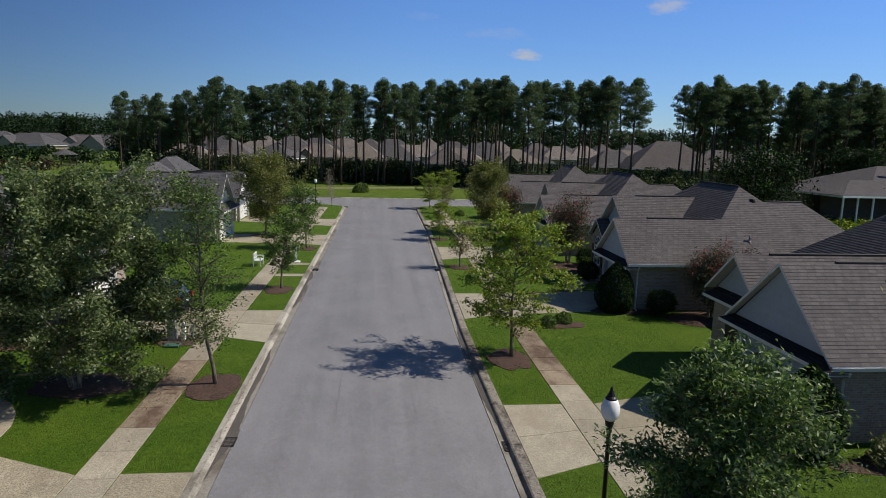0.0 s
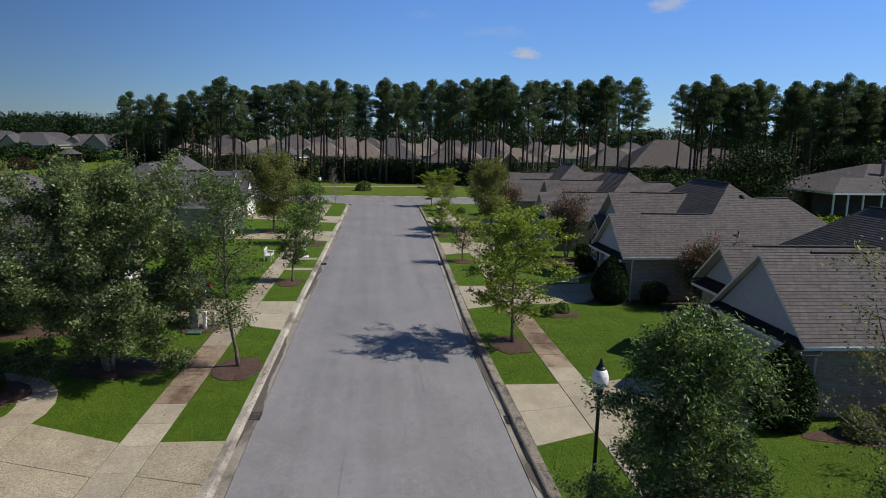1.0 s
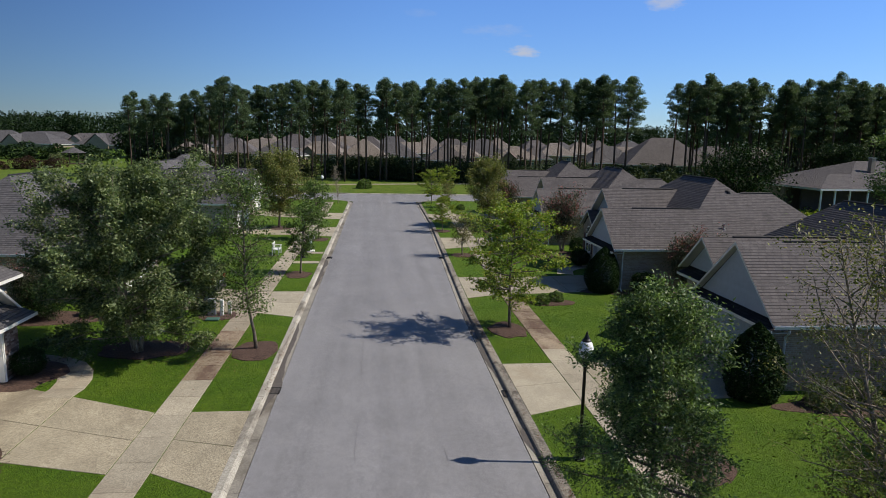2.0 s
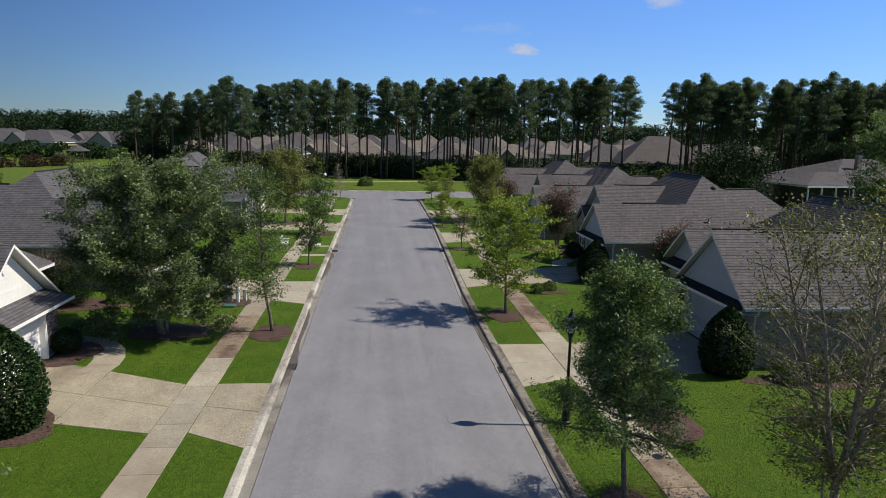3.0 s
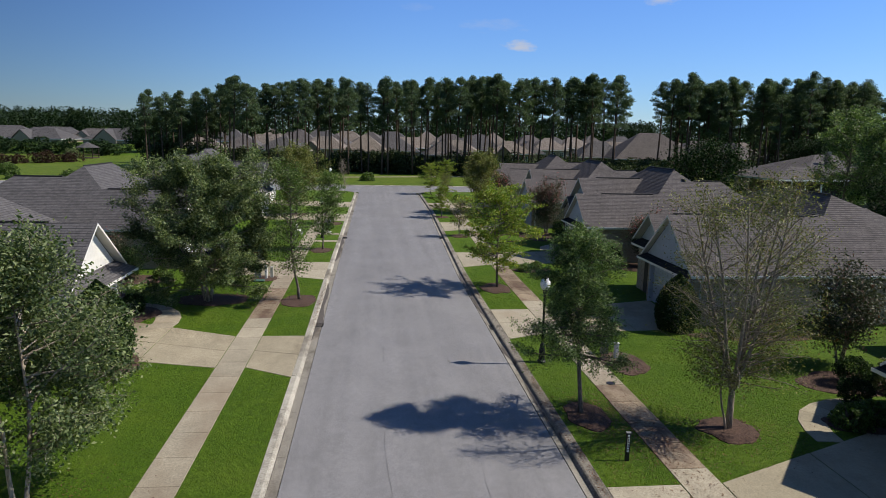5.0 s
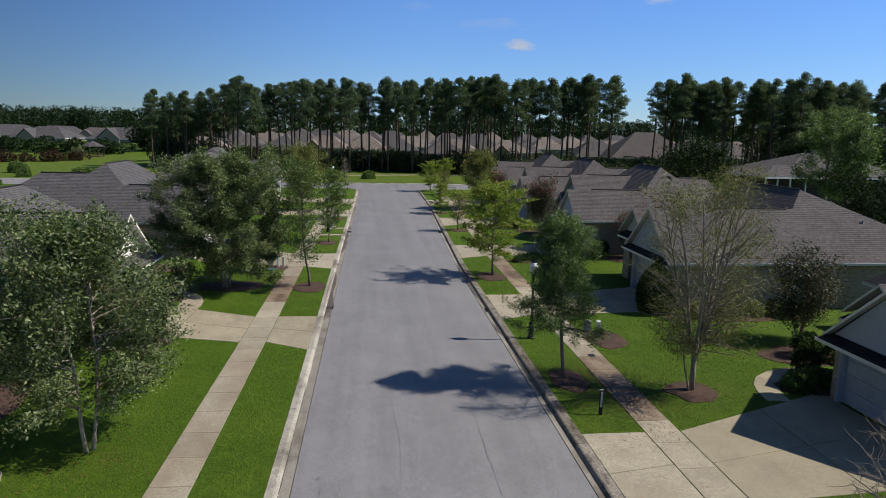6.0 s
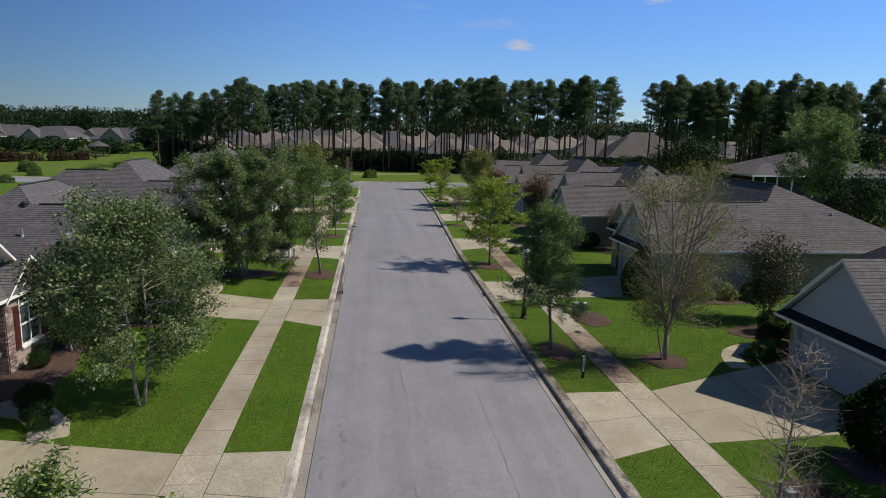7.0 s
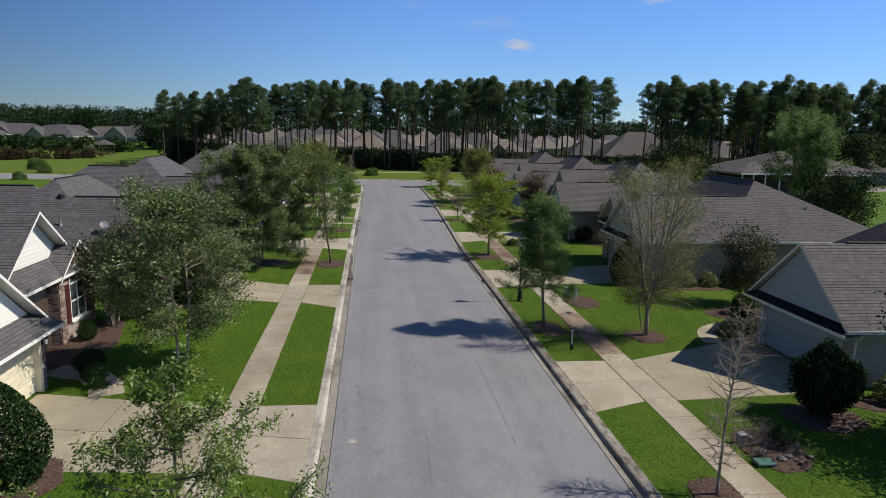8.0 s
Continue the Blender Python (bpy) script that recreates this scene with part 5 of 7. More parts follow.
# ---------------- pavements and drives ----------------
drive("driveway_1", "pale concrete driveway crossing the pavement to a garage", driveway(1, -1.35, 2.66, -0.9, 5.4, 14.5, 0.77))
drive("driveway_2", "pale concrete driveway crossing the pavement to a garage", driveway(1, 15.86, 19.93, 16.2, 21.6, 13.9, 0.83))
drive("driveway_3", "pale concrete driveway crossing the pavement to a garage", driveway(1, 31.6, 36.2, 32.4, 37.0, 13.9))
drive("driveway_4", "pale concrete driveway crossing the pavement to a garage", driveway(1, 48.0, 53.0, 49.0, 54.5, 14.0))
drive("driveway_5", "pale concrete driveway crossing the pavement to a garage", driveway(1, 66.2, 71.2, 66.6, 72.0, 14.2))
drive("driveway_6", "pale concrete driveway crossing the pavement to a cream garage", driveway(-1, -5.2, -1.0, -4.6, 0.4, -13.9, 0.7))
drive("driveway_7", "brown pebbled concrete driveway crossing the pavement to a garage", driveway(-1, 11.95, 15.85, 13.6, 18.6, -13.6, 1.1), PEBBLE)
drive("driveway_8", "pale concrete driveway crossing the pavement to a garage", driveway(-1, 27.8, 32.4, 29.5, 35.0, -13.8, 0.8))
drive("driveway_9", "pale concrete driveway crossing the pavement to a garage", driveway(-1, 54.0, 59.2, 54.4, 59.2, -12.9, 0.7))
drive("driveway_10", "pale concrete driveway crossing the pavement to a garage", driveway(-1, 66.0, 71.3, 68.4, 73.5, -14.2, 0.5))

# ---------------- street trees ----------------
oak = grow_tree(3, 6.5, 1.66, 2.0, 46000, 0.088, LEAF_OAK, BARK, 0.075, 1, 46, "bell", twig_leaf=0.115, rise=0.12, slim=0.34, droop=0.12, lean=0.05)
plant_tree("oak_tree", oak, (5.3, 7.15, 0), "young willow oak with dense dark green leaves beside the pavement", "street trees")
yel = grow_tree(5, 6.2, 2.05, 1.5, 13000, 0.14, LEAF_YELLOW, BARK, 0.07, 1, 32, "oval", twig_leaf=0.16, rise=0.05, slim=0.5, flat=0.35)
plant_tree("street_tree", yel, (5.85, 24.85, 0), "young street tree with yellow-green open crown in mulch", "street trees")
thin = grow_tree(8, 7.9, 1.05, 1.7, 9500, 0.10, LEAF_SHRUB, BARK, 0.07, 1, 44, "oval", twig_leaf=0.2, rise=0.3)
plant_tree("street_tree", thin, (-5.5, 22.1, 0), "slender street tree with sparse leaves in a mulch ring", "street trees")
mid = grow_tree(11, 5.4, 1.35, 1.4, 6000, 0.15, LEAF_SHRUB, BARK, 0.07, 1, 28, "oval", twig_leaf=0.16, flat=0.4)
plant_tree("street_tree", mid, (-5.4, 37.2, 0), "young leafy street tree in a mulch ring", "street trees", 0, 0.87)
plant_tree("street_tree", mid, (-5.4, 51.4, 0), "young leafy street tree on the verge", "street trees", 130, 0.97)
small = grow_tree(14, 3.5, 0.85, 1.0, 2200, 0.13, LEAF_AUTUMN, BARK, 0.05, 1, 20, "oval", twig_leaf=0.2)
plant_tree("street_tree", small, (6.1, 44.2, 0), "small sparse street tree in mulch", "street trees")
plant_tree("street_tree", yel, (5.85, 57.2, 0), "small yellow-green street tree by a driveway", "street trees", 60, 0.55)
plant_tree("street_tree", yel, (7.0, 84.0, 0), "young yellow-green tree at the street corner", "street trees", 200, 0.75)
plant_tree("street_tree", yel, (11.6, 104.5, 0), "young green tree across the street", "street trees", 20, 0.7)
big_y = grow_tree(17, 6.9, 2.25, 1.3, 21000, 0.16, LEAF_OLIVE, BARK, 0.1, 1, 40, "oval", twig_leaf=0.24)
plant_tree("maple_tree", big_y, (11.2, 61.5, 0), "full yellow-green maple on a front lawn", "lawn trees")
plant_tree("maple_tree", big_y, (-9.8, 58.5, 0), "full yellow-green maple on a front lawn", "lawn trees", 140, 1.06)
birch = grow_tree(24, 7.9, 3.35, 0.9, 130000, 0.118, LEAF_BIRCH, BARK_BIRCH, 0.11, 3, 78, "egg", twig_leaf=0.17, droop=0.2)
plant_tree("river_birch", birch, (-10.2, 21.9, 0), "many-stemmed river birch with dense green crown in mulch", "lawn trees", 315)
birch2 = grow_tree(22, 6.9, 2.3, 1.35, 58000, 0.105, LEAF_BIRCH, BARK_BIRCH, 0.075, 2, 76, "egg", twig_leaf=0.16, droop=0.15)
plant_tree("river_birch", birch2, (-9.8, 2.5, 0), "leafy green birch on the lawn in a mulch ring", "lawn trees", 180)
barebirch = grow_tree(25, 8.75, 1.8, 1.5, 24000, 0.072, LEAF_TWIGGY, BARK_TWIG, 0.085, 6, 168, "egg", twig_leaf=0.20, rise=0.55, bare=0.12, fine=0.7, fan=0.25, fork=1.5, bald=0.45, droop=0.3)
plant_tree("river_birch", barebirch, (9.65, 5.75, 0), "half-bare birch with fine twigs and few yellowing leaves", "lawn trees")
youngoak = grow_tree(28, 5.75, 2.15, 1.9, 13500, 0.088, LEAF_YOUNG, BARK, 0.045, 1, 17, "cone", twig_leaf=0.085, rise=0.3, slim=0.34)
plant_tree("street_tree", youngoak, (-5.65, -12.35, 0), "young oak with an open green crown on the verge", "street trees")
baretree = grow_tree(31, 5.5, 0.60, 0.9, 90, 0.07, LEAF_AUTUMN, BARK_TWIG, 0.038, 1, 74, "oval", twig_leaf=0.12, bare=0.95, rise=0.1, fine=0.55)
plant_tree("street_tree", baretree, (5.95, -7.2, 0), "slim leafless tree on the verge", "street trees")
plant_tree("street_tree", small, (8.6, 78.5, 0), "small sparse street tree near the corner", "street trees", 70, 1.0)
plant_tree("street_tree", baretree, (-5.6, 83.0, 0), "leafless young tree at the street corner", "street trees", 90, 1.0)

# crape myrtles beside the garages
myrtle = grow_tree(51, 3.7, 1.35, 0.9, 11000, 0.11, LEAF_MYRTLE, BARK_BIRCH, 0.06, 4, 44, "vase", twig_leaf=0.24, rise=0.9)
tops = np.array([v.co[:] for v in myrtle[1].vertices])[::4]
tops = tops[(tops[:, 2] > 2.5) & (np.sin(tops[:, 0] * 5.0) * np.cos(tops[:, 1] * 4.3 + tops[:, 2] * 2) > 0.05)]
blossom = foliage_mesh("blossom", tops[::2] + np.array([0, 0, 0.05]), 0.11, LEAF_PINK, np.random.default_rng(5))
late_blossom = foliage_mesh("blossom", tops[tops[:, 2] > 3.3][::4] + np.array([0, 0, 0.1]), 0.10, LEAF_PINK, np.random.default_rng(6))
for mx_, my_, ms, mt in ((17.6, 30.7, 0.95, 0), (14.6, 46.3, 1.2, 80), (17.6, 11.2, 1.06, 160), (13.2, 63.5, 1.15, 220), (-14.2, 7.9, 1.08, 40), (-16.9, 27.0, 0.7, 300)):
    t_ = plant_tree("crape_myrtle", myrtle, (mx_, my_, 0), "many-stemmed crape myrtle with dark green foliage", "crape myrtles", mt, ms)
    if my_ > 25 or mx_ < 0:
        part("blossom", blossom if mx_ > 0 else late_blossom, None, t_, "clusters of pink-red blossom")
dense = grow_tree(55, 4.8, 1.8, 0.5, 15000, 0.15, LEAF_HOLLY, BARK, 0.09, 3, 54, "oval", twig_leaf=0.28)
plant_tree("magnolia_tree", dense, (-13.6, 9.6, 0), "low dark evergreen tree beside the arched window", "lawn trees", 30, 0.5)
plant_tree("magnolia_tree", dense, (14.9, -5.7, 0), "broad dark evergreen tree shading the lawn", "lawn trees", 60, 1.0)
plant_tree("magnolia_tree", dense, (-16.0, 26.8, 0), "broad dark evergreen shrub tree against the side wall", "lawn trees", 100, 0.45)
broad = grow_tree(57, 10.0, 4.0, 1.0, 13000, 0.42, LEAF_WOODS, BARK, 0.22, 2, 60, "oval", twig_leaf=0.55)
backoak = grow_tree(58, 12.4, 3.3, 4.2, 30000, 0.20, LEAF_OAK, BARK, 0.22, 2, 60, "oval", twig_leaf=0.30)
plant_tree("oak_tree", backoak, (40.5, 42.0, 0), "large open-crowned green oak behind the houses", "trees behind the houses", 0, 0.95)
plant_tree("magnolia_tree", dense, (38.8, 32.0, 0), "round dark evergreen tree behind the houses", "trees behind the houses", 40, 1.36)
plant_tree("oak_tree", broad, (76.0, 97.0, 0), "large dark spreading oak behind the houses", "trees behind the houses", 210, 0.9)
plant_tree("oak_tree", broad, (84.0, 92.0, 0), "large dark spreading oak behind the houses", "trees behind the houses", 260, 1.0)
plant_tree("magnolia_tree", dense, (36.5, 58.5, 0), "tall dark evergreen tree behind the houses", "trees behind the houses", 0, 1.85)

# clipped hollies and shrubs round the houses
holly = bushy(61, 1.15, 1.15, 3.2, 15000, 0.11, LEAF_HOLLY, "cone")
for hx, hy, hs, ht in ((-11.9, 12.55, 1.04, 0), (12.9, 16.2, 0.86, 50), (13.05, 32.3, 0.86, 90), (-12.0, -5.3, 0.85, 200)):
    plant_shrub(holly, (hx, hy, 0), "tall clipped dark green holly beside a garage", "clipped hollies", ht, hs, "holly_shrub")
globe_s = bushy(63, 0.85, 0.85, 1.35, 5200, 0.075, LEAF_HOLLY, "ball")
for hx, hy, hs in ((-13.1, 19.3, 0.85), (14.1, 39.9, 1.0), (15.4, 44.5, 1.1), (13.3, 58.5, 0.9), (15.1, 7.2, 0.8), (16.4, 9.0, 0.9), (-14.6, 6.0, 0.55), (-15.0, 7.0, 0.5), (20.0, 15.4, 0.6), (19.3, 15.6, 0.7), (-12.9, 2.1, 0.75), (-12.4, 1.2, 0.6), (15.2, 31.3, 1.1), (9.3, -4.8, 0.5)):
    plant_shrub(globe_s, (hx, hy, 0), "rounded dark green shrub in a planting bed", "rounded shrubs", hx * 40, hs)
plant_shrub(bushy(64, 1.1, 1.1, 2.3, 14000, 0.09, LEAF_HOLLY, 'ball'), (12.0, -2.9, 0), 'large rounded dark green holly beside a garage', 'clipped hollies', 0, 1.12, 'holly_shrub')
loose = bushy(65, 0.8, 0.8, 0.95, 3600, 0.09, LEAF_SHRUB, "dome", 0.05)
for hx, hy, hs in ((8.6, 29.4, 0.7), (9.5, 29.9, 0.72), (13.9, 5.75, 0.95), (14.7, 6.0, 0.9), (11.0, 46.5, 1.2), (10.2, 45.6, 1.0), (12.0, 47.2, 1.3), (10.6, 57.6, 1.0), (9.2, 57.0, 0.8), (-15.6, 8.6, 0.7), (-12.2, 0.9, 0.5), (10.0, 76.0, 0.9), (9.4, 88.0, 0.7), (-17.5, 26.6, 1.0), (-14.2, 27.4, 0.9)):
    plant_shrub(loose, (hx, hy, 0), "loose green shrub in a planting bed", "loose shrubs", hx * 70, hs)
pale = bushy(67, 0.9, 0.8, 1.15, 3600, 0.10, LEAF_PALE, "dome", 0.08)
for hx, hy, hs in ((14.9, 15.2, 0.85), (16.3, 15.3, 0.95), (17.8, 15.3, 0.9), (19.2, 14.9, 0.9), (15.3, -2.0, 0.9), (16.7, -2.1, 1.0), (18.2, -2.1, 1.0), (19.8, -2.2, 0.95), (17.6, 8.6, 1.05), (18.6, 31.0, 1.0), (19.8, 31.0, 0.9)):
    plant_shrub(pale, (hx, hy, 0), "pale green grassy shrub along a side wall", "pale shrubs", hx * 55, hs)
plant_shrub(pale, (-75.3, 157.0, 0.75), 'tall pale grassy shrub beside the gazebo', 'pale shrubs', 0, 2.6)
plant_shrub(loose, (-2.6, 108.0, 0), "round clipped shrub on the far lawn", "loose shrubs", 0, 2.0)

# mulch rings and beds
RINGS = ((5.75, 24.6, 0.95, 1.25), (-5.5, 21.9, 0.95, 1.3), (-5.5, 37.0, 0.8, 1.1), (-5.4, 51.6, 0.8, 1.0), (6.1, 44.2, 0.9, 1.0), (5.85, 57.2, 0.8, 1.0),
        (9.65, 5.7, 1.0, 0.9), (-10.0, 22.3, 1.8, 1.3), (-8.3, 27.3, 1.0, 0.8), (9.1, 29.6, 1.3, 0.8), (8.6, 11.8, 1.0, 1.3), (8.9, -4.9, 0.95, 1.4),
        (5.45, 7.0, 0.7, 1.1), (6.0, -7.2, 0.7, 0.9), (-5.5, -12.4, 0.7, 0.9), (-9.8, 58.5, 1.3, 1.2), (11.2, 61.5, 1.2, 1.1), (10.8, 46.4, 2.0, 1.3), (9.8, 57.4, 1.5, 1.0))
for k, (bx, by, rx, ry) in enumerate(RINGS):
    bed((bx, by), rx, ry, "reddish-brown bark mulch ring round a tree or post", k)
HOUSE_BEDS = ((-12.2, 12.4, 1.9, 1.5), (-13.2, 19.3, 1.3, 1.6), (12.0, -3.0, 1.3, 1.1), (14.3, 5.85, 1.15, 0.8), (16.4, 9.2, 1.9, 1.2), (17.0, 15.2, 3.6, 1.0),
        (17.0, -2.1, 3.4, 0.9), (13.8, 32.4, 2.2, 1.0), (17.2, 30.4, 2.0, 1.6), (-14.6, 5.6, 1.3, 3.4), (-12.0, -5.4, 1.4, 1.4), (13.6, 44.0, 2.2, 2.6),
        (-16.0, 27.0, 2.6, 1.3))
for k, (bx, by, rx, ry) in enumerate(HOUSE_BEDS):
    bed((bx, by), rx, ry, "reddish-brown bark mulch bed beside a house", k + 40)

# ---------------- pines, woods ----------------
def pine(seed, height, crown, spread, tufts):
    """A loblolly pine: bare trunk, whorls of limbs, and flattened needle clumps with gaps between them."""
    rng = np.random.default_rng(seed)
    wood = Shape()
    top = height * 0.97
    trunk = bent(rng, (0, 0, -0.2), (0, 0, 1), top, 8, 0.018, 0.05)
    wood.tube(trunk, [0.22 * (1 - 0.42 * i / 8 - 0.45 * max(0, i - 5) / 3) for i in range(9)], 6)
    clumps = [(np.array(trunk[-1]) + np.array([0, 0, 0.15]), 0.55), (np.array(along(trunk, 0.96)), 0.7), (np.array(along(trunk, 0.92)), 0.8)]
    n = 34
    lop = rng.uniform(0, 6.28)
    widest = rng.uniform(0.30, 0.5)
    for k in range(n):
        f = (k + rng.random()) / n
        z = height * (1 - crown) + height * crown * 0.97 * f
        p = along(trunk, min(0.99, z / top))
        a = 2.4 * k + rng.normal() * 0.5
        full = 0.55 + 0.45 * f / widest if f < widest else max(0.16, 1.0 - ((f - widest) / (1 - widest)) ** 1.9)
        reach = spread * full * rng.uniform(0.55, 1.2) * (1 + 0.25 * math.cos(a - lop))
        limb = bent(rng, p, (math.cos(a), math.sin(a), 0.02 + 0.55 * f), reach, 3, 0.12, 0.08)
        wood.tube([limb[0], limb[2], limb[3]], [0.06, 0.04, 0.014], 3, False)
        if rng.random() < (0.40 if f < 0.2 else 0.10):
            continue
        clumps.append((np.array(limb[-1]), 0.55 + 0.45 * rng.random()))
        if reach > 1.2:
            clumps.append((np.array(limb[2]) + rng.normal(size=3) * 0.25, 0.5 + 0.4 * rng.random()))
        if reach > 2.1:
            side = Vector((-math.sin(a), math.cos(a), 0.1)) * rng.choice((-0.9, 0.9))
            clumps.append((np.array(limb[2] + side), 0.45 + 0.35 * rng.random()))
    c = []
    for p, r in clumps:
        m = int(tufts * r * r)
        d = rng.normal(size=(m, 3))
        d *= (rng.random(m) ** 0.4 / np.linalg.norm(d, axis=1))[:, None]
        d[:, 2] = np.where(d[:, 2] < 0, d[:, 2] * 0.5, d[:, 2])
        c.append(p + d * np.array([r * 1.1, r * 1.1, r * 0.85]))
    return wood.mesh("trunk", smooth=True), foliage_mesh("crown", np.concatenate(c), 0.33, LEAF_PINE, rng, up=0.3, slim=0.34), BARK_PINE


pines = [pine(40 + i, 20.0 + 0.5 * (i % 3), 0.44 + 0.04 * (i % 4), 1.95 + 0.22 * (i % 4), 230) for i in range(12)]
rp = random.Random(5)


def plant_pine(x, y, s):
    plant_tree("pine_tree", pines[rp.randrange(12)], (x, y, land(y)), "tall loblolly pine with bare trunk and dark crown", "pines beyond the street", rp.random() * 360, s, "pine")


x = -48.5
while x < 53.0:
    low = 0.87 if x < -36 else 1.0
    plant_pine(x + rp.uniform(-0.9, 0.9), 128 + rp.uniform(-5, 6) - 0.08 * (x + 54) * 0.3, low * (rp.uniform(0.85, 0.92) + max(0.0, 0.0025 * (x + 30))))
    if rp.random() < 0.85:
        plant_pine(x + rp.uniform(-1.2, 1.2), 142 + rp.uniform(-5, 7), low * (rp.uniform(0.85, 0.94) + max(0.0, 0.0025 * (x + 30))))
    x += rp.uniform(1.4, 2.7)
for k in range(14):
    plant_pine(-48 + 1.1 * k + rp.uniform(-0.6, 0.6), 134 + rp.uniform(-4, 5), rp.uniform(0.52, 0.70))
x = 60.0
while x < 150:
    plant_pine(x + rp.uniform(-1, 1), 122 + rp.uniform(-5, 6) - (x - 62) * 0.25, rp.uniform(0.98, 1.10))
    if x > 66:
        plant_pine(x + rp.uniform(-1.2, 1.2), 134 + rp.uniform(-5, 7) - (x - 62) * 0.2, rp.uniform(0.94, 1.10))
    if x > 74 and rp.random() < 0.7:
        plant_pine(x + rp.uniform(-1.2, 1.2), 126 + rp.uniform(-5, 7) - (x - 62) * 0.2, rp.uniform(0.6, 0.85))
    x += rp.uniform(1.3, 2.5)


def leafy_mass(name, label, centres, n, leaf, mat, category, seed=1, up=0.35):
    """Crowded foliage that nobody could count: leaves over many overlapping crowns."""
    rng = np.random.default_rng(seed)
    c = []
    for x, y, z, rx, rz in centres:
        d = rng.normal(size=(n, 3))
        d /= np.linalg.norm(d, axis=1)[:, None]
        d *= (0.78 + 0.25 * rng.random(n))[:, None]
        c.append(np.array([x, y, z]) + d * np.array([rx, rx, rz]))
    c = np.concatenate(c)
    c = c[c[:, 2] > 0.05]
    ob = new(name, foliage_mesh(name, c, leaf, mat, rng, up))
    return tagged(ob, label, category, kind="stuff")


rw = random.Random(9)
far = []
for k in range(1500):
    x = rw.uniform(-270, 400)
    y = 345 + rw.uniform(0, 55)
    hgt = rw.uniform(13.5, 17.5)
    far.append((x, y, 1.6 + hgt * 0.52, rw.uniform(2.4, 4.0), hgt * 0.48))
leafy_mass("far_woods", "dark line of distant pine woods on the horizon", far, 130, 1.15, LEAF_WOODS, "woods", 2)
under = []
for k in range(120):
    under.append((rw.uniform(-80, 170), rw.uniform(226, 240), rw.uniform(2.0, 4.6), rw.uniform(2.2, 4.2), rw.uniform(2.2, 4.4)))
leafy_mass("shrub_belt", "dark undergrowth behind the houses beyond the pines", under, 150, 1.1, LEAF_HEDGE, "trees", 11)
near = []
for k in range(150):
    x = rw.uniform(-34, 24)
    yb = 130 - 0.3 * (x + 3) if x > -20 else 138
    near.append((x, yb + rw.uniform(-1.5, 2.5), 0.3 + rw.uniform(0.5, 2.2) ** 1.2, rw.uniform(0.9, 2.0), rw.uniform(1.0, 3.0)))
for k in range(46):
    x = rw.uniform(-49, -35)
    near.append((x, 134 + rw.uniform(-3, 4), 0.4 + rw.uniform(0.8, 4.6), rw.uniform(1.2, 2.0), rw.uniform(1.2, 2.2)))
leafy_mass("hedge", "dark overgrown hedge under the pines", near, 300, 0.48, LEAF_HEDGE, "hedge", 3)
back = []
for k in range(70):
    back.append((rw.uniform(26, 60), rw.uniform(112, 128), rw.uniform(1.0, 2.2), rw.uniform(1.4, 2.4), rw.uniform(1.4, 3.0)))
for k in range(44):
    x = rw.uniform(-36, 62)
    back.append((x, rw.uniform(140, 152), 0.9 + rw.uniform(0.4, 2.0), rw.uniform(1.2, 2.4), rw.uniform(1.2, 2.8)))
leafy_mass("hedge", "dark shrubs and small trees behind the houses", back, 250, 0.5, LEAF_HEDGE, "hedge", 4)
side_h = []
for k in range(46):
    side_h.append((39 + 0.26 * k + rw.uniform(-0.8, 0.8), 57 + rw.uniform(-1.2, 1.2), rw.uniform(0.6, 1.1), rw.uniform(0.9, 1.4), rw.uniform(1.2, 1.7)))
leafy_mass("hedge", "sunlit yellow-green hedge behind the houses", side_h, 380, 0.26, LEAF_YELLOW, "hedge", 5)
red_h = []
for k in range(60):
    x = rw.uniform(-104, -69.5)
    red_h.append((x, 136 + (x + 82) * 0.75 + rw.uniform(0, 4), 0.35 + rw.uniform(0.4, 1.1), rw.uniform(1.1, 1.9), rw.uniform(1.0, 1.9)))
leafy_mass("hedge", "reddish-brown shrub bed beyond the fairway", red_h, 320, 0.4, LEAF_REDHEDGE, "hedge", 6)
mass = []
for k in range(34):
    mass.append((rw.uniform(-122, -71), rw.uniform(169, 182), 1.0 + rw.uniform(1.2, 2.5), rw.uniform(2.0, 3.4), rw.uniform(1.5, 2.4)))
for k in range(44):
    mass.append((rw.uniform(-71, -52), rw.uniform(183, 192), 1.4 + rw.uniform(1.6, 6.0), rw.uniform(1.8, 3.0), rw.uniform(2.2, 3.8)))
leafy_mass("shrub_belt", "belt of dark small trees beyond the fairway", mass, 330, 0.7, LEAF_WOODS, "trees", 7)
mass2 = []
for k in range(60):
    mass2.append((rw.uniform(86, 190), rw.uniform(96, 150), rw.uniform(3, 8), rw.uniform(3.0, 5.0), rw.uniform(3.5, 6.0)))
leafy_mass("shrub_belt", "belt of dark trees under the pines", mass2, 420, 0.8, LEAF_HEDGE, "trees", 8)

for hx, hy, hs in ((-66.0, 110.8, 2.6), (-57.0, 86.0, 1.6), (-51.2, 89.0 + 11, 2.2), (-51.0, 104.0, 2.0), (-55.0, 124.2, 1.4), (-60.5, 101.5, 1.8), (-70, 118, 2.0)):
    plant_shrub(loose, (hx, hy, land(hy)), "round dark bush on the fairway's edge", "fairway bushes", hx * 30, hs)

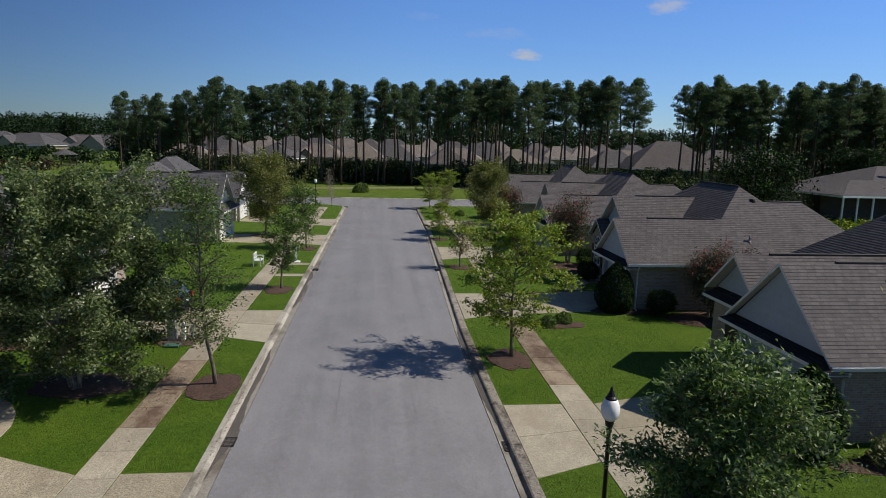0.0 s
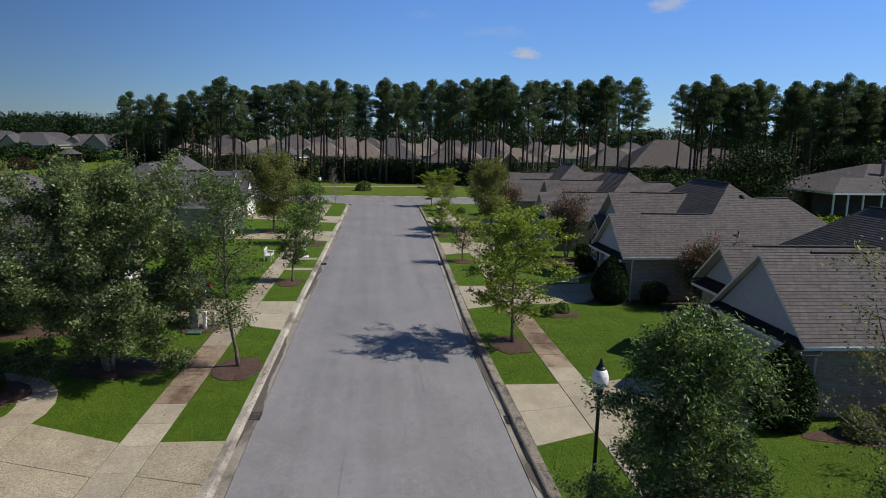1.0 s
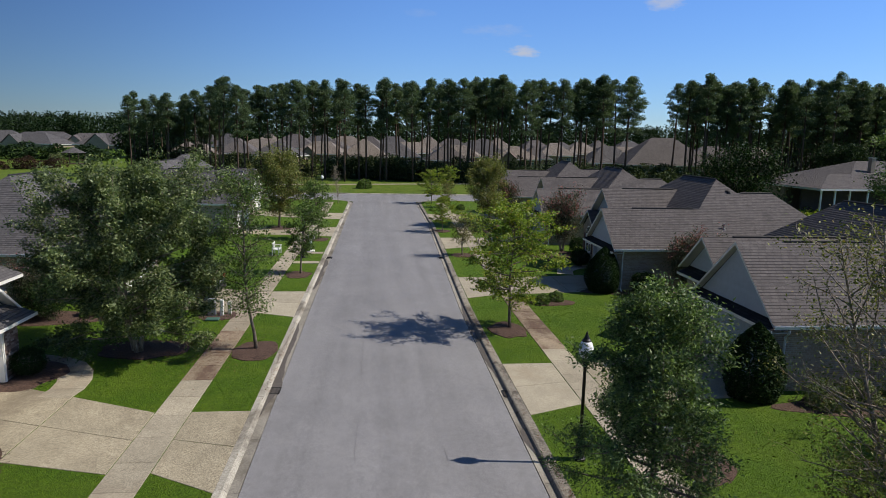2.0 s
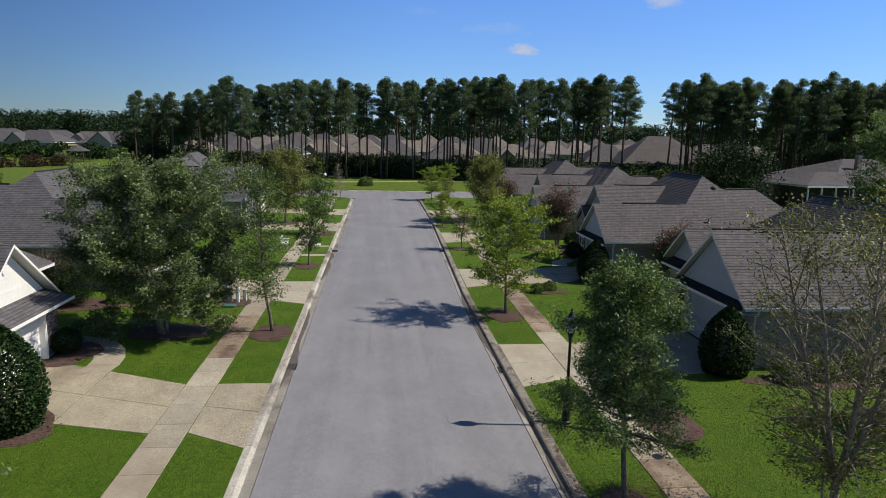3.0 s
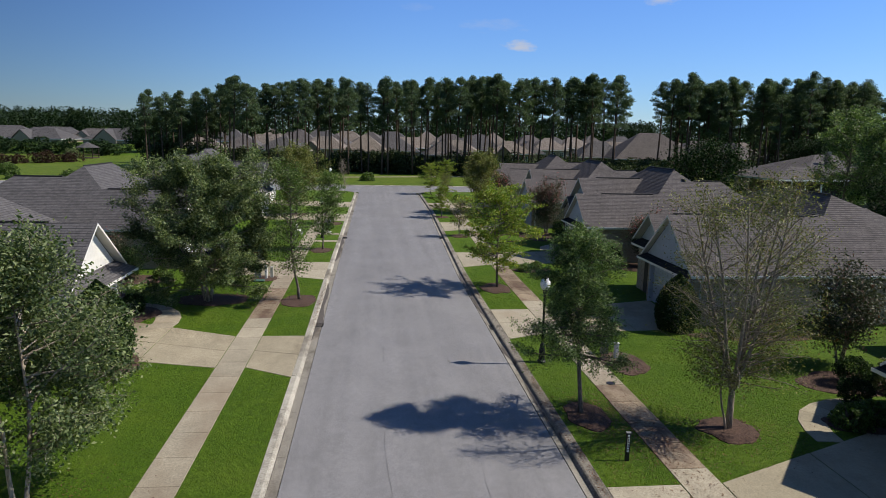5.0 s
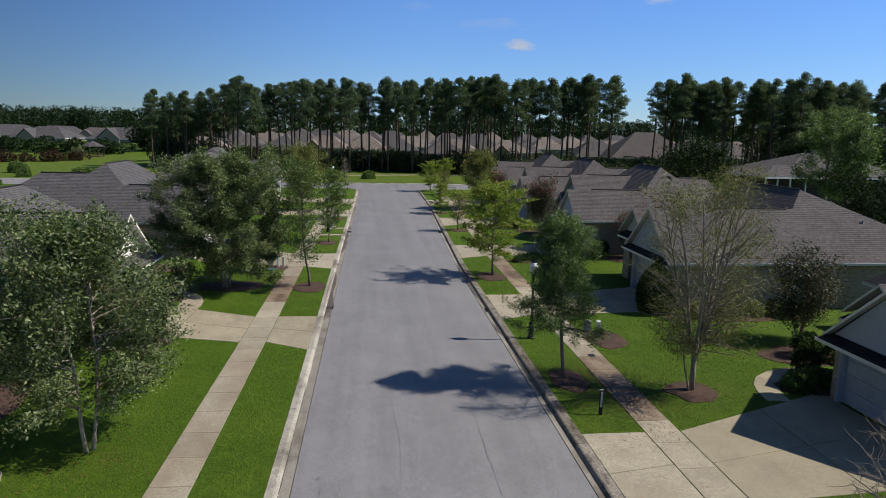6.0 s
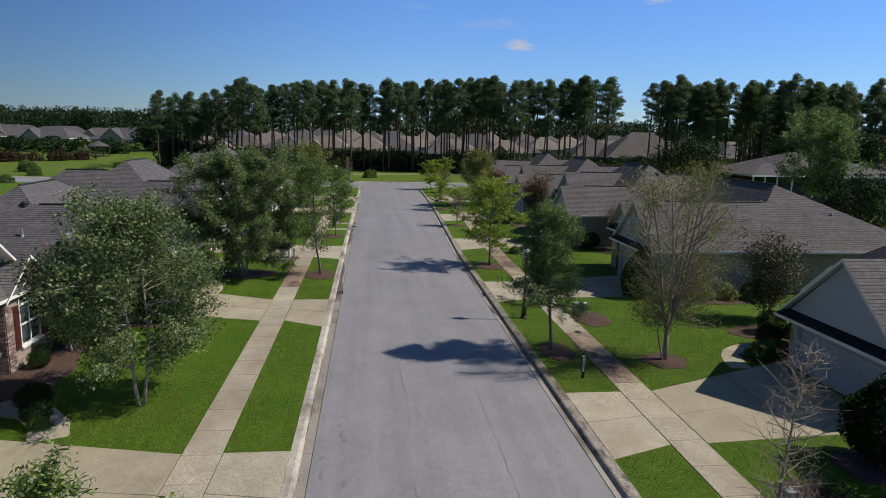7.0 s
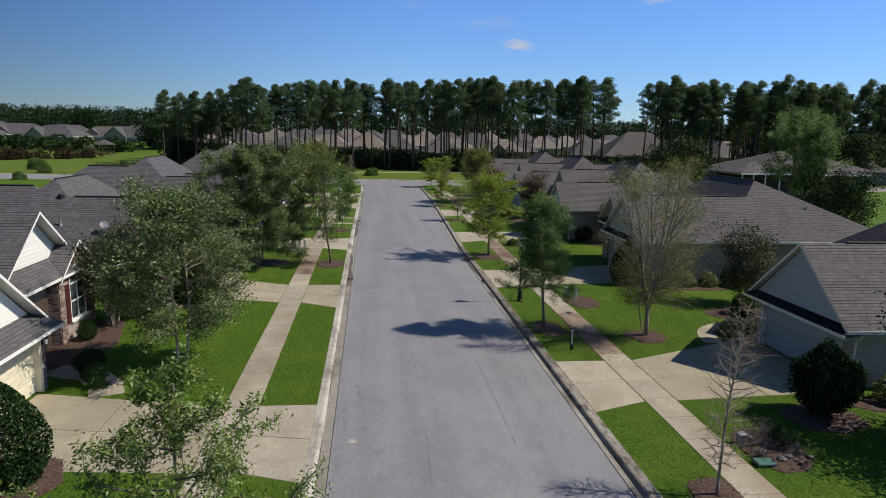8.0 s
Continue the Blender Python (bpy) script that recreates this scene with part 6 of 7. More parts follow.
# the fairway and the far lawn
fw = Shape()
for pts in ([(-2.0 - 118, 100), (22, 100), (22, 112), (-120, 112)], [(-120, 112), (22, 112), (16, 122), (-3, 130), (-30, 140), (-120, 140)], [(-120, 140), (-30, 140), (-40, 156), (-62, 172), (-120, 172)]):
    fw.face([(x, y, land(y) + 0.006) for x, y in pts])
tagged(part("fairway", fw, FAIRWAY), "bright mown fairway grass beyond the cross street", "fairway", kind="structure")

# the cart path that winds over the fairway
cart = Shape()
bend = [(-118 + 4 * i, 116.5 + 5.0 * math.sin((-118 + 4 * i) * 0.045) + max(0.0, (-40 - (-118 + 4 * i)) * 0.28)) for i in range(18, 36)]
for (xa, ya), (xb, yb) in zip(bend[:-1], bend[1:]):
    cart.face([(xa, ya, land(ya) + 0.03), (xb, yb, land(yb) + 0.03), (xb, yb + 1.9, land(yb + 1.9) + 0.03), (xa, ya + 1.9, land(ya + 1.9) + 0.03)])
tagged(part("path_7", cart, WALKWAY), "narrow pale cart path winding over the fairway", "path", kind="structure")

# ---------------- houses far off ----------------
rh = random.Random(12)
for i in range(25):
    plain_house((-46 + 7.0 * i + rh.uniform(-2.5, 2.5), (164, 176, 190)[i % 3] + rh.uniform(-5, 5), (0.8, 1.1, 1.4)[i % 3]), rh.uniform(-14, 14) + (90 if i % 4 == 1 else 0), rh.uniform(6, 8.5), rh.uniform(4.6, 6), rh.uniform(2.6, 3.0), rh.uniform(0.6, 0.78), (SHINGLE_TAN, SHINGLE_GREY, SHINGLE_TAN, SHINGLE_BROWN)[(i * 7) % 4], TAN_WALL,
                "single-storey tan house seen between pine trunks", i % 4 == 0)
for i in range(20):
    plain_house((-62 + 8.6 * i + rh.uniform(-2, 2), 209 + rh.uniform(-6, 6), 1.9), rh.uniform(-20, 20), rh.uniform(6, 8), rh.uniform(5, 6.5), 2.9, rh.uniform(0.66, 0.8), (SHINGLE_TAN, SHINGLE_BROWN, SHINGLE_GREY)[i % 3], TAN_WALL,
                "tan house in the second row beyond the pines", i % 3 == 1)
for i in range(15):
    plain_house((-205 + 9.6 * i + rh.uniform(-2.5, 2.5), (238, 252, 266)[i % 3] + rh.uniform(-5, 5), 0.9), rh.uniform(-18, 18), rh.uniform(9, 13), rh.uniform(6, 7.5), 3.0, rh.uniform(0.55, 0.70), (SHINGLE_GREY, SHINGLE_BROWN)[i % 4 == 2], TAN_WALL,
                "grey-roofed house far across the golf course")
for hx, hy, ht in ((98, 112, -10), (86, 158, -6), (112, 150, 10)):
    plain_house((hx, hy, land(hy)), ht, 9.0, 7.0, 2.9, 0.66, SHINGLE_BROWN, TAN_WALL, "brown-roofed house behind the street's back gardens", hx > 70)
plain_house((70.5, 153.0, land(153)), -4, 11.4, 8.6, 2.9, 0.76, SHINGLE_BROWN, TAN_WALL, "large brown-roofed house behind the pine trunks", False)


def porch_house(at, turn):
    """A house with a wide low porch roof below a steep main roof; its near corner is the origin."""
    pl = Plot(1)
    h = thing("house", at, "brown-roofed house with a low dark screened porch", "house", "houses behind the gardens", turn=turn)
    base = -at[2]
    low = Shape()
    hip_block(pl, low, 0, 19, 0, 9.0, 4.7, 0.28)
    part("porch_roof", low, SHINGLE_BROWN, h, uv=True)
    main = Shape()
    hip_block(pl, main, 5.0, 22, 2.4, 15.5, 4.9, 0.37)
    part("main_roof", main, SHINGLE_BROWN, h, uv=True)
    w = Shape()
    pl.box(w, 4.6, 20.4, 3.4, 15, base, 4.9)
    pl.box(w, 0.5, 4.6, 6.0, 8.6, base, 4.6)
    part("wall", w, TAN_WALL, h)
    part("porch_floor", pl.box(Shape(), 0.5, 18.5, 0.5, 6.0, base, 1.9), DARKWOOD, h)
    part("porch_wall", pl.box(Shape(), 0.5, 18.5, 3.2, 3.4, 1.9, 4.6), DARKWOOD, h)
    for q in ((0.0, 19.0, -0.03, 0.1), (-0.03, 0.1, 0.1, 9.0)):
        part("fascia", pl.box(Shape(), q[0], q[1], q[2], q[3], 4.5, 4.68), TRIM, h)
    for u in (0.6, 2.2, 3.9, 6.0, 9.0, 12.0):
        part("porch_post", pl.box(Shape(), u - 0.07, u + 0.07, 0.5, 0.64, 1.9, 4.55), TRIM, h)
    part("porch_rail", pl.box(Shape(), 0.6, 18.0, 0.55, 0.60, 2.75, 2.82), DARKWOOD, h)
    ch = part("chimney", pl.box(Shape(), 10.6, 11.1, 5.6, 6.1, 5.5, 7.7), TAN_WALL, h)
    part("cap", pl.box(Shape(), 10.55, 11.15, 5.55, 6.15, 7.7, 7.8), GALV, ch)
    return h


porch_house((43.9, 56.4, 0.0), 3.5)


# ---------------- street furniture and small things ----------------
def lamp_post(at, scale=1.0):
    t = thing("street_lamp", at, "black street lamp with white acorn globe on the verge", "street lamp", "street lamps")
    t.scale = (scale,) * 3
    part("base", Shape().lathe(0, 0, [(0.17, -0.05), (0.17, 0.06), (0.13, 0.10), (0.12, 0.55), (0.09, 0.66), (0.105, 0.72), (0.06, 0.80)], 12), BLACK, t)
    part("pole", Shape().lathe(0, 0, [(0.052, 0.78), (0.045, 2.72), (0.065, 2.74), (0.065, 2.80), (0.05, 2.82)], 12), BLACK, t, smooth=True)
    part("collar", Shape().lathe(0, 0, [(0.05, 2.80), (0.085, 2.88), (0.10, 2.98), (0.11, 3.00), (0.09, 3.02)], 12), BLACK, t)
    part("globe", Shape().lathe(0, 0, [(0.09, 3.00), (0.17, 3.08), (0.205, 3.20), (0.20, 3.32), (0.155, 3.45), (0.11, 3.50)], 18), GLOBE, t, "white glass acorn globe", smooth=True)
    part("cap", Shape().lathe(0, 0, [(0.125, 3.48), (0.125, 3.52), (0.085, 3.56), (0.045, 3.66), (0.03, 3.70), (0.035, 3.73), (0.0, 3.78)], 14), BLACK, t)
    return t


lamp_post((5.24, 12.05, 0))
lamp_post((-5.85, 43.0, 0))
lamp_post((-7.9, 90.0 - 4.5, 0))


def drain(at, side, wide=0.62, deep=0.46):
    """A storm drain: an iron frame with bars, in the gutter."""
    t = thing("storm_drain", at, "rusty cast-iron storm drain grate in the gutter", "drain", "storm drains")
    pit = Shape().box(-deep / 2, deep / 2, -wide / 2, wide / 2, -0.02, 0.008)
    part("pit", pit, DIRT, t)
    f = Shape()
    for x0, x1, y0, y1 in ((-deep / 2, -deep / 2 + 0.04, -wide / 2, wide / 2), (deep / 2 - 0.04, deep / 2, -wide / 2, wide / 2), (-deep / 2, deep / 2, -wide / 2, -wide / 2 + 0.04), (-deep / 2, deep / 2, wide / 2 - 0.04, wide / 2)):
        f.box(x0, x1, y0, y1, 0.0, 0.028)
    part("grate_frame", f, IRON, t)
    for k in range(1, 7):
        y = -wide / 2 + wide * k / 7
        part("grate_bar", Shape().box(-deep / 2 + 0.04, deep / 2 - 0.04, y - 0.014, y + 0.014, 0.009, 0.024), IRON, t)
    for k in (1, 2):
        x = -deep / 2 + deep * k / 3
        part("grate_bar", Shape().box(x - 0.014, x + 0.014, -wide / 2 + 0.04, wide / 2 - 0.04, 0.010, 0.022), IRON, t)
    inlet = Shape().box(side * (deep / 2 + 0.0), side * (deep / 2 + 0.03), -wide / 2 - 0.1, wide / 2 + 0.1, 0.0, 0.10)
    part("kerb_inlet", inlet, IRON, t)
    return t


drain((4.24, 17.1, ROAD_Z - 0.004), 1)
drain((-4.12, 17.75, ROAD_Z - 0.004), -1)
drain((right_edge(43.6) - 0.5, 43.6, ROAD_Z - 0.004), 1)
drain((left_edge(43.5) + 0.5, 43.5, ROAD_Z - 0.004), -1)


def garden_bench(at, turn):
    t = thing("garden_bench", at, "white painted wooden garden bench beside the pavement", "bench", turn=turn)
    for x in (-0.56, 0.56):
        for y, h in ((-0.22, 0.60), (0.24, 0.88)):
            part("leg", Shape().box(x - 0.035, x + 0.035, y - 0.035, y + 0.035, 0, h), PAINTWOOD, t)
        part("armrest", Shape().box(x - 0.045, x + 0.045, -0.30, 0.24, 0.60, 0.64), PAINTWOOD, t)
    for k in range(5):
        y = -0.22 + k * 0.105
        part("seat_slat", Shape().box(-0.60, 0.60, y - 0.043, y + 0.043, 0.41, 0.435), PAINTWOOD, t)
    part("back_rail", Shape().box(-0.60, 0.60, 0.22, 0.26, 0.82, 0.90), PAINTWOOD, t)
    part("back_rail", Shape().box(-0.60, 0.60, 0.22, 0.26, 0.50, 0.55), PAINTWOOD, t)
    for k in range(9):
        x = -0.46 + k * 0.115
        part("back_slat", Shape().box(x - 0.025, x + 0.025, 0.23, 0.25, 0.55, 0.82), PAINTWOOD, t)
    return t


garden_bench((-7.95, 44.4, 0), 90)


def letter_post(at):
    t = thing("mailbox", at, "white mailbox on a broad post beside a path", "mailbox")
    part("foot", Shape().slab([(-0.28, -0.28), (0.28, -0.28), (0.28, 0.28), (-0.28, 0.28)], 0, 0.10), PAINTWOOD, t)
    part("post", Shape().box(-0.075, 0.075, -0.075, 0.075, 0.1, 1.0), PAINTWOOD, t)
    b = Shape()
    prof = [(-0.11, 1.0), (0.11, 1.0), (0.11, 1.14), (0.08, 1.22), (0.0, 1.25), (-0.08, 1.22), (-0.11, 1.14)]
    for (y0, z0), (y1, z1) in zip(prof, prof[1:] + prof[:1]):
        b.face([(-0.26, y0, z0), (0.26, y0, z0), (0.26, y1, z1), (-0.26, y1, z1)])
    b.face([(0.26, y, z) for y, z in prof])
    b.face([(-0.26, y, z) for y, z in prof[::-1]])
    part("box", b, PAINTWOOD, t)
    return t


letter_post((-5.55, 45.6, 0))


def marker_post(at):
    t = thing("marker_post", at, "short black marker post with a white vertical plate", "post")
    part("post", Shape().box(-0.055, 0.055, -0.03, 0.03, -0.05, 0.84), BLACK, t)
    part("cap", Shape().prism([(-0.065, -0.04), (0.065, -0.04), (0.065, 0.04), (-0.065, 0.04)], 0.84, 0.87), GALV, t)
    plate = part("plate", Shape().box(-0.03, 0.03, -0.036, -0.03, 0.28, 0.80), PAINTWOOD, t, "white plate with dark marks")
    for k in range(6):
        z = 0.33 + k * 0.075
        part("mark", Shape().box(-0.018, 0.018, -0.039, -0.036, z, z + 0.045), BLACK, plate)
    return t


marker_post((5.62, 4.0, 0))


def utility_box(at, w, d, h, mat, label, lid=True):
    t = thing("utility_box", at, label, "utility box", "utility boxes")
    part("body", Shape().slab([(-w / 2, -d / 2), (w / 2, -d / 2), (w / 2, d / 2), (-w / 2, d / 2)], 0, h, 0.02), mat, t)
    if lid:
        part("lid", Shape().slab([(-w / 2 - 0.02, -d / 2 - 0.02), (w / 2 + 0.02, -d / 2 - 0.02), (w / 2 + 0.02, d / 2 + 0.02), (-w / 2 - 0.02, d / 2 + 0.02)], h, h + 0.05, 0.02), mat, t)
        part("door", Shape().box(-w / 2 + 0.04, w / 2 - 0.04, -d / 2 - 0.012, -d / 2, 0.08, h - 0.05), mat, t)
    return t


utility_box((-8.55, 27.3, 0.05), 0.34, 0.32, 0.8, GALV, "grey metal utility pedestal in a mulch bed")
utility_box((-8.05, 27.2, 0.05), 0.15, 0.15, 0.75, PAINTWOOD, "white utility pedestal in a mulch bed")
utility_box((-7.75, 27.5, 0.05), 0.16, 0.16, 0.6, BEIGEBOX, "beige utility pedestal in a mulch bed")
utility_box((-8.35, 26.55, 0.03), 0.62, 0.42, 0.06, GREENBOX, "green plastic ground lid in a mulch bed", False)
utility_box((8.45, 12.3, 0.05), 0.16, 0.16, 0.6, PAINTWOOD, "white utility pedestal in a mulch bed")
utility_box((8.15, 12.9, 0.05), 0.28, 0.24, 0.45, GALV, "grey metal utility pedestal in a mulch bed")
utility_box((8.15, -5.75, 0.05), 0.55, 0.38, 0.07, GREENBOX, "green plastic ground lid in a mulch bed", False)
utility_box((8.2, -4.5, 0.05), 0.22, 0.2, 0.24, GALV, "grey metal utility pedestal in a mulch bed")

def meter_lid(at):
    t = thing("meter_lid", at, "small dark oval meter lid set in the pavement", "meter lid")
    part("rim", Shape().lathe(0, 0, [(0.17, -0.01), (0.17, 0.006), (0.14, 0.008)], 16), IRON, t)
    part("cover", Shape().lathe(0, 0, [(0.135, 0.0), (0.13, 0.012), (0.03, 0.013), (0.0, 0.012)], 16), BLACK, t)
    return t


meter_lid((7.25, 9.65, 0.014))

rs = random.Random(31)
for k in range(22):
    a, r = rs.random() * 6.283, 0.9 * math.sqrt(rs.random())
    x, y, q = 9.0 + r * math.cos(a), -4.8 + 1.4 * r * math.sin(a), rs.uniform(0.06, 0.14)
    s = Shape()
    s.lathe(0, 0, [(q * 0.7, -0.03), (q, 0.04), (q * 0.85, q * 0.5), (q * 0.4, q * 0.75), (0, q * 0.78)], 7)
    s.v = [(vx * (0.85 + 0.3 * rs.random()), vy * (0.85 + 0.3 * rs.random()), vz) for vx, vy, vz in s.v]
    ob = part("garden_stone", s, STONE)
    ob.location = (x, y, 0.05)
    tagged(ob, "grey rounded stone in the garden bed", "stone", "garden stones")


def parked_car(at, turn):
    """A dark compact SUV, standing on its drive; its nose points along its own +x."""
    t = thing("parked_car", at, "dark blue compact SUV parked on the driveway", "car", turn=turn)
    side = [(-2.15, 0.42), (-2.2, 0.75), (-2.12, 1.02), (-1.75, 1.62), (-1.5, 1.70), (0.25, 1.70), (0.95, 1.12), (1.95, 0.98), (2.2, 0.75), (2.2, 0.42), (1.85, 0.34), (-1.85, 0.34)]
    b = Shape()

    def width(z):
        return 0.90 if z < 1.05 else 0.90 - (z - 1.05) * 0.26
    n = len(side)
    for i in range(n):
        (xa, za), (xb, zb) = side[i], side[(i + 1) % n]
        b.face([(xa, -width(za), za), (xb, -width(zb), zb), (xb, width(zb), zb), (xa, width(za), za)])
    for sgn in (-1, 1):
        low = [(x, sgn * width(z), z) for x, z in side if z <= 1.13]
        b.face([(x, sgn * width(z), z) for x, z in [side[0], side[1], side[2], side[6], side[7], side[8], side[9], side[10], side[11]]])
        b.face([(x, sgn * width(z), z) for x, z in [side[2], side[3], side[4], side[5], side[6]]])
    part("body", b, CARPAINT, t)
    for sgn in (-1, 1):
        g = Shape()
        y = lambda z: sgn * (width(z) + 0.006)
        for quad in ([(-1.88, 1.12), (-1.66, 1.56), (-0.75, 1.60), (-0.75, 1.12)], [(-0.68, 1.12), (-0.68, 1.60), (0.18, 1.60), (0.72, 1.12)]):
            g.face([(x, y(z), z) for x, z in quad])
        part("side_window", g, GLASS, t)
        part("mirror", Shape().box(0.62, 0.80, sgn * 0.92, sgn * 1.08, 1.08, 1.24), CARPAINT, t)
        part("tail_light", Shape().box(-2.21, -2.0, sgn * 0.74, sgn * 0.905, 0.90, 1.14), TAIL, t, "red tail light")
        part("headlight", Shape().box(2.02, 2.21, sgn * 0.55, sgn * 0.88, 0.74, 0.90), GLASS, t)
        for x in (-1.35, 1.35):
            w = Shape()
            prof = [(0.0, 0.86), (0.18, 0.86), (0.20, 0.88), (0.31, 0.88), (0.335, 0.85), (0.335, 0.72), (0.31, 0.68), (0.0, 0.68)]
            m = 18
            tyre = Shape()
            rim = Shape()
            for shp, rows in ((rim, prof[:3]), (tyre, prof[3:])):
                for k in range(m):
                    a, c = 6.283 * k / m, 6.283 * (k + 1) / m
                    for (r0, y0), (r1, y1) in zip(rows[:-1], rows[1:]):
                        shp.face([(x + r0 * math.cos(a), sgn * y0, 0.335 + r0 * math.sin(a)), (x + r1 * math.cos(a), sgn * y1, 0.335 + r1 * math.sin(a)),
                                  (x + r1 * math.cos(c), sgn * y1, 0.335 + r1 * math.sin(c)), (x + r0 * math.cos(c), sgn * y0, 0.335 + r0 * math.sin(c))])
                    if shp is tyre:
                        shp.face([(x + 0.2 * math.cos(a), sgn * 0.88, 0.335 + 0.2 * math.sin(a)), (x + 0.31 * math.cos(a), sgn * 0.88, 0.335 + 0.31 * math.sin(a)),
                                  (x + 0.31 * math.cos(c), sgn * 0.88, 0.335 + 0.31 * math.sin(c)), (x + 0.2 * math.cos(c), sgn * 0.88, 0.335 + 0.2 * math.sin(c))])
            wheel = part("wheel", tyre, RUBBER, t)
            part("rim", rim, GALV, wheel)
    rear = Shape().face([(-2.08, -0.70, 1.10), (-2.08, 0.70, 1.10), (-1.79, 0.60, 1.57), (-1.79, -0.60, 1.57)])
    rear.v = [(x - 0.012, y, z + 0.008) for x, y, z in rear.v]
    part("rear_window", rear, GLASS, t)
    wind = Shape().face([(0.33, -0.66, 1.64), (0.33, 0.66, 1.64), (0.90, 0.78, 1.17), (0.90, -0.78, 1.17)])
    wind.v = [(x + 0.01, y, z + 0.01) for x, y, z in wind.v]
    part("windscreen", wind, GLASS, t)
    part("rear_bumper", Shape().slab([(-2.27, -0.82), (-2.1, -0.88), (-2.1, 0.88), (-2.27, 0.82)], 0.42, 0.66, 0.03), RUBBER, t)
    part("front_bumper", Shape().slab([(2.1, -0.88), (2.26, -0.82), (2.26, 0.82), (2.1, 0.88)], 0.40, 0.62, 0.03), RUBBER, t)
    part("number_plate", Shape().box(-2.235, -2.2, -0.16, 0.16, 0.80, 0.91), PAINTWOOD, t)
    for sgn in (-1, 1):
        part("roof_rail", Shape().tube([(-1.4, sgn * 0.62, 1.70), (-1.3, sgn * 0.62, 1.76), (0.0, sgn * 0.62, 1.76), (0.1, sgn * 0.62, 1.70)], [0.018] * 4, 6), BLACK, t)
    return t


parked_car((-11.2, 31.3, 0.012), 176)


def dish_on_roof(at):
    t = thing("satellite_dish", at, "grey satellite dish on a roof slope", "satellite dish")
    part("mast", Shape().tube([(0, 0, -0.3), (0, 0, 0.45), (0.05, -0.08, 0.55)], [0.025] * 3, 8), GALV, t)
    s = Shape()
    n = 18
    rows = [(0.0, 0.0), (0.15, 0.012), (0.28, 0.045), (0.36, 0.075)]
    for (r0, d0), (r1, d1) in zip(rows[:-1], rows[1:]):
        for k in range(n):
            a, b = 6.283 * k / n, 6.283 * (k + 1) / n
            s.face([(r0 * math.cos(a), -d0, r0 * math.sin(a)), (r1 * math.cos(a), -d1, r1 * math.sin(a)), (r1 * math.cos(b), -d1, r1 * math.sin(b)), (r0 * math.cos(b), -d0, r0 * math.sin(b))])
    m = pose(0.05, -0.1, 0.6, -35, 0, 25)
    s.v = [tuple(m @ Vector(p)) for p in s.v]
    part("reflector", s, DISHGREY, t, smooth=True)
    part("arm", Shape().tube([(0.05, -0.1, 0.35), (0.25, -0.5, 0.55)], [0.014, 0.012], 6), GALV, t)
    part("receiver", Shape().tube([(0.22, -0.46, 0.52), (0.27, -0.56, 0.60)], [0.04, 0.04], 8), GALV, t)
    return t


dish = dish_on_roof((-17.05, 14.75, 3.25))
dish.scale = (0.62, 0.62, 0.62)


def yard_sign(at):
    t = thing("yard_sign", at, "small blue shield-shaped yard sign on a stake", "sign")
    part("stake", Shape().tube([(0, 0, -0.1), (0, 0, 0.45)], [0.012, 0.012], 6), GALV, t)
    s = Shape()
    ring = [(-0.14, 0.72), (0.14, 0.72), (0.15, 0.55), (0.0, 0.38), (-0.15, 0.55)]
    s.face([(x, -0.012, z) for x, z in ring])
    s.face([(x, 0.0, z) for x, z in ring[::-1]])
    for (xa, za), (xb, zb) in zip(ring, ring[1:] + ring[:1]):
        s.face([(xa, -0.012, za), (xb, -0.012, zb), (xb, 0, zb), (xa, 0, za)])
    panel = part("panel", s, SIGNBLUE, t)
    part("mark", Shape().box(-0.09, 0.09, -0.016, -0.012, 0.55, 0.62), PAINTWOOD, panel)
    return t


yard_sign((-14.4, 7.9, 0.03))


def wall_lantern(house_, u, v, z):
    """A black lantern on a garage pier: back plate, arm, glazed body and cap."""
    pl = Plot(-1)
    lan = part("wall_lantern", pl.box(Shape(), u - 0.02, u, v - 0.05, v + 0.05, z - 0.12, z + 0.12), BLACK, house_, "black wall lantern")
    x, y, _ = pl.p(u - 0.14, v, z)
    part("arm", Shape().tube([pl.p(u - 0.01, v, z + 0.04), pl.p(u - 0.09, v, z + 0.14), (x, y, z + 0.13)], [0.012] * 3, 6), BLACK, lan)
    part("pane", Shape().lathe(x, y, [(0.045, z - 0.13), (0.07, z + 0.06)], 6), GLOBE, lan)
    part("cap", Shape().lathe(x, y, [(0.09, z + 0.06), (0.05, z + 0.11), (0.015, z + 0.14), (0.0, z + 0.17)], 6), BLACK, lan)
    part("foot", Shape().lathe(x, y, [(0.0, z - 0.17), (0.03, z - 0.15), (0.05, z - 0.13)], 6), BLACK, lan)


wall_lantern(L1_HOUSE, 0.52, 5.46, 1.75)


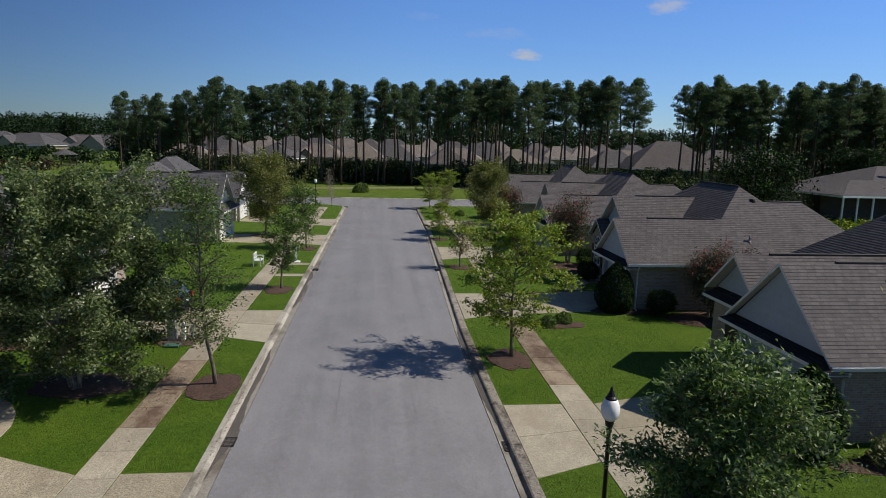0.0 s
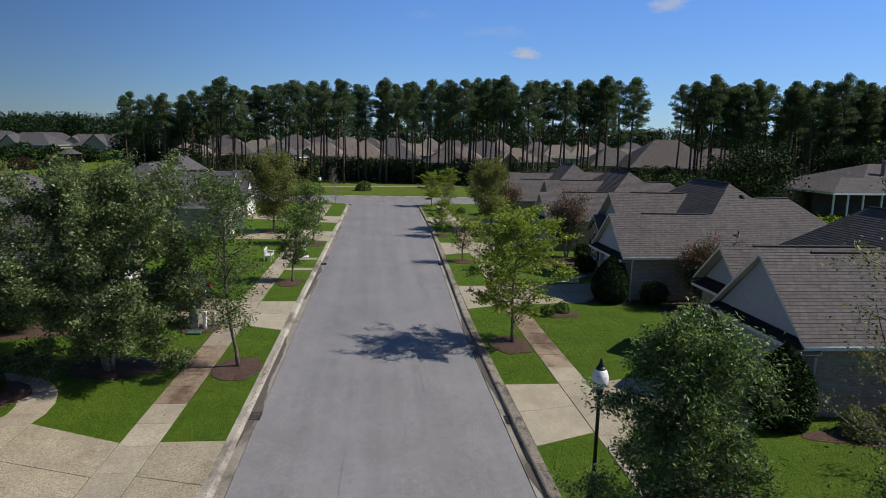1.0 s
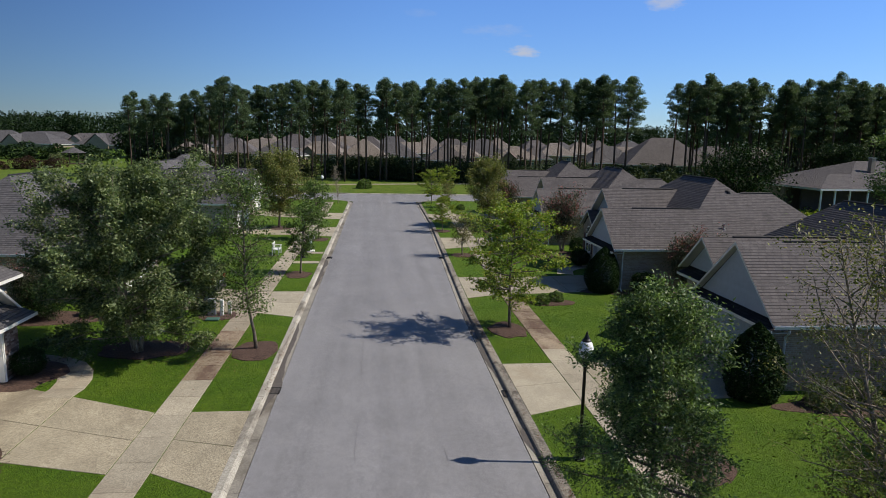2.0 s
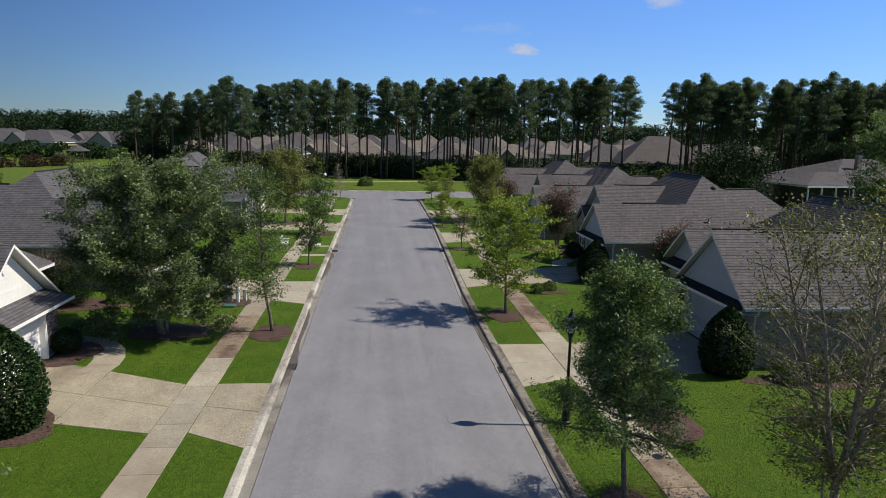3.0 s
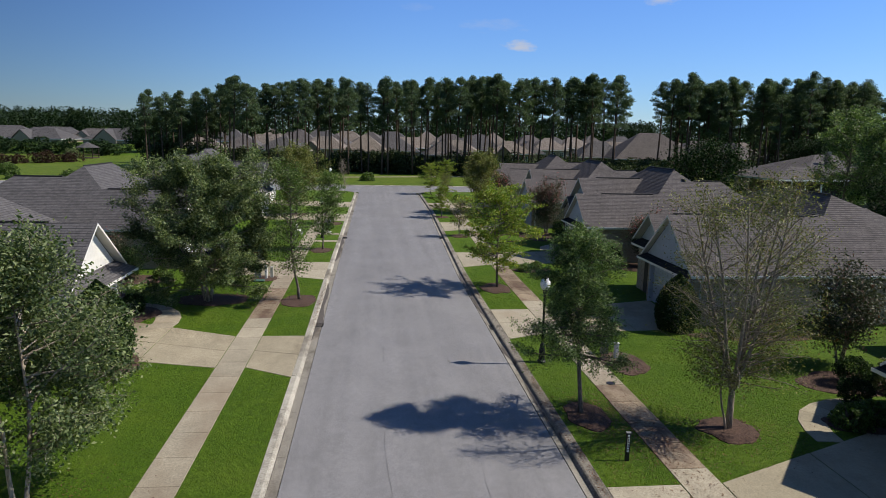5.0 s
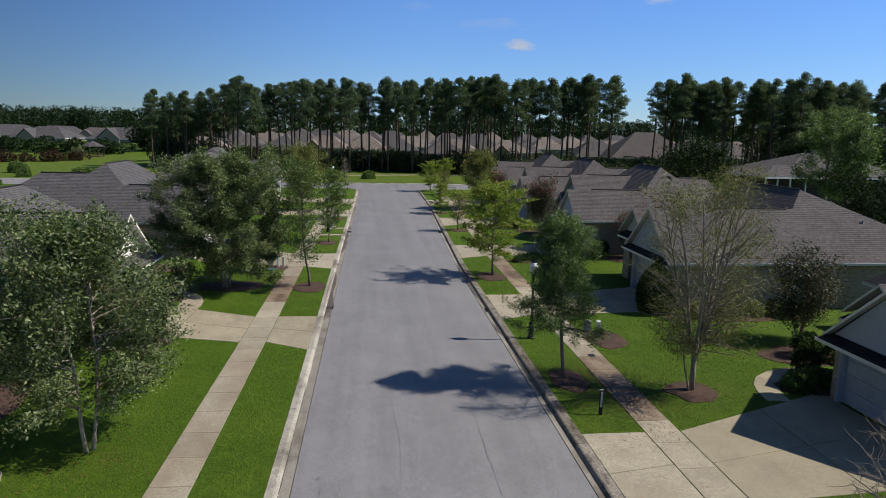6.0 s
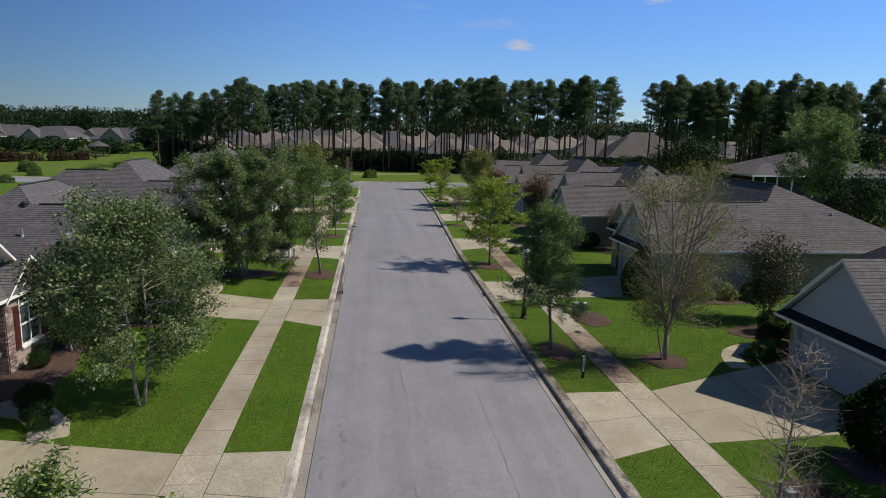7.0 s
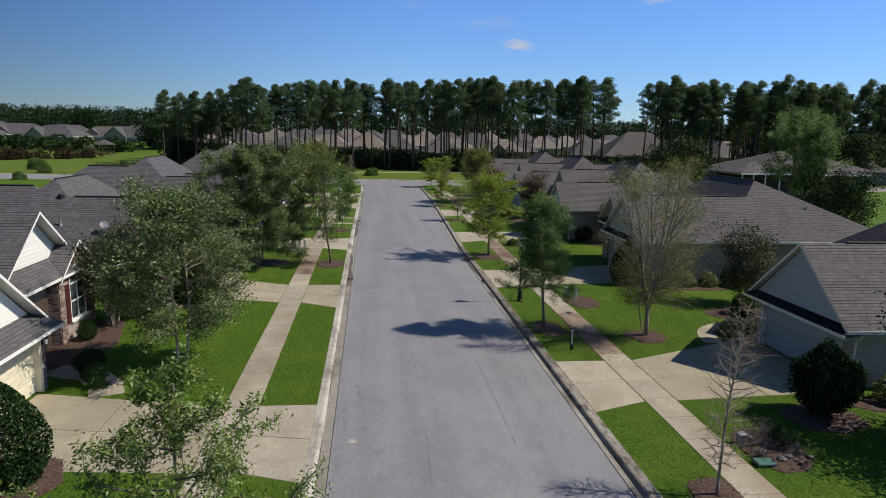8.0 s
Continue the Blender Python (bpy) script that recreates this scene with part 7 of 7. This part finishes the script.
def gazebo(at):
    t = thing("gazebo", at, "dark wooden gazebo with a grey hipped roof", "gazebo")
    s = Shape()
    n, r = 8, 2.9
    for k in range(n):
        a, b = 6.283 * k / n, 6.283 * (k + 1) / n
        roof_slope(s, [(r * math.cos(a), r * math.sin(a), 2.6), (r * math.cos(b), r * math.sin(b), 2.6), (0, 0, 4.0)])
        part("post", Shape().box(2.5 * math.cos(a) - 0.08, 2.5 * math.cos(a) + 0.08, 2.5 * math.sin(a) - 0.08, 2.5 * math.sin(a) + 0.08, 0, 2.6), DARKWOOD, t)
        part("rail", Shape().tube([(2.5 * math.cos(a), 2.5 * math.sin(a), 0.9), (2.5 * math.cos(b), 2.5 * math.sin(b), 0.9)], [0.05, 0.05], 4), DARKWOOD, t)
    part("roof", s, SHINGLE_GREY, t, uv=True)
    part("floor", Shape().lathe(0, 0, [(2.7, -0.2), (2.7, 0.15), (0, 0.15)], 8), DARKWOOD, t)
    return t


gazebo((-72.6, 160.0, land(160.0)))

# cracks sealed along the lanes
for x0, ya, yb, sd in ((-1.15, -12, 46, 1), (1.45, -4, 60, 2)):
    s = Shape()
    y = ya
    rc = random.Random(sd)
    xs_ = []
    while y <= yb:
        xs_.append((x0 + 0.16 * noise.noise(Vector((y * 0.25, sd, 0))) + 0.07 * noise.noise(Vector((y * 1.5, sd, 4))) + 0.004 * y, y, 0.002 + 0.006 * rc.random()))
        y += 0.4
    for (xa, y0_, wa), (xb, y1_, wb) in zip(xs_[:-1], xs_[1:]):
        za = ROAD_Z + 0.05 - abs(xa) * 0.0115 + 0.007
        if noise.noise(Vector((y0_ * 0.16, sd * 7.0, 1))) > -0.02:
            s.face([(xa - wa, y0_, za), (xa + wa, y0_, za), (xb + wb, y1_, za), (xb - wb, y1_, za)])
    tagged(part("road_crack", s, CRACK), "thin dark seam along the asphalt", "crack", kind="structure")


# side paths
def path_run(name, label, line, wide, paving=None):
    """A concrete path of slabs with mitred joints along a bent line."""
    run = thing(name, (0, 0, 0), label, "path", kind="structure")
    lf, rt = offset_line(line, wide / 2, 1), offset_line(line, wide / 2, -1)
    for i in range(len(line) - 1):
        d = Vector((line[i + 1][0] - line[i][0], line[i + 1][1] - line[i][1])).normalized() * 0.004
        quad = [(lf[i][0] + d.x, lf[i][1] + d.y), (rt[i][0] + d.x, rt[i][1] + d.y), (rt[i + 1][0] - d.x, rt[i + 1][1] - d.y), (lf[i + 1][0] - d.x, lf[i + 1][1] - d.y)]
        area = sum(quad[k - 1][0] * quad[k][1] - quad[k][0] * quad[k - 1][1] for k in range(4))
        PAVED.append(quad)
        part("paving_slab", Shape().slab(quad if area > 0 else quad[::-1], -0.1, 0.017, 0.006), paving or WALKWAY, run)
    return run


path_run("path_1", "curved concrete path to a front door", [(12.4, 4.70), (12.5, 5.4), (12.75, 6.05), (13.2, 6.65), (13.85, 7.1), (14.6, 7.35), (15.6, 7.5)], 0.85, AGGREGATE)
path_run("path_2", "curved concrete path to a front door", [(-11.3, 17.2), (-11.2, 18.0), (-11.3, 18.8), (-11.6, 19.6), (-12.1, 20.3), (-12.8, 20.8), (-13.6, 21.1), (-14.4, 21.2)], 1.15)
path_run("path_3", "concrete path to a front door", [(-11.6, 0.1), (-12.0, 1.1), (-12.8, 2.0), (-14.4, 2.6)], 1.1)
path_run("path_4", "thin concrete path across the verge", [(-6.35, 41.2), (-4.55, 41.2)], 0.8)
path_run("path_5", "thin concrete path across the verge", [(-6.35, 45.0), (-4.55, 45.0)], 0.8)
path_run("path_6", "curved concrete path to a front door", [(12.2, 37.2), (12.6, 38.6), (13.6, 39.6), (15.2, 40.0)], 1.1)


# dirt washed along the gutters, and fallen leaves
def dirt_tongue(name, label, side, ya, yb, inner, outer, seed):
    s = Shape()
    rows = []
    y = ya
    while y <= yb:
        f = (y - ya) / (yb - ya)
        fade = min(1, 4 * f, 4 * (1 - f)) ** 0.5
        w = (inner - outer) * (0.6 + 0.6 * noise.noise(Vector((y * 0.30, seed, 0))) + 0.22 * noise.noise(Vector((y * 1.3, seed, 3))) + 0.12 * noise.noise(Vector((y * 5.0, seed, 7)))) * fade
        rows.append((inner, inner - max(0.02, w), y))
        y += 0.15
    for (a0, a1, y0_), (b0, b1, y1_) in zip(rows[:-1], rows[1:]):
        z = ROAD_Z + 0.018
        o0, o1 = (right_edge(y0_) - 4.53, right_edge(y1_) - 4.53) if side > 0 else (left_edge(y0_) + 4.57, left_edge(y1_) + 4.57)
        s.face([(o0 + side * a0, y0_, z), (o0 + side * a1, y0_, z), (o1 + side * b1, y1_, z), (o1 + side * b0, y1_, z)])
    return tagged(part(name, s, DIRT), label, "dirt", kind="stuff")


def scuff(name, label, cx, cy, rx, ry, mat, seed):
    """A worn, ragged-edged spot on the asphalt."""
    sh = Shape()
    ring = []
    for k in range(14):
        a = k * math.tau / 14
        r = 0.7 + 0.75 * noise.noise(Vector((math.cos(a) * 1.6, math.sin(a) * 1.6, seed)))
        x_, y_ = cx + rx * r * math.cos(a), cy + ry * r * math.sin(a)
        ring.append((x_, y_, ROAD_Z + 0.05 - abs(x_) * 0.0115 + 0.006))
    sh.face(ring)
    tagged(part(name, sh, mat), label, "road wear", kind="structure")


for k, (cx_, cy_, rx_, ry_) in enumerate(((-3.3, 0.7, 0.09, 0.10), (-3.1, -0.3, 0.10, 0.12), (-3.22, 0.1, 0.04, 0.22), (-3.7, -1.3, 0.10, 0.16), (-3.65, -2.3, 0.05, 0.30), (-3.0, -2.7, 0.07, 0.20), (-3.1, -2.1, 0.04, 0.10), (-3.35, -5.9, 0.09, 0.07), (-3.75, -4.9, 0.07, 0.06))):
    scuff("road_scuff", "small dark worn spot in the asphalt", cx_, cy_, rx_, ry_, CRACK, k + 0.5)
scuff("road_scuff", "small pale patch on the asphalt", -3.38, -3.48, 0.19, 0.22, CURB, 31.3)

dirt_tongue("gutter_dirt", "dark damp dirt washed along the gutter", -1, -24, 18.0, 4.32, 4.20, 24)
dirt_tongue("gutter_dirt", "dark damp dirt washed along the gutter", 1, 12.3, 14.4, 4.22, 3.86, 5)
dirt_tongue("gutter_dirt", "dark damp dirt washed along the gutter", 1, 17.5, 30.0, 4.22, 3.78, 3)
dirt_tongue("gutter_dirt", "dark damp dirt washed along the gutter", 1, 5.0, 12.0, 4.22, 4.02, 6)
dirt_tongue("gutter_dirt", "dark damp dirt washed along the gutter", -1, 15.2, 26.5, 4.31, 3.88, 9)
dirt_tongue("gutter_dirt", "dark damp dirt washed along the gutter", -1, 33.0, 43.0, 4.28, 3.9, 12)

rl = np.random.default_rng(77)
spots_ = []
for cx_, cy_, sx_, sy_, n_ in ((6.7, 5.8, 0.9, 2.0, 2600), (5.6, 7.1, 0.5, 0.8, 700), (-7.0, 22.0, 0.7, 1.6, 1300), (7.1, 27.0, 0.4, 2.4, 700), (-10.3, 22.6, 1.8, 1.4, 1500), (9.7, 5.6, 1.3, 1.1, 900), (-9.9, 2.2, 1.4, 1.2, 900), (-6.9, 36.5, 0.5, 1.4, 400), (-4.35, 21.5, 0.08, 3.0, 500), (4.4, 8.0, 0.08, 4.0, 700), (4.4, 25.0, 0.08, 3.0, 500)):
    p_ = rl.normal(size=(n_, 3)) * np.array([sx_, sy_, 0]) + np.array([cx_, cy_, 0.024])
    spots_.append(p_[(np.abs(p_[:, 0]) > 4.62) | (np.abs(np.abs(p_[:, 0]) - 4.4) < 0.2)])
LITTER = mat_leaf("fallen_leaves", (0.06, 0.025, 0.014), (0.12, 0.05, 0.028), (0.20, 0.10, 0.05), 0.1)
lit = np.concatenate(spots_)
tagged(new("leaf_litter", foliage_mesh("leaf_litter", lit, 0.05, LITTER, rl, up=3.0)), "scattered brown fallen leaves on pavement and verge", "leaf litter", kind="stuff")


# dry scrub and twigs in the bed by the pavement
def dry_scrub(at, r, h, n, label, seed):
    rng = np.random.default_rng(seed)
    s = Shape()
    for k in range(n):
        a, q = rng.random() * math.tau, rng.random() * 0.25
        out = Vector((math.cos(a), math.sin(a), 0.35 + 1.5 * rng.random()))
        tw = bent(rng, (math.cos(a) * q * r, math.sin(a) * q * r, 0.0), out, (0.5 + 0.6 * rng.random()) * math.hypot(r, h) * 0.8, 4, 0.3, 0.02)
        s.tube(tw, [0.008, 0.007, 0.005, 0.004, 0.002], 3, False)
        for m in (1, 2, 3):
            s.tube(bent(rng, tw[m], Vector(rng.normal(size=3)) + Vector((0, 0, 0.5)), 0.25 * r + 0.1, 2, 0.3, 0.0), [0.005, 0.004, 0.002], 3, False)
    t = thing("dry_shrub", (at[0], at[1], 0.05), label, "shrub", "dry scrub")
    part("brush", s, BARK, t)


for k, (x_, y_, r_, h_) in enumerate(((8.5, -4.6, 0.5, 0.45), (9.0, -5.0, 0.55, 0.55), (8.9, -4.2, 0.4, 0.5), (9.5, -5.3, 0.45, 0.4), (8.3, -5.3, 0.4, 0.35), (9.4, -3.9, 0.45, 0.45))):
    dry_scrub((x_, y_), r_, h_, 22, "low tangle of dry grey-brown twigs in a mulch bed", 300 + k)


# ---------------- kerbs and pavements, piece by piece ----------------
kerb_run("kerb_1", LEFT_LINE[10:], 1, "weathered concrete kerb and gutter with dirt stains")
kerb_run("kerb_2", RIGHT_LINE[10:], -1, "broken grey-brown concrete kerb and gutter with dark stains", KERB_DIRTY, 0.08)
kerb_run("kerb_3", FAR_LINE, 1, "concrete kerb along the far side of the cross street")
pavement_strip("pavement_1", WALK_L, -30, 84, lambda y: left_edge(y) + 4.57, "stained concrete pavement along the lawns", ((18.5, 24.5), (35.5, 38)))
pavement_strip("pavement_2", WALK_R, -30, 84, lambda y: right_edge(y) - 4.53, "stained concrete pavement along the lawns", ((3.0, 8.8), (20.3, 30.0), (43, 46)))


def wall_of(h, n=0):
    return [c for c in h.children if c.name.split(".")[0] == "wall"][n]


brick_panel(wall_of(L1_HOUSE), -1, "u", 0.55, 4.30 + 0.98, 5.64, 0.02, 2.24, 1)
brick_panel(wall_of(L1_HOUSE), -1, "u", 0.55, 0.45, 0.52, 0.02, 2.24, 2)
bay_l1 = [c for c in L1_HOUSE.children if c.name.split(".")[0] == "bay_wall"][0]
brick_panel(bay_l1, -1, "u", 1.95, 11.6 - 1.6, 11.6 - 1.08, 0.02, 2.66, 3)
brick_panel(bay_l1, -1, "u", 1.95, 11.6 + 1.08, 11.6 + 1.6, 0.02, 2.66, 4)
brick_panel(bay_l1, -1, "v", 11.6 - 1.6, 1.97, 3.0, 0.02, 2.66, 5)
brick_panel(wall_of(L2_HOUSE), -1, "u", 0.55, 5.04, 5.94, 0.02, 2.24, 6)


# ---------------- grass blades on the near lawns ----------------
def inside(pts, quad):
    """Which points lie in a convex plan polygon."""
    q = np.asarray(quad, float)
    ok_pos, ok_neg = np.ones(len(pts), bool), np.ones(len(pts), bool)
    for i in range(len(q)):
        a, b = q[i], q[(i + 1) % len(q)]
        c = (b[0] - a[0]) * (pts[:, 1] - a[1]) - (b[1] - a[1]) * (pts[:, 0] - a[0])
        ok_pos &= c >= 0
        ok_neg &= c <= 0
    return ok_pos | ok_neg


def lawn_blades(name, label, x0, x1, y0, y1, count, seed):
    rng = np.random.default_rng(seed)
    p = np.stack([rng.uniform(x0, x1, count), y0 + (y1 - y0) * rng.random(count) ** 1.35], 1)
    keep = np.ones(count, bool)
    walk = WALK_L if x1 < 0 else WALK_R
    keep &= ~((p[:, 0] > walk[0] + 0.01) & (p[:, 0] < walk[1] - 0.01))
    for q in PAVED:
        keep &= ~inside(p, q)
    for bx, by, rx, ry in BEDS:
        keep &= ((p[:, 0] - bx) / rx) ** 2 + ((p[:, 1] - by) / ry) ** 2 > 0.95
    keep &= (y1 - p[:, 1]) / 16 > rng.random(count)
    keep &= (max(abs(x0), abs(x1)) - np.abs(p[:, 0])) / 3 > rng.random(count)
    keep &= (p[:, 1] - y0) / 5 > rng.random(count)
    p = p[keep]
    n = len(p)
    a = rng.uniform(0, 2 * np.pi, n)
    h, w = rng.uniform(0.018, 0.042, n), rng.uniform(0.006, 0.012, n)
    tilt = rng.normal(size=(n, 2)) * 0.035
    v = np.zeros((n, 3, 3))
    v[:, 0, 0], v[:, 0, 1] = p[:, 0] - np.cos(a) * w, p[:, 1] - np.sin(a) * w
    v[:, 1, 0], v[:, 1, 1] = p[:, 0] + np.cos(a) * w, p[:, 1] + np.sin(a) * w
    v[:, 2, 0], v[:, 2, 1], v[:, 2, 2] = p[:, 0] + tilt[:, 0], p[:, 1] + tilt[:, 1], h
    v[:, :2, 2] = -0.006
    me = bpy.data.meshes.new(name)
    me.vertices.add(3 * n)
    me.vertices.foreach_set("co", v.ravel())
    me.loops.add(3 * n)
    me.loops.foreach_set("vertex_index", np.arange(3 * n))
    me.polygons.add(n)
    me.polygons.foreach_set("loop_start", np.arange(0, 3 * n, 3))
    me.update(calc_edges=True)
    me.materials.append(BLADES)
    return tagged(new(name, me), label, "grass", kind="stuff")


BLADES = mat_leaf("grass_blades", (0.042, 0.090, 0.006), (0.090, 0.165, 0.011), (0.160, 0.245, 0.022), 0.35, shine=0.12)
lawn_blades("lawn_grass", "short mown green grass on the lawns", -16.0, -4.62, -26, 42, 250000, 1)
lawn_blades("lawn_grass", "short mown green grass on the lawns", 4.62, 16.0, -26, 42, 250000, 2)
